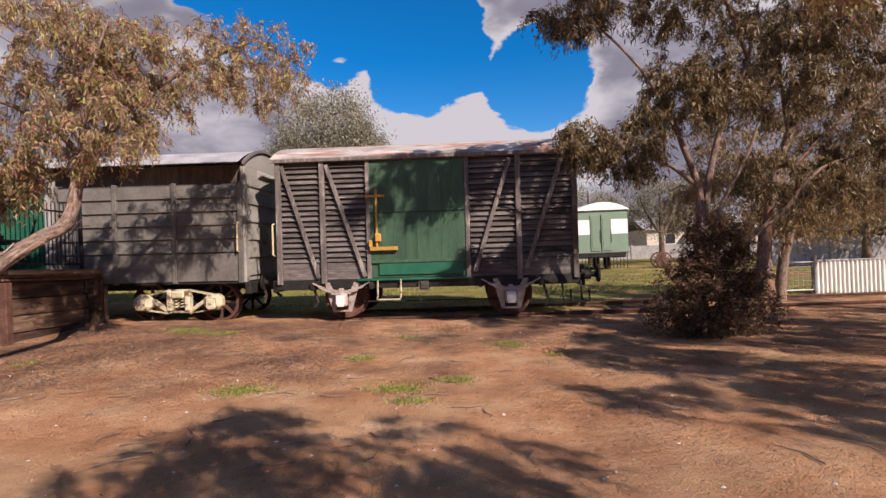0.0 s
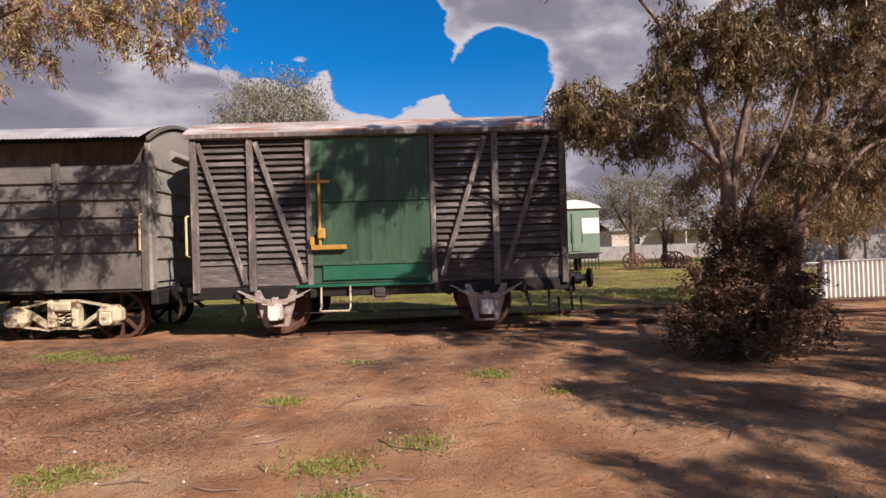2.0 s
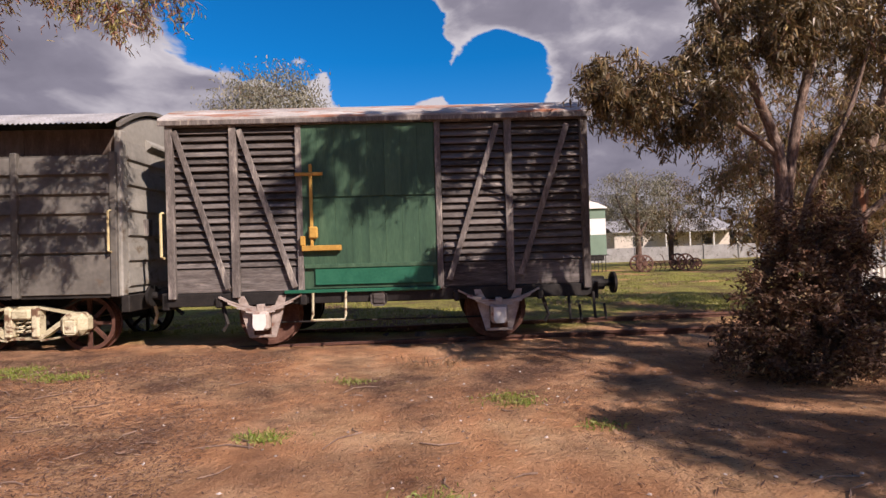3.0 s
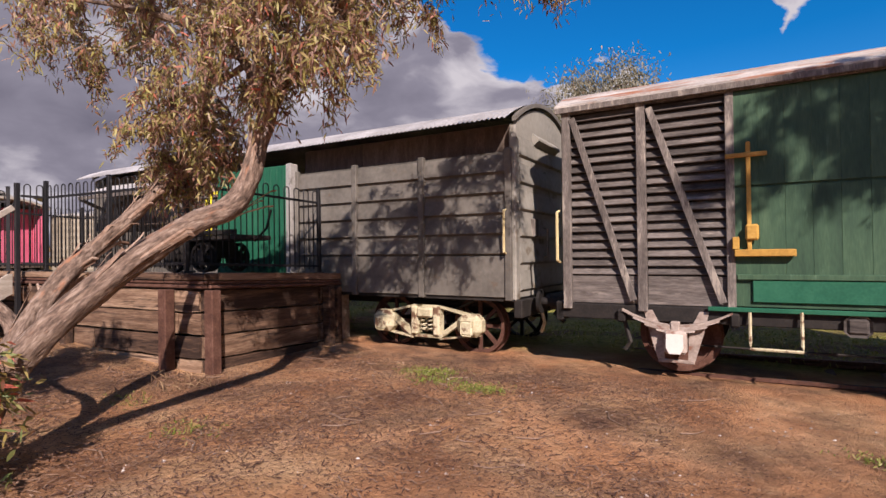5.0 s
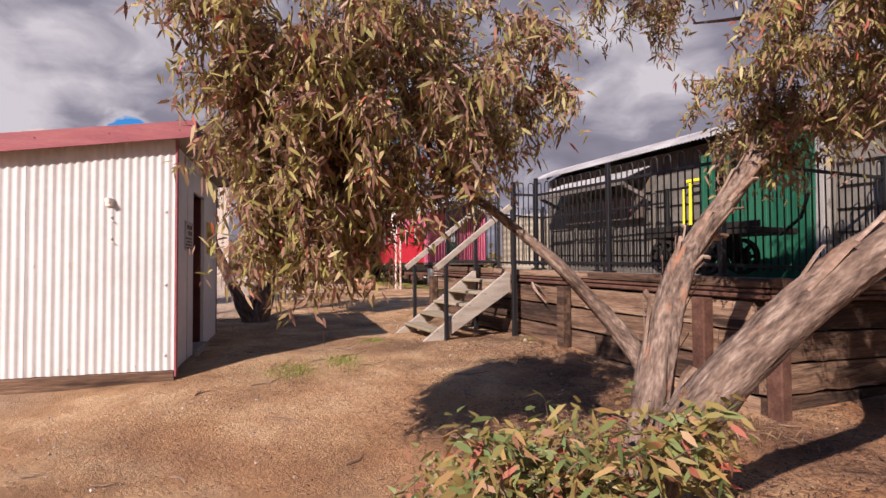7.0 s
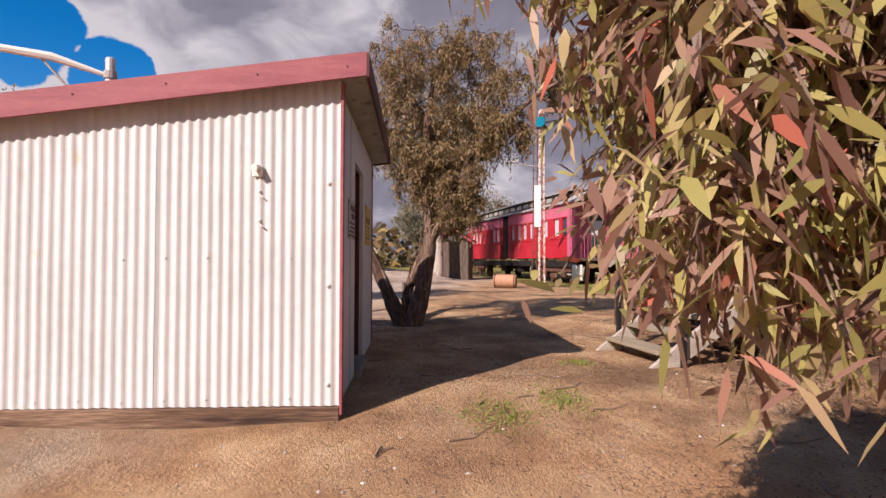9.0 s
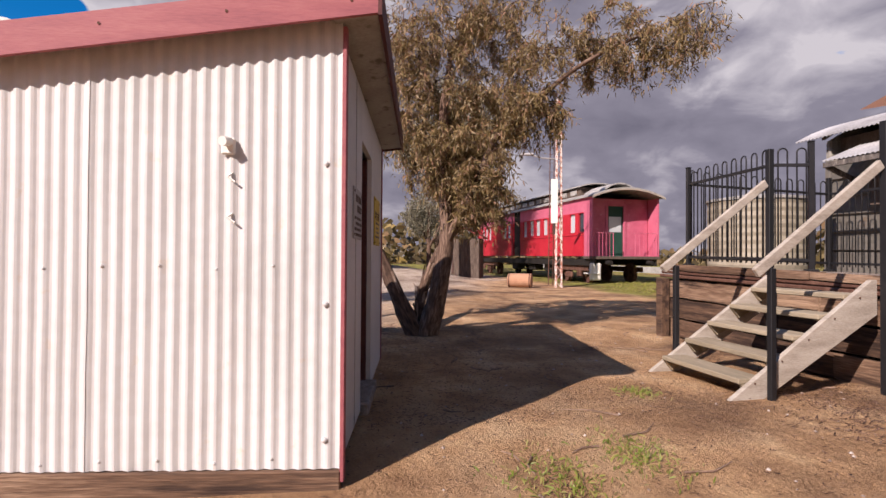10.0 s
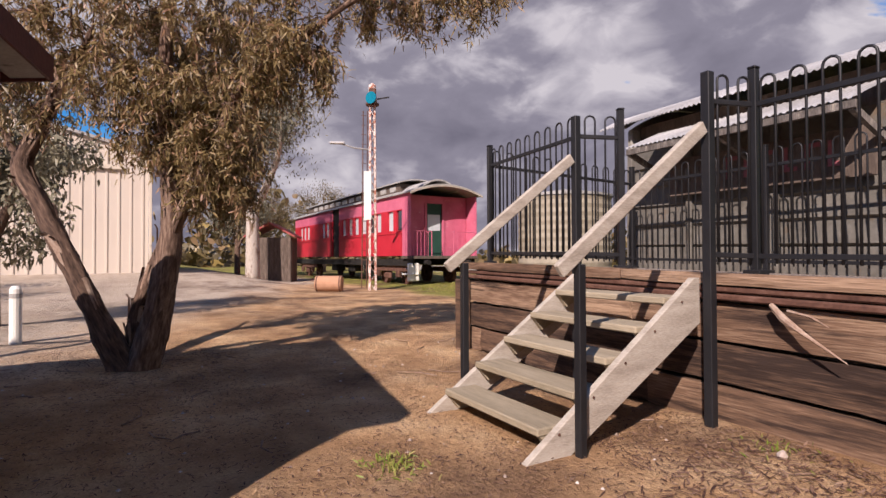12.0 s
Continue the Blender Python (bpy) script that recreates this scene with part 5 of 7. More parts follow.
    for i in range(1, 10):
        for z_ in (0.02, 1.07):
            part("screw", small, None, s, m=Matrix.Translation((0.007, -0.076 - 0.304 * i, z_ + 0.012 * math.sin(i * 2.3))))
    br = part("wall_bracket", boxed(0.005, 0.03, -0.66, -0.585, 1.68, 1.77, 0.008), white_paint, s, "small white wall bracket")
    part("bracket_cup", tubed([(0.03, -0.615, 1.75), (0.09, -0.63, 1.74)], 0.026, 10), white_paint, br)
    for z_ in (1.56, 1.34):
        part("hook", tubed([(0.008, -0.6, z_ + 0.02), (0.03, -0.62, z_), (0.03, -0.58, z_ - 0.03)], 0.006, 5), white_paint, s)
    # notices on the side wall
    sg = part("notice", boxed(-1.04, -0.58, ys + 0.002, ys + 0.012, 1.25, 1.6, 0.003), sign_grey, s, "grey weathered printed notice on the wall")
    for i, (w, h) in enumerate(((0.34, 0.05), (0.26, 0.05), (0.38, 0.02), (0.36, 0.02), (0.4, 0.02), (0.33, 0.02))):
        z_ = 1.53 - (i * 0.07 if i < 2 else 0.06 + i * 0.038)
        for k in range(3):
            a = -1.0 + 0.012 * (i % 3) + k * w / 3
            part("text_bar", boxed(a, a + w / 3 - 0.014 - 0.01 * ((i + k) % 2), ys + 0.0122, ys + 0.0135, z_ - h / 2, z_ + h / 2), hut_timber, sg)
    for x_, z_ in ((-1.02, 1.28), (-0.6, 1.28), (-1.02, 1.57), (-0.6, 1.57)):
        part("rivet", tubed([(x_, ys + 0.012, z_), (x_, ys + 0.017, z_)], 0.009, 7), rust_iron, sg)
    sg = part("notice", boxed(-2.84, -2.2, ys + 0.002, ys + 0.012, 1.24, 1.71, 0.003), notice_yellow, s, "yellow printed notice on the wall")
    lettering("words", "pay cash", 0.155, hut_timber, sg, pose(-2.235, ys + 0.0128, 1.5, 90, 0, 180))
    for i, w in enumerate((0.4, 0.3, 0.36, 0.5)):
        part("text_bar", boxed(-2.52 - w / 2, -2.52 + w / 2, ys + 0.0122, ys + 0.0135, 1.45 - i * 0.045, 1.468 - i * 0.045), post_timber, sg)
    for x_, z_ in ((-2.81, 1.27), (-2.23, 1.27), (-2.81, 1.68), (-2.23, 1.68)):
        part("rivet", tubed([(x_, ys + 0.012, z_), (x_, ys + 0.017, z_)], 0.009, 7), rust_iron, sg)
    return s


def cream_shed():
    """Large cream steel shed with a low gable and a sliding door."""
    s = thing("large_steel_shed", pose(*CREAM), "large cream steel-clad shed with a sliding door", "shed")
    W, H, R, D = 15.0, 4.7, 1.9, 10.0
    bm = bmesh.new()
    prism(bm, [(0, 0), (0, H), (-W / 2, H + R), (-W, H), (-W, 0)], 0, D)
    part("cladding", bm, cream_wall, s)
    rib = mesh_of("rib", boxed(-0.04, 0.04, -0.03, 0.0, 0, 1, 0.006), cream_wall)
    for i in range(int(W / 0.4)):
        x = -0.2 - i * 0.4
        h = H + R * (1 - abs(x + W / 2) / (W / 2)) - 0.03
        part("rib", rib, None, s, m=Matrix.Translation((x, 0, 0)) @ Matrix.Diagonal((1, 1, h, 1)))
    part("door_track", boxed(-W + 2, -0.9, -0.14, -0.032, 4.05, 4.22, 0.01), cream_trim, s)
    part("sliding_door", boxed(-9.4, -5.2, -0.12, -0.035, 0.05, 4.04, 0.01), cream_wall, s)
    for x in (-9.4, -5.2):
        part("door_edge", boxed(x - 0.05, x + 0.05, -0.14, -0.034, 0.05, 4.04, 0.01), cream_trim, s)
    for sg in (0, 1):
        bm = bmesh.new()
        xa, xc = (0.12, -W / 2) if sg == 0 else (-W - 0.12, -W / 2)
        za = H - 0.02
        prism(bm, [(xa, za), (xc, H + R), (xc, H + R + 0.1), (xa, za + 0.12)], -0.15, D + 0.1)
        part("roof", bm, iron_sheet, s)
    part("gutter_pipe", boxed(0.01, 0.12, -0.1, 0.0, 0, H, 0.01), cream_trim, s)
    return s


def outhouse():
    s = thing("outhouse", pose(*OUTHOUSE), "small dark timber hut with a rusty red roof", "hut")
    part("wall_shell", boxed(-0.9, 0.9, 0, 1.4, 0, 2.0), hut_timber, s)
    me = mesh_of("board", boxed(-0.07, 0.07, -0.02, 0.0, 0, 2.0, 0.004), hut_timber)
    for i in range(12):
        part("board", me, None, s, m=Matrix.Translation((-0.825 + i * 0.15, 0, 0)))
    me = mesh_of("board", boxed(0.0, 0.02, -0.07, 0.07, 0, 2.0, 0.004), hut_timber)
    for i in range(9):
        part("board", me, None, s, m=Matrix.Translation((0.901, 0.09 + i * 0.15, 0)))
    bm = bmesh.new()
    prism(bm, [(-1.1, 2.0), (0, 2.6), (1.1, 2.0), (1.1, 2.08), (0, 2.68), (-1.1, 2.08)], -0.2, 1.6)
    part("roof", bm, roof_red, s)
    return s


def red_carriage():
    L, W, Z0, Z1 = CAR_LEN, 3.05, 1.18, 3.6
    c = thing("red_carriage", CARRIAGE, "old red passenger carriage with grey clerestory roof on rails", "railway carriage")
    # local: x=0 at the near end, body runs to -x; side wall at y=0 faces the yard
    ent = (-9.0, -7.9)
    wins = [-0.95, -1.75, -2.95, -3.7, -4.6, -5.5, -6.3, -7.2, -9.7, -10.4, -13.2, -13.9, -14.6]
    # near-black core: the unlit interior painted behind the windows
    part("body_shell", boxed(-L + 0.05, -0.75, 0.12, W - 0.1, Z0, Z1), void_shade, c)
    for a, b2 in ((ent[1], -0.7), (-L, ent[0])):
        # lower side, window band with openings, top band
        part("lower_side", boxed(a, b2, 0.0, 0.08, Z0, 2.15), red_paint, c)
        part("top_band", boxed(a, b2, 0.0, 0.08, 3.02, Z1), pink_paint, c)
        edge = b2
        for x in [w for w in wins if a < w < b2]:
            part("window_post", boxed(x + 0.25, edge, 0.0, 0.08, 2.151, 3.019), red_paint, c)
            w = part("window", boxed(x - 0.25, x + 0.25, 0.06, 0.075, 2.151, 3.019), window_dark if x in (-0.95, -3.7) else window_light, c)
            part("window_sill", boxed(x - 0.25, x + 0.25, -0.015, 0.06, 2.151, 2.19), red_paint, w)
            part("window_head", boxed(x - 0.25, x + 0.25, -0.015, 0.06, 2.98, 3.019), red_paint, w)
            edge = x - 0.25
        part("window_post", boxed(a, edge, 0.0, 0.08, 2.151, 3.019), red_paint, c)
        part("waist_rail", boxed(a, b2, -0.03, 0.0, 2.06, 2.12, 0.005), red_paint, c)
    # near-black sheet: the entry's shade is in its colour
    part("entry_recess", boxed(ent[0], ent[1], 0.6, 0.65, Z0, Z1), void_shade, c)
    part("back_side", boxed(-L, -0.7, W - 0.08, W, Z0, Z1), red_paint, c)
    # end platform wall, with a green door between two pink panels
    for y0, y1 in ((0.08, 1.05), (1.85, W)):
        part("end_panel", boxed(-0.78, -0.7, y0, y1, Z0, Z1), pink_paint, c)
    part("end_panel", boxed(-0.78, -0.7, 1.05, 1.85, 3.3, Z1), pink_paint, c)
    dr = part("end_door", boxed(-0.8, -0.74, 1.06, 1.84, Z0, 3.29), dark_green, c, "dark green end door with a pale window")
    part("door_glass", boxed(-0.739, -0.73, 1.16, 1.74, 2.2, 2.85), window_light, dr)
    for y in (1.04, 1.86):
        part("door_post", boxed(-0.72, -0.66, y - 0.05, y + 0.05, Z0, 3.3), pink_paint, c)
    part("wall_end", boxed(-0.72, 0.0, 0.0, 0.05, Z0, Z1), pink_paint, c)
    part("wall_end", boxed(-0.72, 0.0, W - 0.05, W, Z0, Z1), pink_paint, c)
    part("end_platform", boxed(-0.75, 0.1, 0.0, W, Z0 - 0.12, Z0 - 0.004, 0.01), hut_timber, c)
    for y0, y1 in ((0.15, 0.95), (1.95, W - 0.1)):
        bm = tubed([(-0.02, y0, Z0), (-0.02, y0, Z0 + 0.95), (-0.02, y1, Z0 + 0.95), (-0.02, y1, Z0)], 0.018, 6)
        for k in range(1, 5):
            y = y0 + (y1 - y0) * k / 5
            tube(bm, [(-0.02, y, Z0), (-0.02, y, Z0 + 0.95)], 0.01, 5)
        part("end_railing", bm, pink_paint, c)
    bm = bmesh.new()
    prism(bm, arch(0, W, Z1 - 0.02, 0.36, 0.05, over=0.12), -L - 0.1, 0.25, "x")
    part("roof", bm, roof_grey, c)
    bm = bmesh.new()
    prism(bm, arch(0, W, Z1 - 0.08, 0.36, 0.06, over=0.13), 0.25, 0.28, "x")
    part("roof_edge", bm, stair_wood, c)
    cl = part("clerestory", boxed(-L + 0.3, -2.4, 0.75, W - 0.75, 3.75, 4.28), hut_timber, c)
    bm = bmesh.new()
    prism(bm, arch(0.75, W - 0.75, 4.28, 0.14, 0.05, over=0.14), -L + 0.1, -2.1, "x")
    part("clerestory_roof", bm, roof_grey, cl)
    for i in range(12):
        x = -3.1 - i * 1.0
        part("clerestory_light", boxed(x - 0.3, x + 0.3, 0.73, 0.748, 3.98, 4.2), roof_grey, cl)
    bm = bmesh.new()
    prism(bm, arch(0.75, W - 0.75, 3.8, 0.4, 0.06, over=0.1), -2.05, -0.4, "x")
    part("roof_hood", bm, roof_grey, c)
    for y in (0.1, W - 0.18):
        part("sole_bar", boxed(-L, 0, y, y + 0.08, 0.78, Z0 - 0.125, 0.01), black_iron, c)
    wm = wheel_mesh(0.42, 0, mat=rust_iron)
    for bc in (-2.3, -L + 2.3):
        bg = part("bogie", boxed(bc - 1.5, bc + 1.5, 0.2, 0.32, 0.55, 0.8, 0.02), rust_iron, c)
        part("frame_bar", boxed(bc - 1.5, bc + 1.5, W - 0.32, W - 0.2, 0.5, 0.72, 0.02), rust_iron, bg)
        for a in (-1.0, 1.0):
            part("wheel", wm, None, bg, m=Matrix.Translation((bc + a, 0.45, 0.45)))
            part("wheel", wm, None, bg, m=Matrix.Translation((bc + a, W - 0.6, 0.45)))
            part("axle_box", boxed(bc + a - 0.14, bc + a + 0.14, 0.05, 0.2, 0.32, 0.6, 0.03), rust_iron, bg)
        part("spring", boxed(bc - 0.3, bc + 0.3, 0.08, 0.2, 0.25, 0.5, 0.04), rust_iron, bg)
    st = part("step_iron", boxed(-0.1, 0.0, -0.1, 0.4, 0.2, 0.9, 0.04), white_paint, c, "pale grey end step casting")
    part("step_tread", boxed(-0.5, 0.05, -0.12, 0.3, 0.45, 0.5, 0.01), white_paint, st)
    for y in (0.6, W - 0.6):
        part("buffer", tubed([(0.1, y, 0.92), (0.4, y, 0.92)], 0.09, 12), black_iron, c)
    for x in (-5, -7, -9.5):
        part("under_gear", boxed(x - 0.4, x + 0.4, 0.3, 0.8, 0.45, 0.8, 0.03), black_iron, c)
    return c


def signal_post():
    s = thing("signal_post", pose(*SIGNAL), "tall lattice railway signal post with flaking white and rust paint", "signal post")
    H = 6.3
    for x in (-0.13, 0.13):
        for y in (-0.1, 0.1):
            k = 0.7
            bm = bmesh.new()
            beam(bm, (x, y, 0), (x * k, y * k, H), 0.055, 0.055, up=(0, 1, 0))
            part("leg", bm, white_rust, s)
    n = 22
    for sd in (-0.1, 0.1):
        for i in range(n):
            z0, z1 = H * i / n, H * (i + 1) / n
            w0, w1 = 0.13 * (1 - 0.3 * i / n), 0.13 * (1 - 0.3 * (i + 1) / n)
            bm = bmesh.new()
            beam(bm, (-w0 if i % 2 else w0, sd * (1 - 0.3 * i / n), z0), (w1 if i % 2 else -w1, sd * (1 - 0.3 * i / n), z1), 0.012, 0.085, up=(0, 1, 0))
            part("lattice_bar", bm, white_rust, s)
            bm = bmesh.new()
            beam(bm, (sd * 1.3, (-w0 if i % 2 else w0) * 0.77, z0), (sd * 1.3 * (1 - 0.3 * (i + 1) / n), (w1 if i % 2 else -w1) * 0.77, z1), 0.012, 0.085, up=(1, 0, 0))
            part("lattice_bar", bm, white_rust, s)
    part("finial", tubed([(0, 0, H), (0, 0, H + 0.25), (0, 0, H + 0.55), (0, 0, H + 0.62)], [0.16, 0.13, 0.12, 0.04], 12), white_rust, s)
    part("collar", tubed([(0, 0, H - 0.12), (0, 0, H - 0.06)], 0.22, 14), rust_iron, s)
    lamp = part("lamp_case", boxed(-0.02, 0.24, -0.12, 0.12, H + 0.12, H + 0.4, 0.03), rust_iron, s)
    blue = material("blue_glass", [(0.0, 0.13, 0.2), (0.0, 0.18, 0.26)], 2, 0.2)
    part("lens", tubed([(0.3, -0.04, H + 0.05), (0.33, -0.06, H + 0.05)], 0.2, 20), blue, lamp, "round teal spectacle glass")
    part("bracket_arm", tubed([(-0.05, 0.1, H + 0.1), (0.1, 0.55, H + 0.15)], 0.025, 6), black_iron, s)
    part("ladder", tubed([(-0.02, -0.36, 0.1), (-0.02, -0.3, H - 0.3)], 0.018, 5), rust_iron, s)
    part("ladder", tubed([(-0.02, -0.2, 0.1), (-0.02, -0.16, H - 0.3)], 0.018, 5), rust_iron, s)
    for i in range(18):
        part("rung", tubed([(-0.02, -0.36, 0.4 + i * 0.32), (-0.02, -0.2, 0.4 + i * 0.32)], 0.01, 5), rust_iron, s)
    part("name_board", boxed(0.16, 0.19, -0.28, -0.04, 2.35, 3.95, 0.01), white_paint, s, "tall white board on the post")
    arm = part("lamp_arm", tubed([(0, -0.1, 4.7), (0, -0.6, 4.75), (0, -1.1, 4.9)], 0.03, 6), iron_sheet, s)
    part("lamp_head", boxed(-0.08, 0.08, -1.4, -0.9, 4.86, 4.94, 0.02), iron_sheet, arm)
    return s

# ---------- fitted places ----------
TRACK = pose(0, 11.06, 0.0, 0, 0, TRACK_YAW)
VAN_A = pose(-3.5, 11.26, 0.045, 0, 0.7, TRACK_YAW)
VAN_B = pose(-4.25, 11.3, 0.02, 0, 1.0, TRACK_YAW)
VAN_B_LEN, AWN_LEFT, AWN_RIGHT = 10.85, -10.2, -7.3
STAIR_X, STAIR_Y, POST_TOP = (-12.62, -11.4), (7.15, 8.62), 2.89
SHED = (-10.46, 3.89, 0.53, 0, 0, -8.5)
CREAM = (-33, 5.15, 1.0, 0, 0, 92)
OUTHOUSE = (-33.6, 9.9, 0.55, 0, 0, 66)
CARRIAGE, CAR_LEN = pose(-27.45, 13.9, 0.52, 0, 0, 2.1), 16.0
SIGNAL = (-25.7, 11.7, 0.52, 0, 0, -20)

van_a()
van_b()
track(-16, 30)
platform()
fence_run((-7.95, 9.0), (-7.62, 11.3), [(0.0, 1.42), (2.3, 1.42)])
fence_run((-11.25, 8.97), (-7.95, 9.0), [(0.0, 1.44), (1.65, 1.42)])
fence_run((-11.36, 8.67), (-11.25, 8.97), [], step0=0.17)
fence_run((-12.66, 8.67), (-12.49, 9.0), [(0.37, 1.44)], step0=0.18)
fence_run((-14.43, 8.87), (-12.68, 8.66), [(0.0, 1.42)])
fence_run((-14.43, 8.87), (-14.4, 11.27), [(2.4, 1.42)])
fence_run((-14.4, 11.27), (-10.7, 11.2), [(1.9, 1.4), (3.7, 1.4)])
stairs()
white_shed()
cream_shed()
outhouse()
red_carriage()
signal_post()


def barrel():
    b = thing("clay_barrel", pose(-25.6, 10.2, level(-25.6, 10.2), 0, 0, 60), "terracotta drum lying on its side in the yard", "barrel")
    part("drum", tubed([(-0.42, 0, 0.25), (-0.4, 0, 0.25), (0.4, 0, 0.25), (0.42, 0, 0.25)], [0.22, 0.25, 0.25, 0.22], 20), terracotta, b)
    for x in (-0.36, 0.36):
        part("strap", tubed([(x - 0.02, 0, 0.25), (x + 0.02, 0, 0.25)], 0.257, 20), rust_iron, b)


barrel()


def rail_tank():
    """Cream corrugated water tank standing beyond the platform."""
    t = thing("water_tank", pose(-19.5, 14.5, level(-19.5, 14.5)), "cream corrugated water tank behind the platform", "water tank")
    rings = 26
    bm = tubed([(0, 0, 0.05 + i * 0.1) for i in range(rings)], [1.15 + (0.02 if i % 2 else 0) for i in range(rings)], 32)
    part("shell", bm, tank_iron, t)
    part("lid", tubed([(0, 0, 2.56), (0, 0, 2.62), (0, 0, 2.8)], [1.2, 1.2, 0.1], 32), roof_grey, t)


rail_tank()


def trolley():
    """Platform barrow in front of the green door."""
    x0, y0 = -9.3, 10.6
    t = thing("platform_trolley", pose(x0, y0, deck(x0, y0), 0, 0, 4), "dark iron platform trolley with spoked wheels", "trolley")
    part("bed", boxed(-0.85, 0.85, -0.4, 0.4, 0.52, 0.6, 0.01), black_iron, t)
    part("rim", boxed(-0.85, 0.85, -0.42, -0.38, 0.601, 0.68, 0.006), black_iron, t)
    wm = wheel_mesh(0.24, 8, width=0.05, mat=black_iron)
    for x in (-0.55, 0.1):
        for y in (-0.4, 0.34):
            part("wheel", wm, None, t, m=Matrix.Translation((x, y, 0.25)))
        part("axle", tubed([(x, -0.4, 0.25), (x, 0.4, 0.25)], 0.025, 8), black_iron, t)
        part("axle_stay", boxed(x - 0.04, x + 0.04, -0.3, 0.3, 0.26, 0.519), black_iron, t)
    part("draw_bar", tubed([(0.85, 0, 0.5), (1.1, 0, 0.7), (1.2, 0, 1.0)], 0.02, 6), black_iron, t)


trolley()

# leaning gum beside the path
tree((-6.0, 5.75, 0.12),
     [([(-6.02, 5.7, 0.0), (-5.96, 5.88, 0.45), (-5.8, 6.1, 0.95), (-5.55, 6.5, 1.43), (-5.28, 6.95, 1.83), (-5.17, 7.37, 2.08), (-5.15, 7.6, 2.6), (-4.95, 7.65, 3.1), (-4.5, 8.0, 3.9), (-3.8, 8.5, 4.6), (-3.0, 8.9, 5.1)], (0.12, 0.105, 0.092, 0.085, 0.08, 0.088, 0.072, 0.066, 0.05, 0.038, 0.018)),
      ([(-5.98, 5.95, 0.55), (-6.22, 6.32, 1.08), (-6.46, 6.72, 1.47), (-6.62, 7.1, 1.75), (-6.65, 7.72, 2.33), (-6.75, 8.0, 2.65), (-6.9, 8.3, 3.1)], (0.085, 0.08, 0.072, 0.065, 0.054, 0.042, 0.02)),
      ([(-6.2, 6.28, 0.98), (-6.48, 6.34, 1.18), (-6.61, 6.2, 1.4), (-6.66, 5.98, 1.62), (-6.95, 5.82, 1.88), (-7.2, 5.55, 2.2), (-7.3, 5.3, 2.7), (-7.25, 5.1, 3.2)], (0.052, 0.044, 0.036, 0.031, 0.026, 0.022, 0.016, 0.008)),
      ([(-7.1, 5.7, 2.05), (-7.15, 5.2, 2.3), (-7.1, 4.75, 2.3), (-7.3, 4.55, 2.0)], (0.026, 0.02, 0.013, 0.006)),
      ([(-7.3, 5.5, 2.3), (-7.0, 5.1, 2.8), (-6.9, 4.6, 3.2)], (0.022, 0.016, 0.007)),
      ([(-5.05, 7.6, 2.9), (-5.5, 7.6, 3.5), (-6.3, 7.4, 3.9), (-7.0, 7.2, 4.1)], (0.05, 0.04, 0.03, 0.012)),
      ([(-5.1, 7.6, 2.75), (-4.85, 7.3, 3.3), (-4.6, 7.1, 4.0), (-4.4, 7.2, 4.7)], (0.05, 0.04, 0.028, 0.012)),
      ([(-4.5, 8.0, 3.9), (-4.9, 8.1, 4.6), (-5.2, 8.0, 5.3)], (0.036, 0.026, 0.01)),
      ([(-5.3, 7.6, 3.3), (-6.0, 7.75, 3.25), (-6.7, 7.85, 3.4), (-7.3, 7.9, 3.6)], (0.03, 0.024, 0.017, 0.008))],
     [((-7.1, 5.0, 2.5), (0.7, 0.72, 0.58), 125), ((-6.9, 4.65, 3.0), (0.66, 0.76, 0.52), 95), ((-7.15, 4.62, 1.95), (0.36, 0.26, 0.3), 46), ((-7.2, 4.58, 2.35), (0.36, 0.3, 0.4), 46), ((-7.1, 5.85, 2.85), (0.5, 0.45, 0.45), 52), ((-7.62, 4.95, 2.15), (0.32, 0.28, 0.5), 60),
      ((-4.8, 7.5, 3.6), (0.85, 0.6, 0.75), 105), ((-6.4, 7.8, 2.85), (0.6, 0.5, 0.3), 44), ((-6.0, 7.6, 3.3), (0.5, 0.4, 0.3), 30), ((-6.75, 8.0, 2.6), (0.28, 0.3, 0.24), 20), ((-5.4, 7.6, 4.5), (1.3, 1.0, 0.8), 140), ((-4.2, 8.2, 4.6), (1.1, 0.9, 0.8), 100),
      ((-3.0, 8.9, 4.7), (0.9, 0.7, 0.7), 78), ((-6.9, 7.3, 4.0), (0.8, 0.7, 0.5), 56)],
     leaf_brown, bark, "leaning gum tree with peeling bark and reddish-brown foliage", 11, per=100, leaf_len=0.078, leaf_w=0.0155, sides=28, trunk_rough=0.36, flakes=30, sigma=0.115, spray=0.24, hang=0.75)
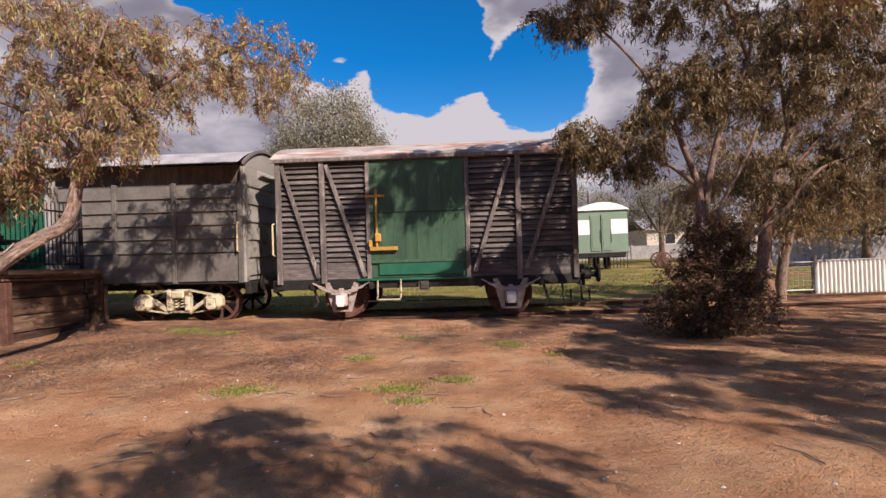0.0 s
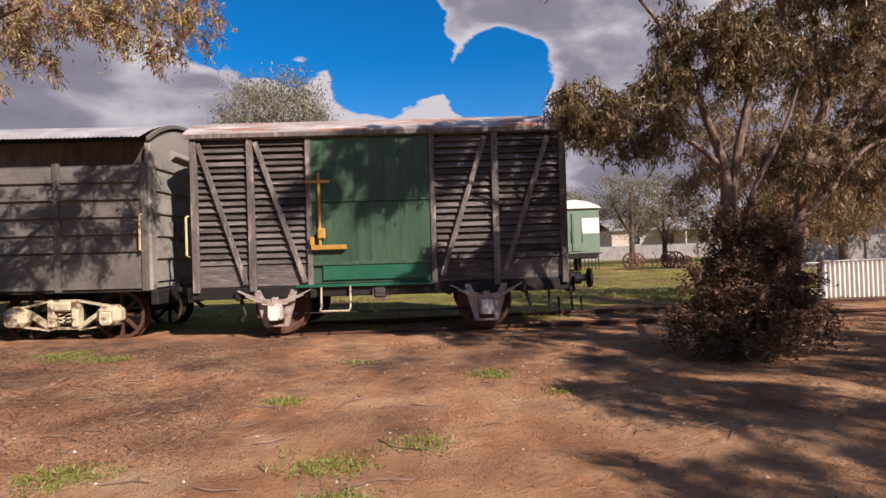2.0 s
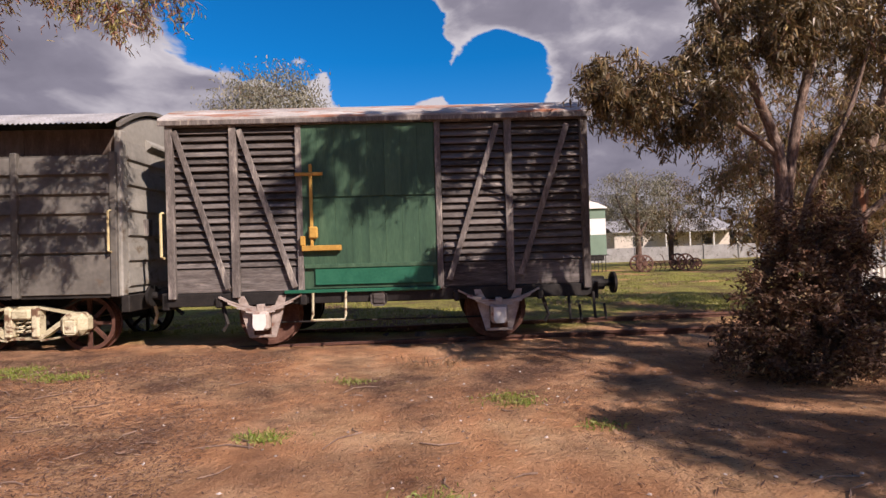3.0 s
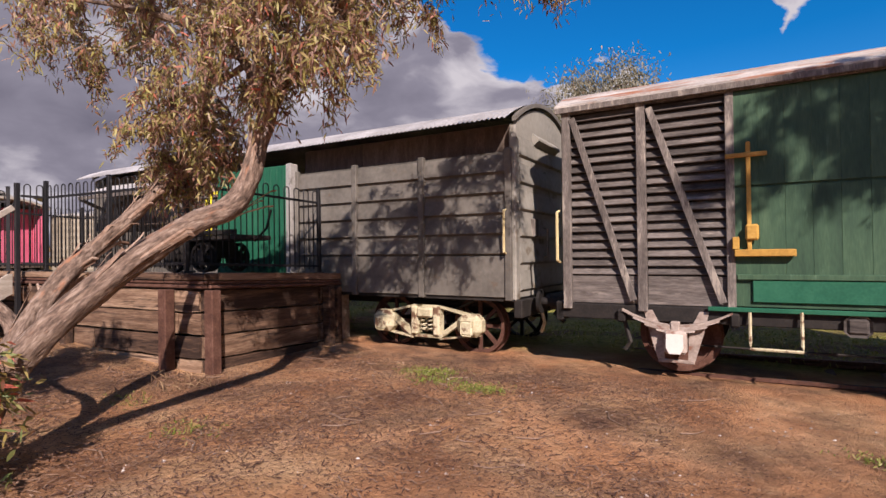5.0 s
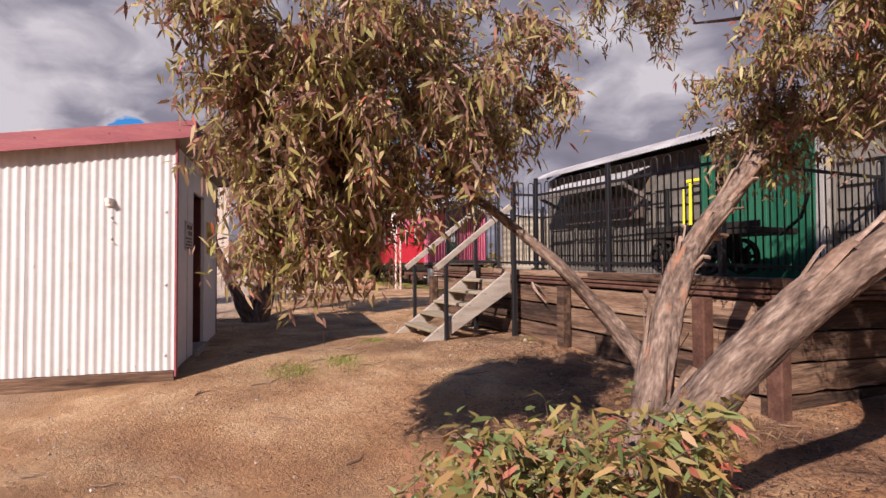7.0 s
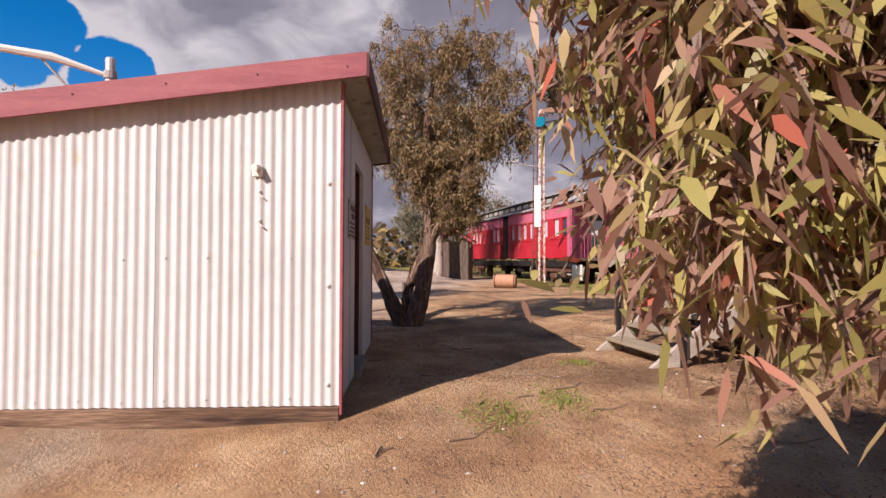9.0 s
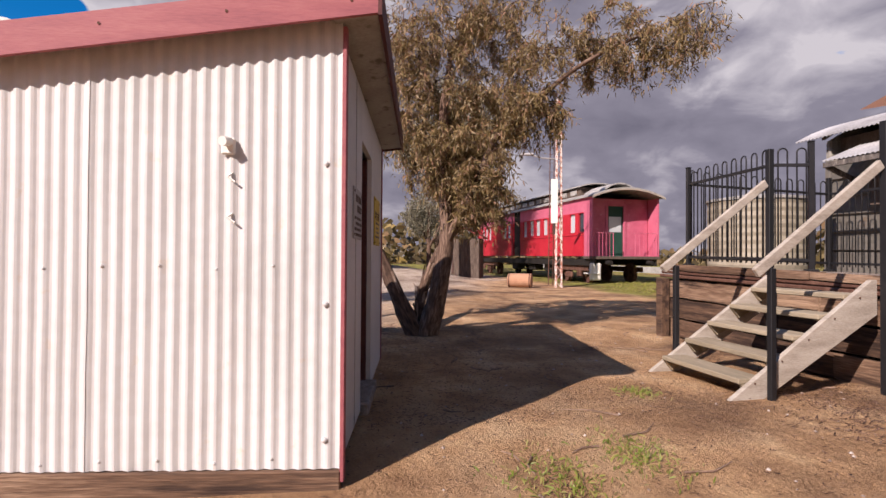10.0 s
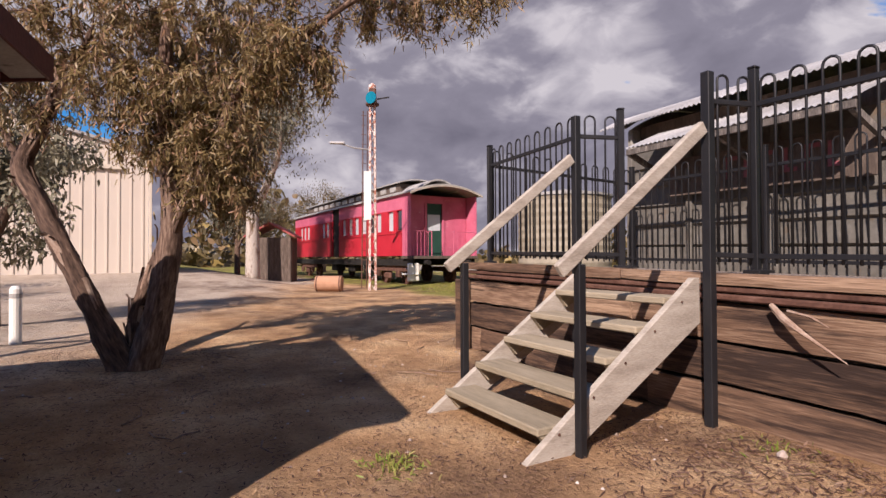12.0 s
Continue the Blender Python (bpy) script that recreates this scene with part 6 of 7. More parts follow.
# low suckers at its foot
tree((-5.95, 5.45, 0.12), [([(-5.95, 5.45, 0.05), (-6.0, 5.4, 0.35), (-6.05, 5.35, 0.6)], (0.02, 0.014, 0.006)), ([(-5.9, 5.6, 0.05), (-5.8, 5.7, 0.5), (-5.7, 5.72, 0.9)], (0.014, 0.01, 0.004)), ([(-6.0, 5.45, 0.05), (-6.3, 5.5, 0.3), (-6.6, 5.6, 0.5)], (0.014, 0.01, 0.004))],
     [((-5.95, 5.5, 0.45), (0.5, 0.42, 0.36), 44), ((-6.35, 5.5, 0.36), (0.5, 0.38, 0.26), 34), ((-5.75, 5.75, 0.75), (0.28, 0.25, 0.25), 16), ((-6.4, 5.1, 0.28), (0.4, 0.35, 0.2), 16), ((-5.65, 5.3, 0.7), (0.2, 0.2, 0.3), 9), ((-6.5, 5.85, 0.6), (0.25, 0.25, 0.3), 11), ((-6.0, 5.2, 0.85), (0.22, 0.2, 0.2), 6)], leaf_sucker, bark_dark,
     "low leafy sucker growth at the foot of the gum", 12, leaf_len=0.085, leaf_w=0.022, per=50, name="shrub", category="shrub", droop=0.1, spray=0.26, hang=-0.25)
# tree by the shed
tree((-15.48, 5.1, 0.5),
     [([(-15.5, 5.16, 0.38), (-15.4, 5.34, 1.11), (-15.33, 5.44, 1.82), (-15.32, 5.44, 2.34), (-15.34, 5.37, 3.06), (-15.32, 5.39, 3.73), (-15.29, 5.43, 4.25), (-15.22, 5.53, 4.88)], (0.15, 0.115, 0.105, 0.085, 0.068, 0.055, 0.04, 0.02)),
      ([(-15.52, 5.04, 0.4), (-15.66, 4.75, 1.07), (-15.78, 4.5, 1.63), (-15.91, 4.25, 2.2), (-15.99, 4.08, 2.58), (-15.92, 4.21, 2.91), (-15.83, 4.37, 3.29), (-15.73, 4.54, 3.57), (-15.62, 4.72, 4.03)], (0.13, 0.1, 0.09, 0.085, 0.088, 0.066, 0.058, 0.045, 0.02)),
      ([(-15.33, 5.44, 1.82), (-15.21, 5.54, 2.1), (-14.93, 5.82, 2.74), (-14.81, 6.02, 3.3), (-14.63, 6.34, 3.67), (-14.55, 6.69, 3.96), (-14.34, 7.06, 4.27), (-14.05, 7.59, 4.55), (-13.73, 8.16, 4.72)], (0.062, 0.056, 0.046, 0.04, 0.035, 0.031, 0.026, 0.019, 0.008)),
      ([(-15.7, 5.1, 0.4), (-15.75, 5.12, 0.94), (-15.67, 5.24, 1.37), (-15.55, 5.36, 1.7)], (0.085, 0.075, 0.065, 0.05)),
      ([(-15.99, 4.08, 2.58), (-16.1, 3.9, 2.95), (-16.2, 3.6, 3.4)], (0.05, 0.035, 0.015)),
      ([(-15.34, 5.4, 3.0), (-15.5, 5.1, 3.4), (-15.6, 4.8, 3.9)], (0.035, 0.025, 0.01)),
      ([(-14.93, 5.82, 2.74), (-15.2, 6.1, 3.3), (-15.3, 6.3, 3.9)], (0.035, 0.025, 0.01))],
     [((-15.5, 5.6, 4.5), (1.2, 1.3, 0.8), 96), ((-15.75, 5.85, 3.05), (0.5, 0.6, 0.7), 70), ((-15.6, 5.05, 3.55), (0.5, 0.7, 0.7), 62), ((-14.5, 6.9, 4.6), (0.6, 0.7, 0.45), 36), ((-14.2, 7.7, 4.75), (0.6, 0.8, 0.45), 36), ((-13.9, 8.4, 4.75), (0.5, 0.6, 0.4), 30), ((-15.85, 4.2, 4.1), (0.7, 0.8, 0.5), 46), ((-15.5, 5.9, 2.55), (0.35, 0.4, 0.4), 26), ((-15.2, 6.2, 3.9), (0.6, 0.6, 0.5), 46), ((-15.9, 4.1, 3.3), (0.3, 0.3, 0.25), 14), ((-14.8, 5.95, 3.15), (0.3, 0.4, 0.5), 42), ((-14.6, 6.5, 3.75), (0.35, 0.45, 0.35), 36), ((-15.2, 5.5, 3.2), (0.35, 0.5, 0.6), 50), ((-15.35, 5.7, 2.5), (0.3, 0.3, 0.35), 24), ((-15.4, 5.25, 5.1), (0.8, 0.9, 0.6), 70), ((-15.0, 6.1, 5.2), (0.7, 0.6, 0.5), 40), ((-14.95, 5.9, 2.55), (0.25, 0.35, 0.35), 24)],
     leaf_olive_brown, bark_dark, "multi-stemmed gum tree with shaggy bark by the shed", 21, per=92, leaf_len=0.085, leaf_w=0.016, sides=24, flakes=26, trunk_rough=0.4, sigma=0.115, spray=0.24, hang=0.9)
# large tree at the yard's east side, with a dark shrub under it
tree((4.2, 8.8, 0.0),
     [([(4.24, 8.8, -0.05), (4.25, 8.8, 1.52), (4.23, 8.8, 2.36), (3.99, 8.8, 3.11), (3.78, 8.8, 3.77), (3.66, 8.8, 4.6)], (0.085, 0.07, 0.06, 0.045, 0.03, 0.012)),
      ([(4.25, 8.8, 1.4), (4.48, 8.85, 2.63), (4.79, 8.9, 3.55), (5.2, 8.9, 4.46), (5.42, 8.9, 5.4)], (0.06, 0.05, 0.042, 0.032, 0.014)),
      ([(5.37, 9.4, -0.05), (5.67, 9.4, 1.38), (5.81, 9.4, 2.27), (6.15, 9.4, 3.25), (6.64, 9.4, 4.22), (7.02, 9.4, 5.1), (7.21, 9.4, 5.99)], (0.1, 0.085, 0.075, 0.06, 0.048, 0.035, 0.015)),
      ([(5.81, 9.4, 2.27), (6.38, 9.4, 2.84), (7.0, 9.4, 3.41), (7.9, 9.4, 3.97)], (0.05, 0.04, 0.03, 0.012)),
      ([(4.6, 8.9, 0.9), (4.81, 9.0, 1.22), (5.69, 9.0, 1.85), (6.39, 9.0, 2.58), (7.25, 9.0, 2.83)], (0.05, 0.045, 0.038, 0.028, 0.012)),
      ([(4.23, 8.8, 2.36), (3.74, 8.8, 2.75), (3.19, 8.75, 2.96), (2.64, 8.65, 3.16)], (0.04, 0.03, 0.022, 0.01)),
      ([(3.99, 8.8, 3.11), (3.4, 8.7, 4.2), (2.6, 8.6, 5.0), (2.1, 8.5, 5.2)], (0.034, 0.026, 0.018, 0.008)),
      ([(6.15, 9.4, 3.25), (6.0, 9.3, 4.1), (5.9, 9.2, 5.1)], (0.034, 0.026, 0.012)),
      ([(4.3, 8.75, 0.9), (4.5, 8.7, 1.9), (5.0, 8.7, 2.8), (5.3, 8.7, 3.6)], (0.04, 0.034, 0.026, 0.012)),
      ([(5.2, 8.9, 4.46), (4.4, 8.3, 5.5), (3.4, 7.6, 6.1), (2.4, 7.2, 6.3)], (0.034, 0.03, 0.022, 0.01))],
     [((2.45, 8.6, 3.15), (0.42, 0.35, 0.32), 50), ((3.2, 8.7, 2.95), (0.5, 0.4, 0.32), 38), ((4.1, 8.8, 4.0), (0.7, 0.6, 0.6), 84), ((2.2, 8.55, 5.2), (0.6, 0.5, 0.3), 40), ((5.6, 9.0, 4.4), (1.1, 0.9, 0.9), 84), ((7.2, 9.3, 3.6), (1.1, 0.8, 0.9), 70), ((4.4, 8.9, 5.5), (1.4, 0.9, 0.5), 90), ((6.6, 8.9, 5.2), (1.4, 0.9, 0.6), 90), ((5.3, 8.8, 2.5), (0.45, 0.4, 0.4), 24), ((6.8, 9.1, 2.5), (0.7, 0.5, 0.5), 30), ((3.35, 8.8, 3.6), (0.3, 0.3, 0.3), 16), ((2.3, 7.25, 6.4), (0.9, 0.6, 0.45), 75), ((3.6, 7.8, 6.2), (0.7, 0.6, 0.4), 40)],
     leaf_olive, bark, "spreading gum tree with thin dark stems and olive leaves", 31, per=135, leaf_len=0.088, leaf_w=0.0165, sigma=0.115, spray=0.24, hang=0.6)
tree((4.2, 8.2, 0.0), [([(4.2, 8.2, -0.02), (4.2, 8.2, 0.6), (4.2, 8.2, 1.2)], (0.03, 0.02, 0.01)), ([(4.1, 8.25, -0.02), (3.8, 8.3, 0.5), (3.6, 8.3, 0.9)], (0.02, 0.015, 0.006)), ([(4.3, 8.25, -0.02), (4.6, 8.25, 0.7), (4.65, 8.3, 1.4)], (0.02, 0.015, 0.006))],
     [((4.15, 8.25, 0.5), (0.65, 0.55, 0.45), 110), ((3.6, 8.35, 0.35), (0.32, 0.35, 0.28), 30), ((4.6, 8.2, 0.8), (0.35, 0.35, 0.45), 42), ((4.25, 8.4, 1.25), (0.42, 0.35, 0.35), 40), ((3.85, 8.4, 1.1), (0.3, 0.3, 0.3), 22), ((4.6, 8.4, 1.45), (0.2, 0.2, 0.25), 12), ((3.5, 8.2, 0.75), (0.2, 0.2, 0.25), 9), ((4.05, 8.3, 1.65), (0.18, 0.18, 0.25), 8), ((4.85, 8.2, 0.4), (0.22, 0.25, 0.25), 14)], leaf_shrub, bark_dark,
     "dense dark shrub growing under the tree", 41, leaf_len=0.06, leaf_w=0.018, per=96, sigma=0.16, name="shrub", category="shrub", droop=0.0, spray=0.22, hang=-0.3)
# pale-stemmed tree further back
tree((7.2, 11.9, 0.0),
     [([(7.2, 11.9, -0.05), (7.15, 11.9, 1.3), (7.4, 12.0, 2.6), (8.0, 12.0, 4.0), (8.4, 12.1, 5.6)], (0.16, 0.13, 0.11, 0.08, 0.03)),
      ([(7.5, 12.0, -0.05), (7.7, 12.0, 1.2), (8.4, 12.1, 2.4), (9.4, 12.2, 3.3), (10.6, 12.2, 4.0)], (0.12, 0.1, 0.08, 0.05, 0.02))],
     [((8.6, 12.2, 5.4), (2.0, 1.5, 1.3), 130), ((10.6, 12.4, 4.0), (1.6, 1.3, 1.4), 110), ((7.0, 12.3, 3.6), (1.1, 1.0, 1.0), 60), ((9.6, 12.6, 2.6), (1.6, 1.0, 0.8), 60), ((6.2, 11.6, 2.5), (1.2, 0.8, 0.9), 60), ((8.0, 11.8, 2.4), (1.0, 0.8, 0.9), 60)],
     leaf_olive_brown, bark, "gum tree with pale stems behind the yard", 51, per=76, leaf_len=0.12, leaf_w=0.022, sigma=0.22, spray=0.4)
# tree behind the start of the walk, which shades the path
tree((3.2, -2.2, 0.0),
     [([(3.2, -2.2, -0.05), (3.0, -2.1, 1.6), (2.6, -1.6, 3.2), (2.4, -0.9, 4.6)], (0.2, 0.16, 0.12, 0.05)), ([(3.0, -2.1, 1.6), (2.0, -2.2, 3.0), (0.8, -2.2, 4.0)], (0.1, 0.08, 0.03))],
     [((2.4, -0.85, 4.6), (0.75, 0.75, 0.6), 60), ((1.8, -1.6, 4.3), (0.6, 0.6, 0.5), 30), ((3.8, -1.0, 4.5), (0.75, 0.7, 0.5), 36)],
     leaf_brown, bark_dark, "gum tree standing behind the start of the yard", 61, per=80, leaf_len=0.1, leaf_w=0.022, sigma=0.2, spray=0.3)
# tree to the east whose long limb hangs over the yard
tree((9.2, 4.2, 0.0),
     [([(9.2, 4.2, -0.05), (9.0, 4.3, 1.6), (8.2, 4.7, 3.0), (6.8, 5.4, 3.8), (5.6, 5.9, 4.1), (4.6, 6.2, 4.3)], (0.22, 0.19, 0.14, 0.09, 0.06, 0.02)), ([(9.0, 4.3, 1.6), (9.4, 5.0, 3.2), (9.6, 5.8, 4.6)], (0.12, 0.09, 0.03)), ([(9.0, 4.3, 1.7), (8.8, 2.5, 3.2), (8.5, 0.8, 4.0), (8.1, -0.8, 4.4)], (0.09, 0.07, 0.05, 0.015)), ([(8.2, 4.7, 3.0), (7.6, 4.2, 4.2), (6.8, 4.0, 5.0)], (0.07, 0.05, 0.02))],
     [((5.4, 6.0, 4.5), (1.2, 0.8, 0.45), 60), ((7.2, 5.2, 4.6), (1.2, 0.9, 0.6), 60), ((9.6, 2.8, 4.8), (2.0, 1.5, 0.9), 150), ((11.6, 4.0, 5.2), (2.0, 1.6, 1.1), 140), ((6.3, 2.2, 4.4), (1.0, 0.7, 0.4), 75), ((7.3, 0.9, 4.3), (1.3, 0.7, 0.5), 95), ((5.6, 0.6, 4.3), (0.7, 0.3, 0.3), 22), ((9.4, 5.2, 5.0), (1.2, 1.0, 0.7), 60), ((6.9, 3.4, 4.5), (1.1, 0.5, 0.35), 66), ((7.6, -0.6, 4.4), (1.3, 0.5, 0.35), 60), ((10.4, 0.4, 4.6), (1.2, 0.9, 0.4), 60)],
     leaf_brown, bark_dark, "gum tree with a long limb over the yard", 62, per=90, leaf_len=0.1, leaf_w=0.02, sigma=0.18, spray=0.3)


def far_tree(x, y, h, r, leaf, seed, bark_mat=None, k=70, lean=0.0, low=0.35):
    """A whole gum at a distance: trunk, two limbs, ragged crown."""
    z = level(x, y)
    rng = random.Random(seed)
    c = z + h * (1 + low) / 2
    hh = h * (1 - low) / 2
    blobs = [((x + lean, y, c), (r, r, hh), k)]
    for i in range(3):
        a = rng.uniform(0, 6.28)
        blobs.append(((x + lean + r * 0.7 * math.cos(a), y + r * 0.7 * math.sin(a), c + rng.uniform(-0.5, 0.3) * hh), (r * 0.5, r * 0.5, hh * 0.45), k // 4))
    sz = max(0.12, h * 0.014)
    return tree((x, y, z), [([(x, y, z - 0.1), (x + lean * 0.2, y, z + h * 0.25), (x + lean * 0.6, y, z + h * 0.5), (x + lean, y, z + h * 0.85)], (h * 0.032, h * 0.026, h * 0.018, h * 0.005)),
                            ([(x + lean * 0.2, y, z + h * 0.27), (x + r * 0.4, y + r * 0.3, z + h * 0.5), (x + r * 0.7, y + r * 0.3, z + h * 0.65)], (h * 0.018, h * 0.012, 0.02)),
                            ([(x + lean * 0.2, y, z + h * 0.3), (x - r * 0.4, y - r * 0.2, z + h * 0.52), (x - r * 0.6, y - r * 0.3, z + h * 0.7)], (h * 0.016, h * 0.01, 0.02))],
                blobs, leaf, bark_mat or bark_dark, "distant gum tree with a ragged grey-green crown", seed, leaf_len=sz, leaf_w=sz * 0.34, per=110, sigma=h * 0.045, twig=0.02, group="distant gums", trunk_rough=0)


far_tree(-6.4, 30, 10.6, 3.0, leaf_grey, 70, k=170, low=0.5)
far_tree(-10.2, 34, 8.2, 1.8, leaf_grey, 71, low=0.5)
far_tree(-32.6, 9.0, 9.8, 2.6, leaf_grey, 72, bark_pale, k=110, lean=-0.4, low=0.42)
far_tree(-41, 9.5, 5.5, 1.8, leaf_grey, 73)
far_tree(-46, 11.0, 6.0, 2.2, leaf_olive, 74)
far_tree(-50, 17, 7.0, 2.6, leaf_olive, 75)
for i, (x, y, h, r) in enumerate(((13.5, 33, 6, 2.6), (17, 36, 5.5, 2.5), (11, 40, 6.5, 3.0), (21, 32, 6.5, 3), (26, 34, 6, 3), (31, 30, 7, 3.2), (19, 24, 6.5, 2.6), (24, 22, 6, 2.6),
                                  (2, 48, 6, 3), (-22, 38, 6, 2.6), (-28, 34, 5, 2.4), (-17, 27, 4.5, 2.0), (-20, 3, 4.6, 1.4), (-24, -4, 6, 2.2))):
    far_tree(x, y, h, r, leaf_olive if i % 2 else leaf_grey, 80 + i, k=60, low=0.25)


# ---------- beyond the track ----------


def rail_car():
    """Green and cream guard's car standing on the far siding, end on."""
    c = thing("green_railcar", pose(7.35, 29.0, -0.1, 0, 0, 2), "sage green and cream railway car with white roof, end doors closed", "railway carriage")
    W, L, Z0, Z1 = 2.75, 12.0, 1.05, 3.35
    part("low_side", boxed(0, W, 0, L, Z0, 2.05), sage_paint, c)
    part("cream_band", boxed(0.004, W - 0.004, 0.004, L, 2.051, 2.85), white_paint, c)
    part("top_band", boxed(0, W, 0, L, 2.851, Z1), sage_paint, c)
    bm = bmesh.new()
    k = 14
    out = [(-0.06 + (W + 0.12) * i / k, Z1 + 0.4 * (1 - (2 * i / k - 1) ** 2) + 0.04) for i in range(k + 1)]
    prism(bm, out + [(W + 0.06, Z1 + 0.002), (-0.06, Z1 + 0.002)], -0.12, L + 0.1)
    part("roof", bm, white_paint, c)
    for x in (0.95, 1.55):
        d = part("end_door", boxed(x - 0.27, x + 0.27, -0.05, -0.002, Z0 + 0.1, 3.1, 0.01), sage_paint, c, "sage green end door leaf")
        part("door_panel", boxed(x - 0.2, x + 0.2, -0.065, -0.051, Z0 + 0.25, 2.95, 0.01), sage_paint, d)
        part("door_bar", tubed([(x + 0.24, -0.06, 1.6), (x + 0.24, -0.1, 1.65), (x + 0.24, -0.1, 2.2), (x + 0.24, -0.06, 2.25)], 0.015, 5), black_iron, d)
    # near-black strip paints the shade between the two leaves
    part("door_gap", boxed(1.235, 1.265, -0.03, -0.003, Z0 + 0.1, 3.1), void_shade, c)
    part("underframe", boxed(0.1, W - 0.1, 0.1, L, 0.75, Z0 - 0.003), black_iron, c)
    for i in range(14):
        part("end_bar", boxed(0.1 + i * 0.19, 0.13 + i * 0.19, -0.2, -0.17, 0.2, 1.0), black_iron, c)
    part("end_rail", boxed(0.0, W, -0.2, -0.16, 1.0, 1.05), black_iron, c)
    wm = wheel_mesh(0.42, 0, mat=rust_iron)
    for y in (2.0, 4.0, 8.5, 10.5):
        for x in (0.45, W - 0.45):
            part("wheel", wm, None, c, m=Matrix.Translation((x, y, 0.45)) @ Matrix.Rotation(math.pi / 2, 4, "Z"))


rail_car()


def low_fence():
    f = thing("iron_fence", pose(9.3, 13.4, 0.0, 0, 0, -8), "low white corrugated iron fence", "fence")
    vs, fs = [], []
    n = 360
    for lay in (0, 0.004):
        for i in range(n + 1):
            x = 6.0 * i / n
            w = 0.02 * math.cos(2 * math.pi * x / 0.1)
            vs += [(x, w + lay, 0.0), (x, w + lay, 0.8 + 0.01 * noise.noise((x * 2, 0, 0)))]
    per = 2 * (n + 1)
    for i in range(n):
        fs += [(2 * i, 2 * i + 2, 2 * i + 3, 2 * i + 1), (per + 2 * i, per + 2 * i + 1, per + 2 * i + 3, per + 2 * i + 2)]
    part("sheet", mesh_from("sheet", vs, fs, white_paint), None, f)
    part("top_cap", boxed(0, 6, -0.03, 0.035, 0.81, 0.84, 0.005), iron_sheet, f)
    for x in (0.0, 2, 4, 6):
        part("post", boxed(x - 0.04, x + 0.04, 0.03, 0.11, -0.05, 0.88), post_timber, f)
    g = thing("wire_gate", pose(8.3, 13.5, 0.0, 0, 0, -6), "galvanised wire mesh farm gate", "gate")
    part("gate_frame", tubed([(0, 0, 0.1), (0.95, 0, 0.1), (0.95, 0, 0.8), (0, 0, 0.8), (0, 0, 0.1)], 0.018, 6), iron_sheet, g)
    for i in range(1, 6):
        part("wire", tubed([(0, 0, 0.1 + i * 0.117), (0.95, 0, 0.1 + i * 0.117)], 0.005, 4), iron_sheet, g)
    for i in range(1, 8):
        part("wire", tubed([(i * 0.119, 0, 0.1), (i * 0.119, 0, 0.8)], 0.005, 4), iron_sheet, g)
    for x in (-0.08, 1.02):
        part("gate_post", tubed([(x, 0.02, -0.05), (x, 0.02, 0.95)], 0.04, 8), iron_sheet, g)


low_fence()


def harrow():
    """Old horse-drawn implement rusting in the grass."""
    h = thing("farm_implement", pose(11.8, 28.6, 0, 0, 0, -5), "rusty horse-drawn farm implement with spoked wheels", "farm implement")
    wm = wheel_mesh(0.42, 10, width=0.04, mat=rust_iron)
    ws = wheel_mesh(0.3, 8, width=0.04, mat=rust_iron)
    for x, y, me, r in ((0, 0, wm, 0.42), (0.0, 0.9, wm, 0.42), (2.0, 0, wm, 0.42), (2.0, 0.9, wm, 0.42), (2.7, 0.4, ws, 0.3)):
        part("wheel", me, None, h, m=Matrix.Translation((x, y, r)))
    for z in (0.42, 0.5):
        part("frame_bar", tubed([(-0.2, 0.3, z), (2.9, 0.35, z)], 0.03, 6), rust_iron, h)
    for i in range(7):
        x = 0.35 + i * 0.24
        part("tine", tubed([(x, 0.3, 0.48), (x + 0.06, 0.25, 0.2), (x - 0.04, 0.25, 0.03)], 0.02, 5), rust_iron, h)
    part("seat_lever", tubed([(1.1, 0.35, 0.5), (1.0, 0.35, 0.8), (0.9, 0.35, 0.85)], 0.02, 5), rust_iron, h)


harrow()


def cottage(x, y, w, label):
    h = thing("cottage", pose(x, y, 0.3), label, "house")
    part("wall", boxed(0, w, 0, 6, 0, 2.3), cream_trim, h)
    bm = bmesh.new()
    prism(bm, [(-0.4, 2.25), (3.0, 3.5), (6.4, 2.25), (6.4, 2.33), (3.0, 3.6), (-0.4, 2.33)], -0.4, w + 0.4, "x")
    part("roof", bm, iron_sheet, h)
    for i in range(3):
        xx = w * (0.2 + 0.3 * i)
        wd = part("window", boxed(xx - 0.5, xx + 0.5, -0.03, 0.0, 0.8, 1.8), window_dark, h)
        part("window_frame", boxed(xx - 0.56, xx + 0.56, -0.05, -0.031, 0.74, 0.8), white_paint, wd)
    bm = boxed(w * 0.35, w, -2.0, -0.05, 2.1, 2.18)
    part("verandah_roof", bm, iron_sheet, h)
    for i in range(4):
        xx = w * (0.36 + 0.2 * i)
        part("verandah_post", boxed(xx, xx + 0.1, -1.95, -1.85, 0, 2.1), white_paint, h)


cottage(21, 55, 12, "low cream cottage with iron roof beyond the yard")
cottage(44, 44, 13, "pale weatherboard cottage with iron roof behind trees")


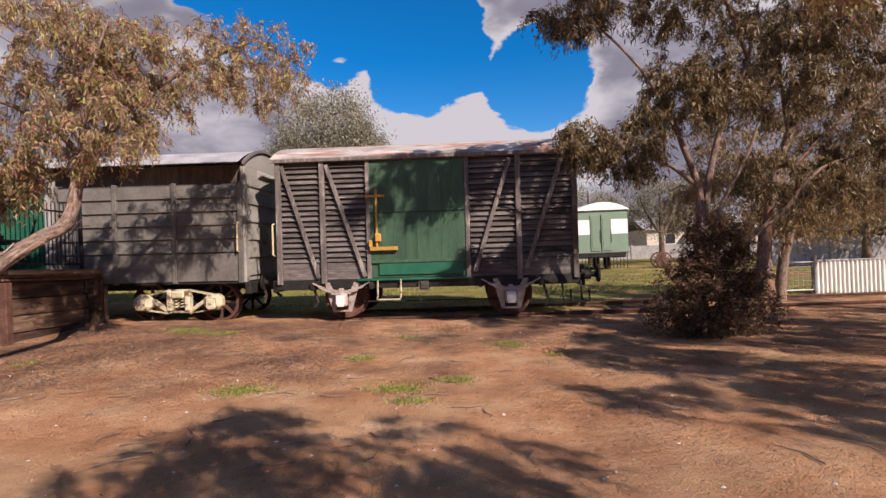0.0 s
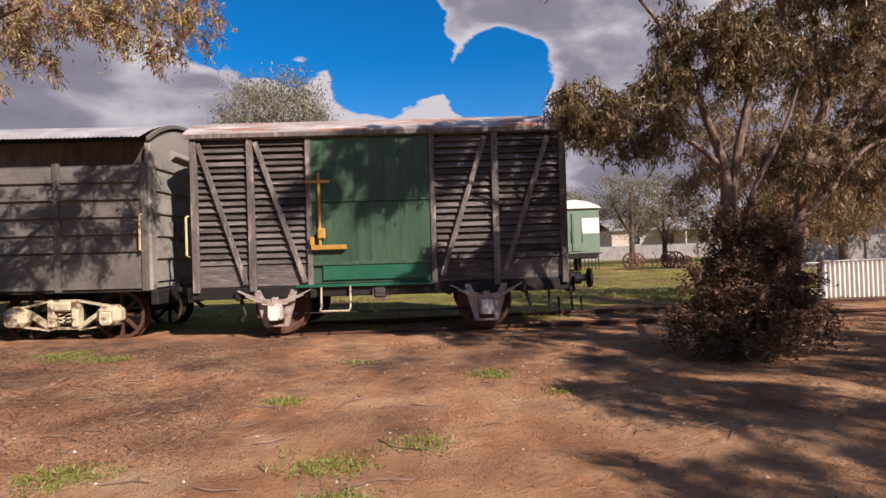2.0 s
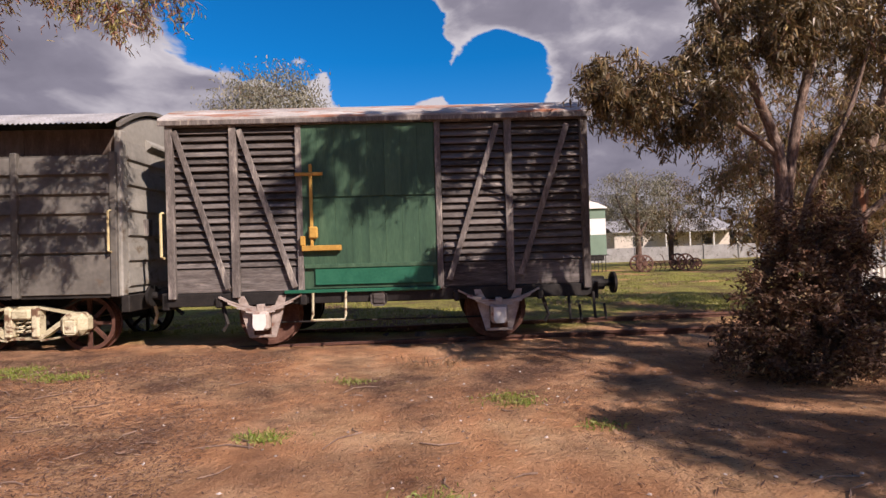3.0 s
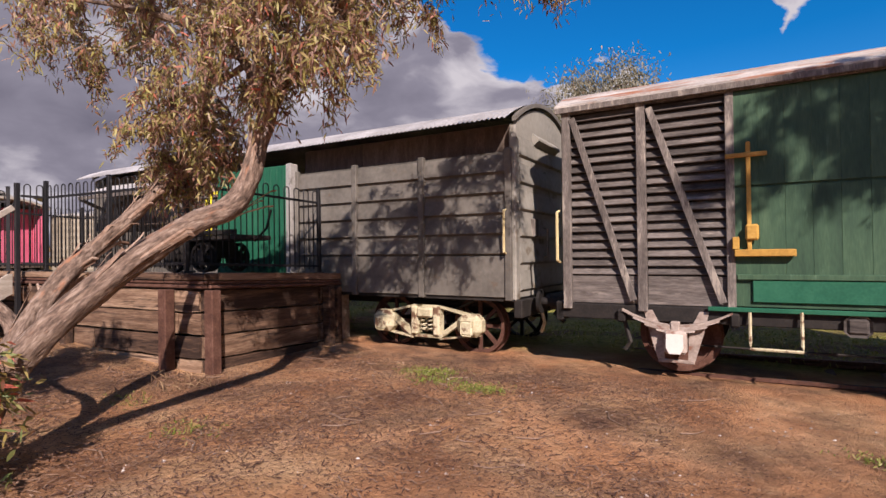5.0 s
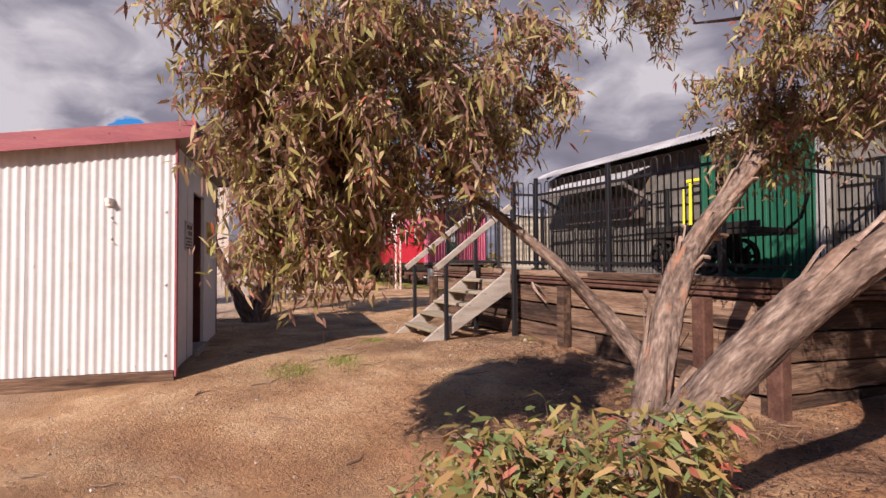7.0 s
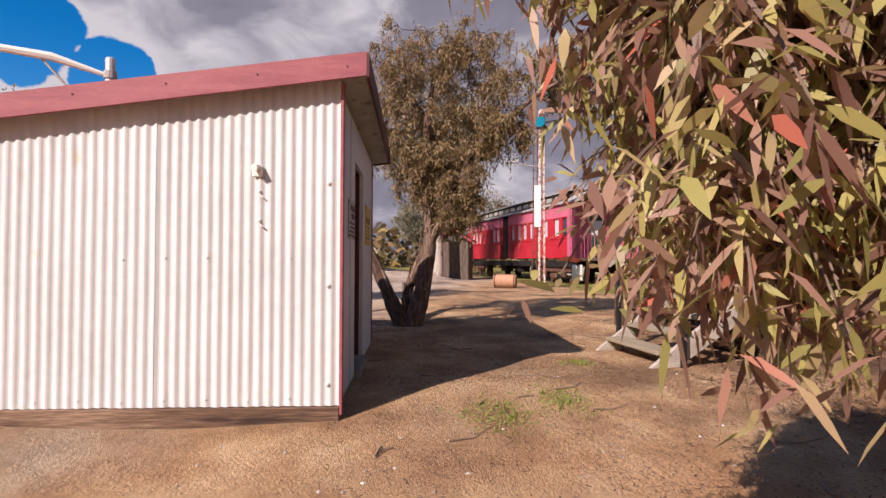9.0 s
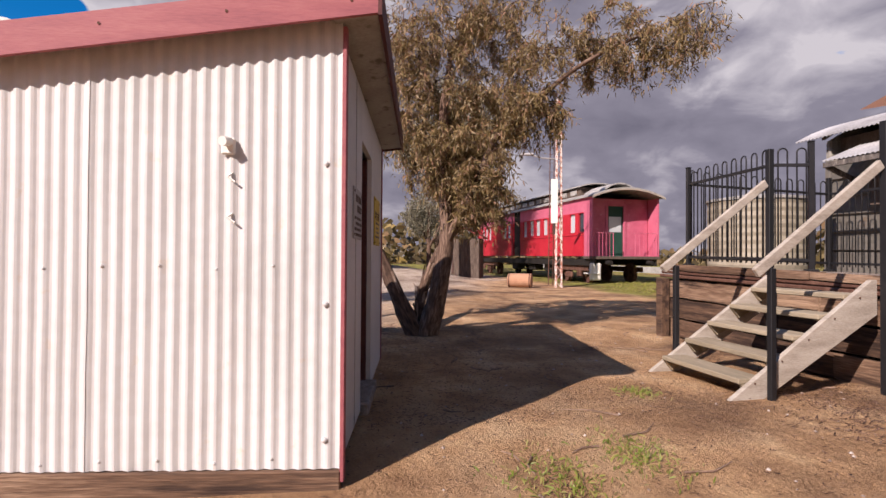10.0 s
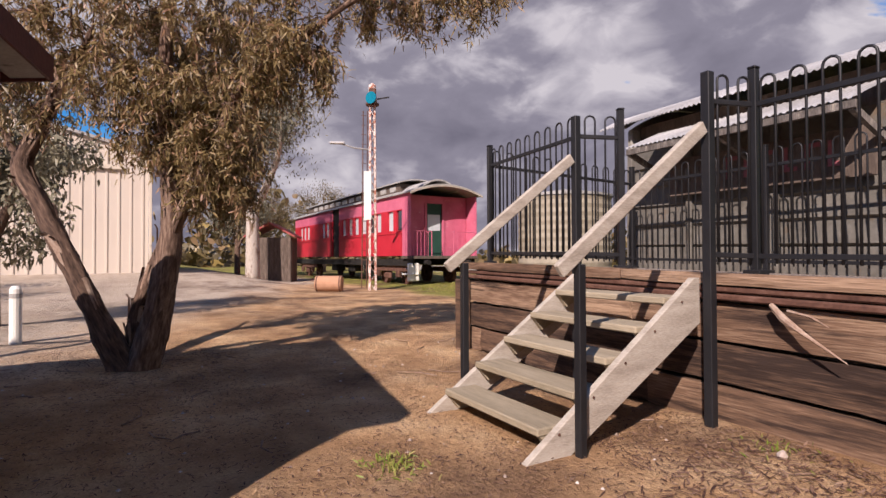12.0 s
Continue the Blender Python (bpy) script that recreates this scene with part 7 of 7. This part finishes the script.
def paling_fence(x0, y0, x1, y1, h, mat, label):
    L = math.hypot(x1 - x0, y1 - y0)
    f = thing("boundary_fence", pose(x0, y0, 0.0, 0, 0, math.degrees(math.atan2(y1 - y0, x1 - x0))), label, "fence")
    part("sheeting", boxed(0, L, -0.02, 0.02, 0, h), mat, f)
    n = int(L / 2.4)
    for i in range(n + 1):
        part("post", boxed(i * L / n - 0.05, i * L / n + 0.05, -0.08, -0.021, 0, h + 0.1), mat, f)


paling_fence(8, 46, 34, 42, 1.1, roof_grey, "grey sheet-metal boundary fence along the road")
paling_fence(16, 26, 40, 20, 1.3, roof_grey, "grey sheet-metal fence behind the trees")
paling_fence(-60, 24, -30, 26, 1.0, roof_grey, "low grey fence behind the carriage")


def far_woods():
    """One ragged belt of scrub round the horizon."""
    rng = np.random.default_rng(5)
    n = 30000
    a = rng.uniform(0, 2 * np.pi, n)
    r = rng.uniform(78, 110, n)
    top = 4.5 + 2.2 * np.sin(a * 9) + 1.6 * np.sin(a * 23 + 1) + 1.0 * np.sin(a * 51)
    z = np.abs(rng.normal(0, 0.55, n)) * np.maximum(top, 2.0)
    pts = np.stack([r * np.cos(a), 8 + r * np.sin(a), z], 1)
    ob = new("far_woods", leaf_mesh("far_woods", leaf_arrays(pts, 1.5, 0.9, rng, 0.2), leaf_olive))
    tagged(ob, "distant belt of olive scrub and trees on the horizon", "woods", kind="stuff")


far_woods()

# ---------- ground cover ----------


def scatter(n, x0, x1, y0, y1, rng, clump=0.5, seed=0.0):
    """Random places on the ground, thicker in patches and kept off the buildings."""
    out = []
    while len(out) < n:
        x, y = rng.uniform(x0, x1), rng.uniform(y0, y1)
        if noise.noise((x * 0.5 + seed, y * 0.5, seed)) + 0.5 * noise.noise((x * 1.7, y * 1.7, seed)) < rng.uniform(-0.6, clump):
            continue
        if PX0 < x < PX1 and y > PY0 - 0.1 or (-14 < x < -10.4 and y < 3.85):
            continue
        out.append((x, y, level(x, y)))
    return np.array(out)


def litter():
    rng = np.random.default_rng(7)
    p = np.concatenate([scatter(30000, -9, 6, 2.5, 10.8, rng, 0.6, 3.0), scatter(36000, -8.5, -1.5, 5.8, 11.0, rng, 0.45, 9.0), scatter(9000, -16, -6.5, 3.5, 8.7, rng, 0.5, 5.0), scatter(5000, -12, -7.4, 7.6, 8.75, rng, 0.1, 2.0), scatter(9000, -17.0, -11.2, 4.1, 7.2, rng, 0.2, 4.0), scatter(3000, 2, 10, 6, 13, rng, 0.3, 6.0)])
    walked = (p[:, 1] < 5.4) & (p[:, 0] > -10.5) & (p[:, 0] < 1.0)
    p = p[~walked | (rng.uniform(size=len(p)) < 0.3)]
    p[:, 2] += 0.008
    v = leaf_arrays(p, 0.042, 0.009, rng, 0.0, 0.05)
    q = v.reshape(-1, 6, 3)
    q[:, :, 2] = p[:, None, 2] + (q[:, :, 2] - p[:, None, 2]) * 0.22 + 0.003
    # coarser shreds of bark, thickest under the trees
    b = np.concatenate([scatter(7000, -8, -2, 6.8, 10.6, rng, 0.35, 12.0), scatter(2500, -7.5, -4.5, 5.2, 8.5, rng, 0.3, 2.5), scatter(1800, -11.2, -7.4, 7.2, 8.7, rng, 0.2, 7.0), scatter(900, -16.4, -14.6, 4.4, 6.0, rng, 0.0, 8.0), scatter(2500, 1.5, 8, 6, 10.5, rng, 0.4, 1.0)])
    b[:, 2] += 0.01
    w = leaf_arrays(b, 0.1, 0.012, rng, 0.0, 0.05).reshape(-1, 6, 3)
    w[:, :, 2] = b[:, None, 2] + (w[:, :, 2] - b[:, None, 2]) * 0.18 + 0.004
    tagged(new("bark_litter", leaf_mesh("bark_litter", w.reshape(-1, 3), litter_leaf)), "shreds of fallen brown bark on the earth", "bark litter", kind="stuff")
    tagged(new("leaf_litter", leaf_mesh("leaf_litter", q.reshape(-1, 3), litter_leaf)), "dry brown gum leaves strewn over the earth", "leaf litter", kind="stuff")


litter()


def grass_patches():
    """Blades in the tufts that stand about the yard and over the rough grass."""
    rng = np.random.default_rng(8)
    tufts = [(-2.24, 5.74, 0.3, 260), (-0.54, 5.75, 0.3, 260), (-0.38, 5.2, 0.2, 140), (-4.93, 10.1, 0.35, 320), (-4.0, 9.58, 0.3, 260), (-4.6, 9.75, 0.3, 160), (-1.25, 7.4, 0.18, 90), (-0.64, 9.16, 0.2, 80),
             (0.89, 8.1, 0.3, 150), (0.09, 6.1, 0.25, 130), (-1.13, 7.33, 0.18, 90), (1.48, 7.2, 0.18, 70), (-10.3, 5.1, 0.4, 220), (-10.5, 5.7, 0.35, 180), (-11.76, 6.46, 0.2, 90), (-5.7, 7.3, 0.3, 90), (-10.9, 8.5, 0.3, 36),
             (0.99, 7.9, 0.2, 80), (-7.0, 7.6, 0.3, 60)]
    pts = []
    for x, y, r, k in tufts:
        q = rng.normal(0, r * 0.55, (k * 2, 2)) * (1.0, 0.7) + (x, y)
        pts += [(a, c, level(a, c)) for a, c in q]
    p = np.array(pts)
    tagged(new("grass", leaf_mesh("grass", leaf_arrays(p, 0.055, 0.009, rng, -0.8, 0.25), grass_green)), "small tufts of fresh green grass in bare earth", "grass", kind="stuff")
    n = 40000
    x = rng.uniform(-30, 22, n)
    y = 13.0 + rng.gamma(1.3, 5.0, n)
    keep = np.array([noise.noise((a * 0.25, c * 0.25, 2)) > -0.1 for a, c in zip(x, y)])
    p = np.array([(a, c, level(a, c)) for a, c in zip(x[keep], y[keep])])
    tagged(new("rough_grass", leaf_mesh("rough_grass", leaf_arrays(p, 0.1, 0.02, rng, -1.0, 0.25), grass_far)), "patchy yellow-green grass behind the railway line", "grass", kind="stuff")
    dry = np.concatenate([rng.normal(0, 0.13, (70, 2)) + (0.1, 9.75), rng.normal(0, 0.08, (50, 2)) + (0.5, 9.8), rng.normal(0, 0.2, (60, 2)) + (-7.2, 8.3)])
    p = np.array([(a, c, level(a, c)) for a, c in dry])
    tagged(new("dry_grass", leaf_mesh("dry_grass", leaf_arrays(p, 0.17, 0.009, rng, -1.0, 0.3), grass_dry)), "dead straw-coloured grass stalks beside the rails", "grass", kind="stuff")


grass_patches()


def sticks():
    rng = random.Random(9)
    bm = bmesh.new()
    for i in range(240):
        x, y = rng.uniform(-16, 7), rng.uniform(3, 10.6)
        if (PX0 < x < PX1 and y > PY0 - 0.2) or (-14.2 < x < -10.2 and y < 4.2):
            continue
        a, ln = rng.uniform(0, 6.28), rng.uniform(0.1, 0.45)
        p = [Vector((x, y, 0)), Vector((x + ln * 0.5 * math.cos(a), y + ln * 0.5 * math.sin(a), 0)), Vector((x + ln * math.cos(a + 0.3), y + ln * math.sin(a + 0.3), 0))]
        for q in p:
            q.z = level(q.x, q.y) + 0.012
        tube(bm, p, [0.007, 0.006, 0.003], 5)
    tagged(new("fallen_sticks", mesh_of("fallen_sticks", bm, strip_bark)), "small fallen sticks and twigs on the earth", "twigs", kind="stuff")
    bm = bmesh.new()
    for i in range(1500):
        x, y = rng.uniform(-16, 5), rng.uniform(1.5, 10.6)
        if (PX0 < x < PX1 and y > PY0 - 0.2) or (-14.2 < x < -10.2 and y < 4.2):
            continue
        r = rng.uniform(0.006, 0.018)
        c = Vector((x, y, level(x, y)))
        vs = [bm.verts.new(c + Vector(d) * r * rng.uniform(0.7, 1.3)) for d in ((1, 0, 0.2), (0, 1, 0.2), (-1, 0, 0.2), (0, -1, 0.2), (0, 0, 0.9))]
        for k in range(4):
            bm.faces.new((vs[k], vs[(k + 1) % 4], vs[4]))
    clods = bmesh.new()
    for i in range(2600):
        x, y = rng.uniform(-13, 4), rng.uniform(2.0, 9.5)
        if (PX0 < x < PX1 and y > PY0 - 0.15) or (-14.2 < x < -10.2 and y < 4.2):
            continue
        s = rng.uniform(0.008, 0.022)
        c = Vector((x, y, level(x, y) - 0.002))
        vs = [clods.verts.new(c + Vector(d) * s * rng.uniform(0.6, 1.5)) for d in ((1, 0.3, 0), (0.3, 1, 0), (-0.8, 0.6, 0), (-0.7, -0.8, 0), (0.5, -0.9, 0), (0.1, 0, 0.6))]
        for k in range(5):
            clods.faces.new((vs[k], vs[(k + 1) % 5], vs[5]))
    tagged(new("earth_clods", mesh_of("earth_clods", clods, red_earth)), "small dry clods of red earth", "clods", kind="stuff")
    tagged(new("pebbles", mesh_of("pebbles", bm, pebble_stone)), "scattered small pale pebbles on the earth", "pebbles", kind="stuff")


sticks()


def small_things():
    p = thing("white_post", pose(-17.9, 3.7, level(-17.9, 3.7)), "short white plastic marker post in the gravel", "post")
    part("shaft", tubed([(0, 0, -0.05), (0, 0, 0.72), (0, 0, 0.76)], [0.07, 0.07, 0.04], 14), white_paint, p)
    part("band", tubed([(0, 0, 0.6), (0, 0, 0.66)], 0.073, 14), roof_grey, p)
    f = thing("lamp_mast", pose(-14.6, 0.75, level(-14.6, 0.75), 0, 0, 8), "galvanised steel mast with a pale lamp arm behind the shed", "lamp post")
    top = 4.42 - level(-14.6, 0.75)
    part("pole", tubed([(0, 0, -0.1), (0, 0, top - 0.02), (0, 0, top)], [0.07, 0.065, 0.045], 12), iron_sheet, f)
    part("clamp", tubed([(0, 0, top - 0.3), (0, 0, top - 0.2)], 0.085, 12), roof_grey, f)
    part("arm", tubed([(0.02, -1.5, top - 0.02), (0.02, -0.7, top - 0.08), (0, -0.05, top - 0.25)], [0.05, 0.06, 0.03], 8), white_paint, f, "pale lamp arm")
    part("brace", tubed([(0, -0.06, top - 1.0), (0.01, -0.8, top - 0.12)], 0.018, 8), iron_sheet, f)
    s = new("stone", mesh_of("stone", tubed([(0, 0, 0.0), (0, 0, 0.02), (0, 0, 0.045)], [0.024, 0.028, 0.012], 9, rough=0.4), pebble_stone))
    s.matrix_basis = pose(-10.8, 8.45, level(-10.8, 8.45), 8, 5, 20)
    tagged(s, "pale stone lying at the foot of the platform", "stone")
    br = thing("fallen_bark", pose(-10.95, PY0 - 0.07, deck(-10.95, PY0) - 0.28), "long torn strip of bark leaning on the platform planks", "bark")
    bm = tubed([(-0.06, 0, 0.08), (0.03, -0.03, 0.0), (0.16, -0.05, -0.08), (0.38, -0.04, -0.22)], [0.016, 0.022, 0.012, 0.003], 7, rough=0.6)
    part("strip", bm, strip_bark, br)
    part("shred", tubed([(0.05, -0.02, 0.05), (0.2, -0.06, 0.03), (0.3, -0.07, -0.02)], [0.012, 0.01, 0.003], 5), strip_bark, br)


small_things()
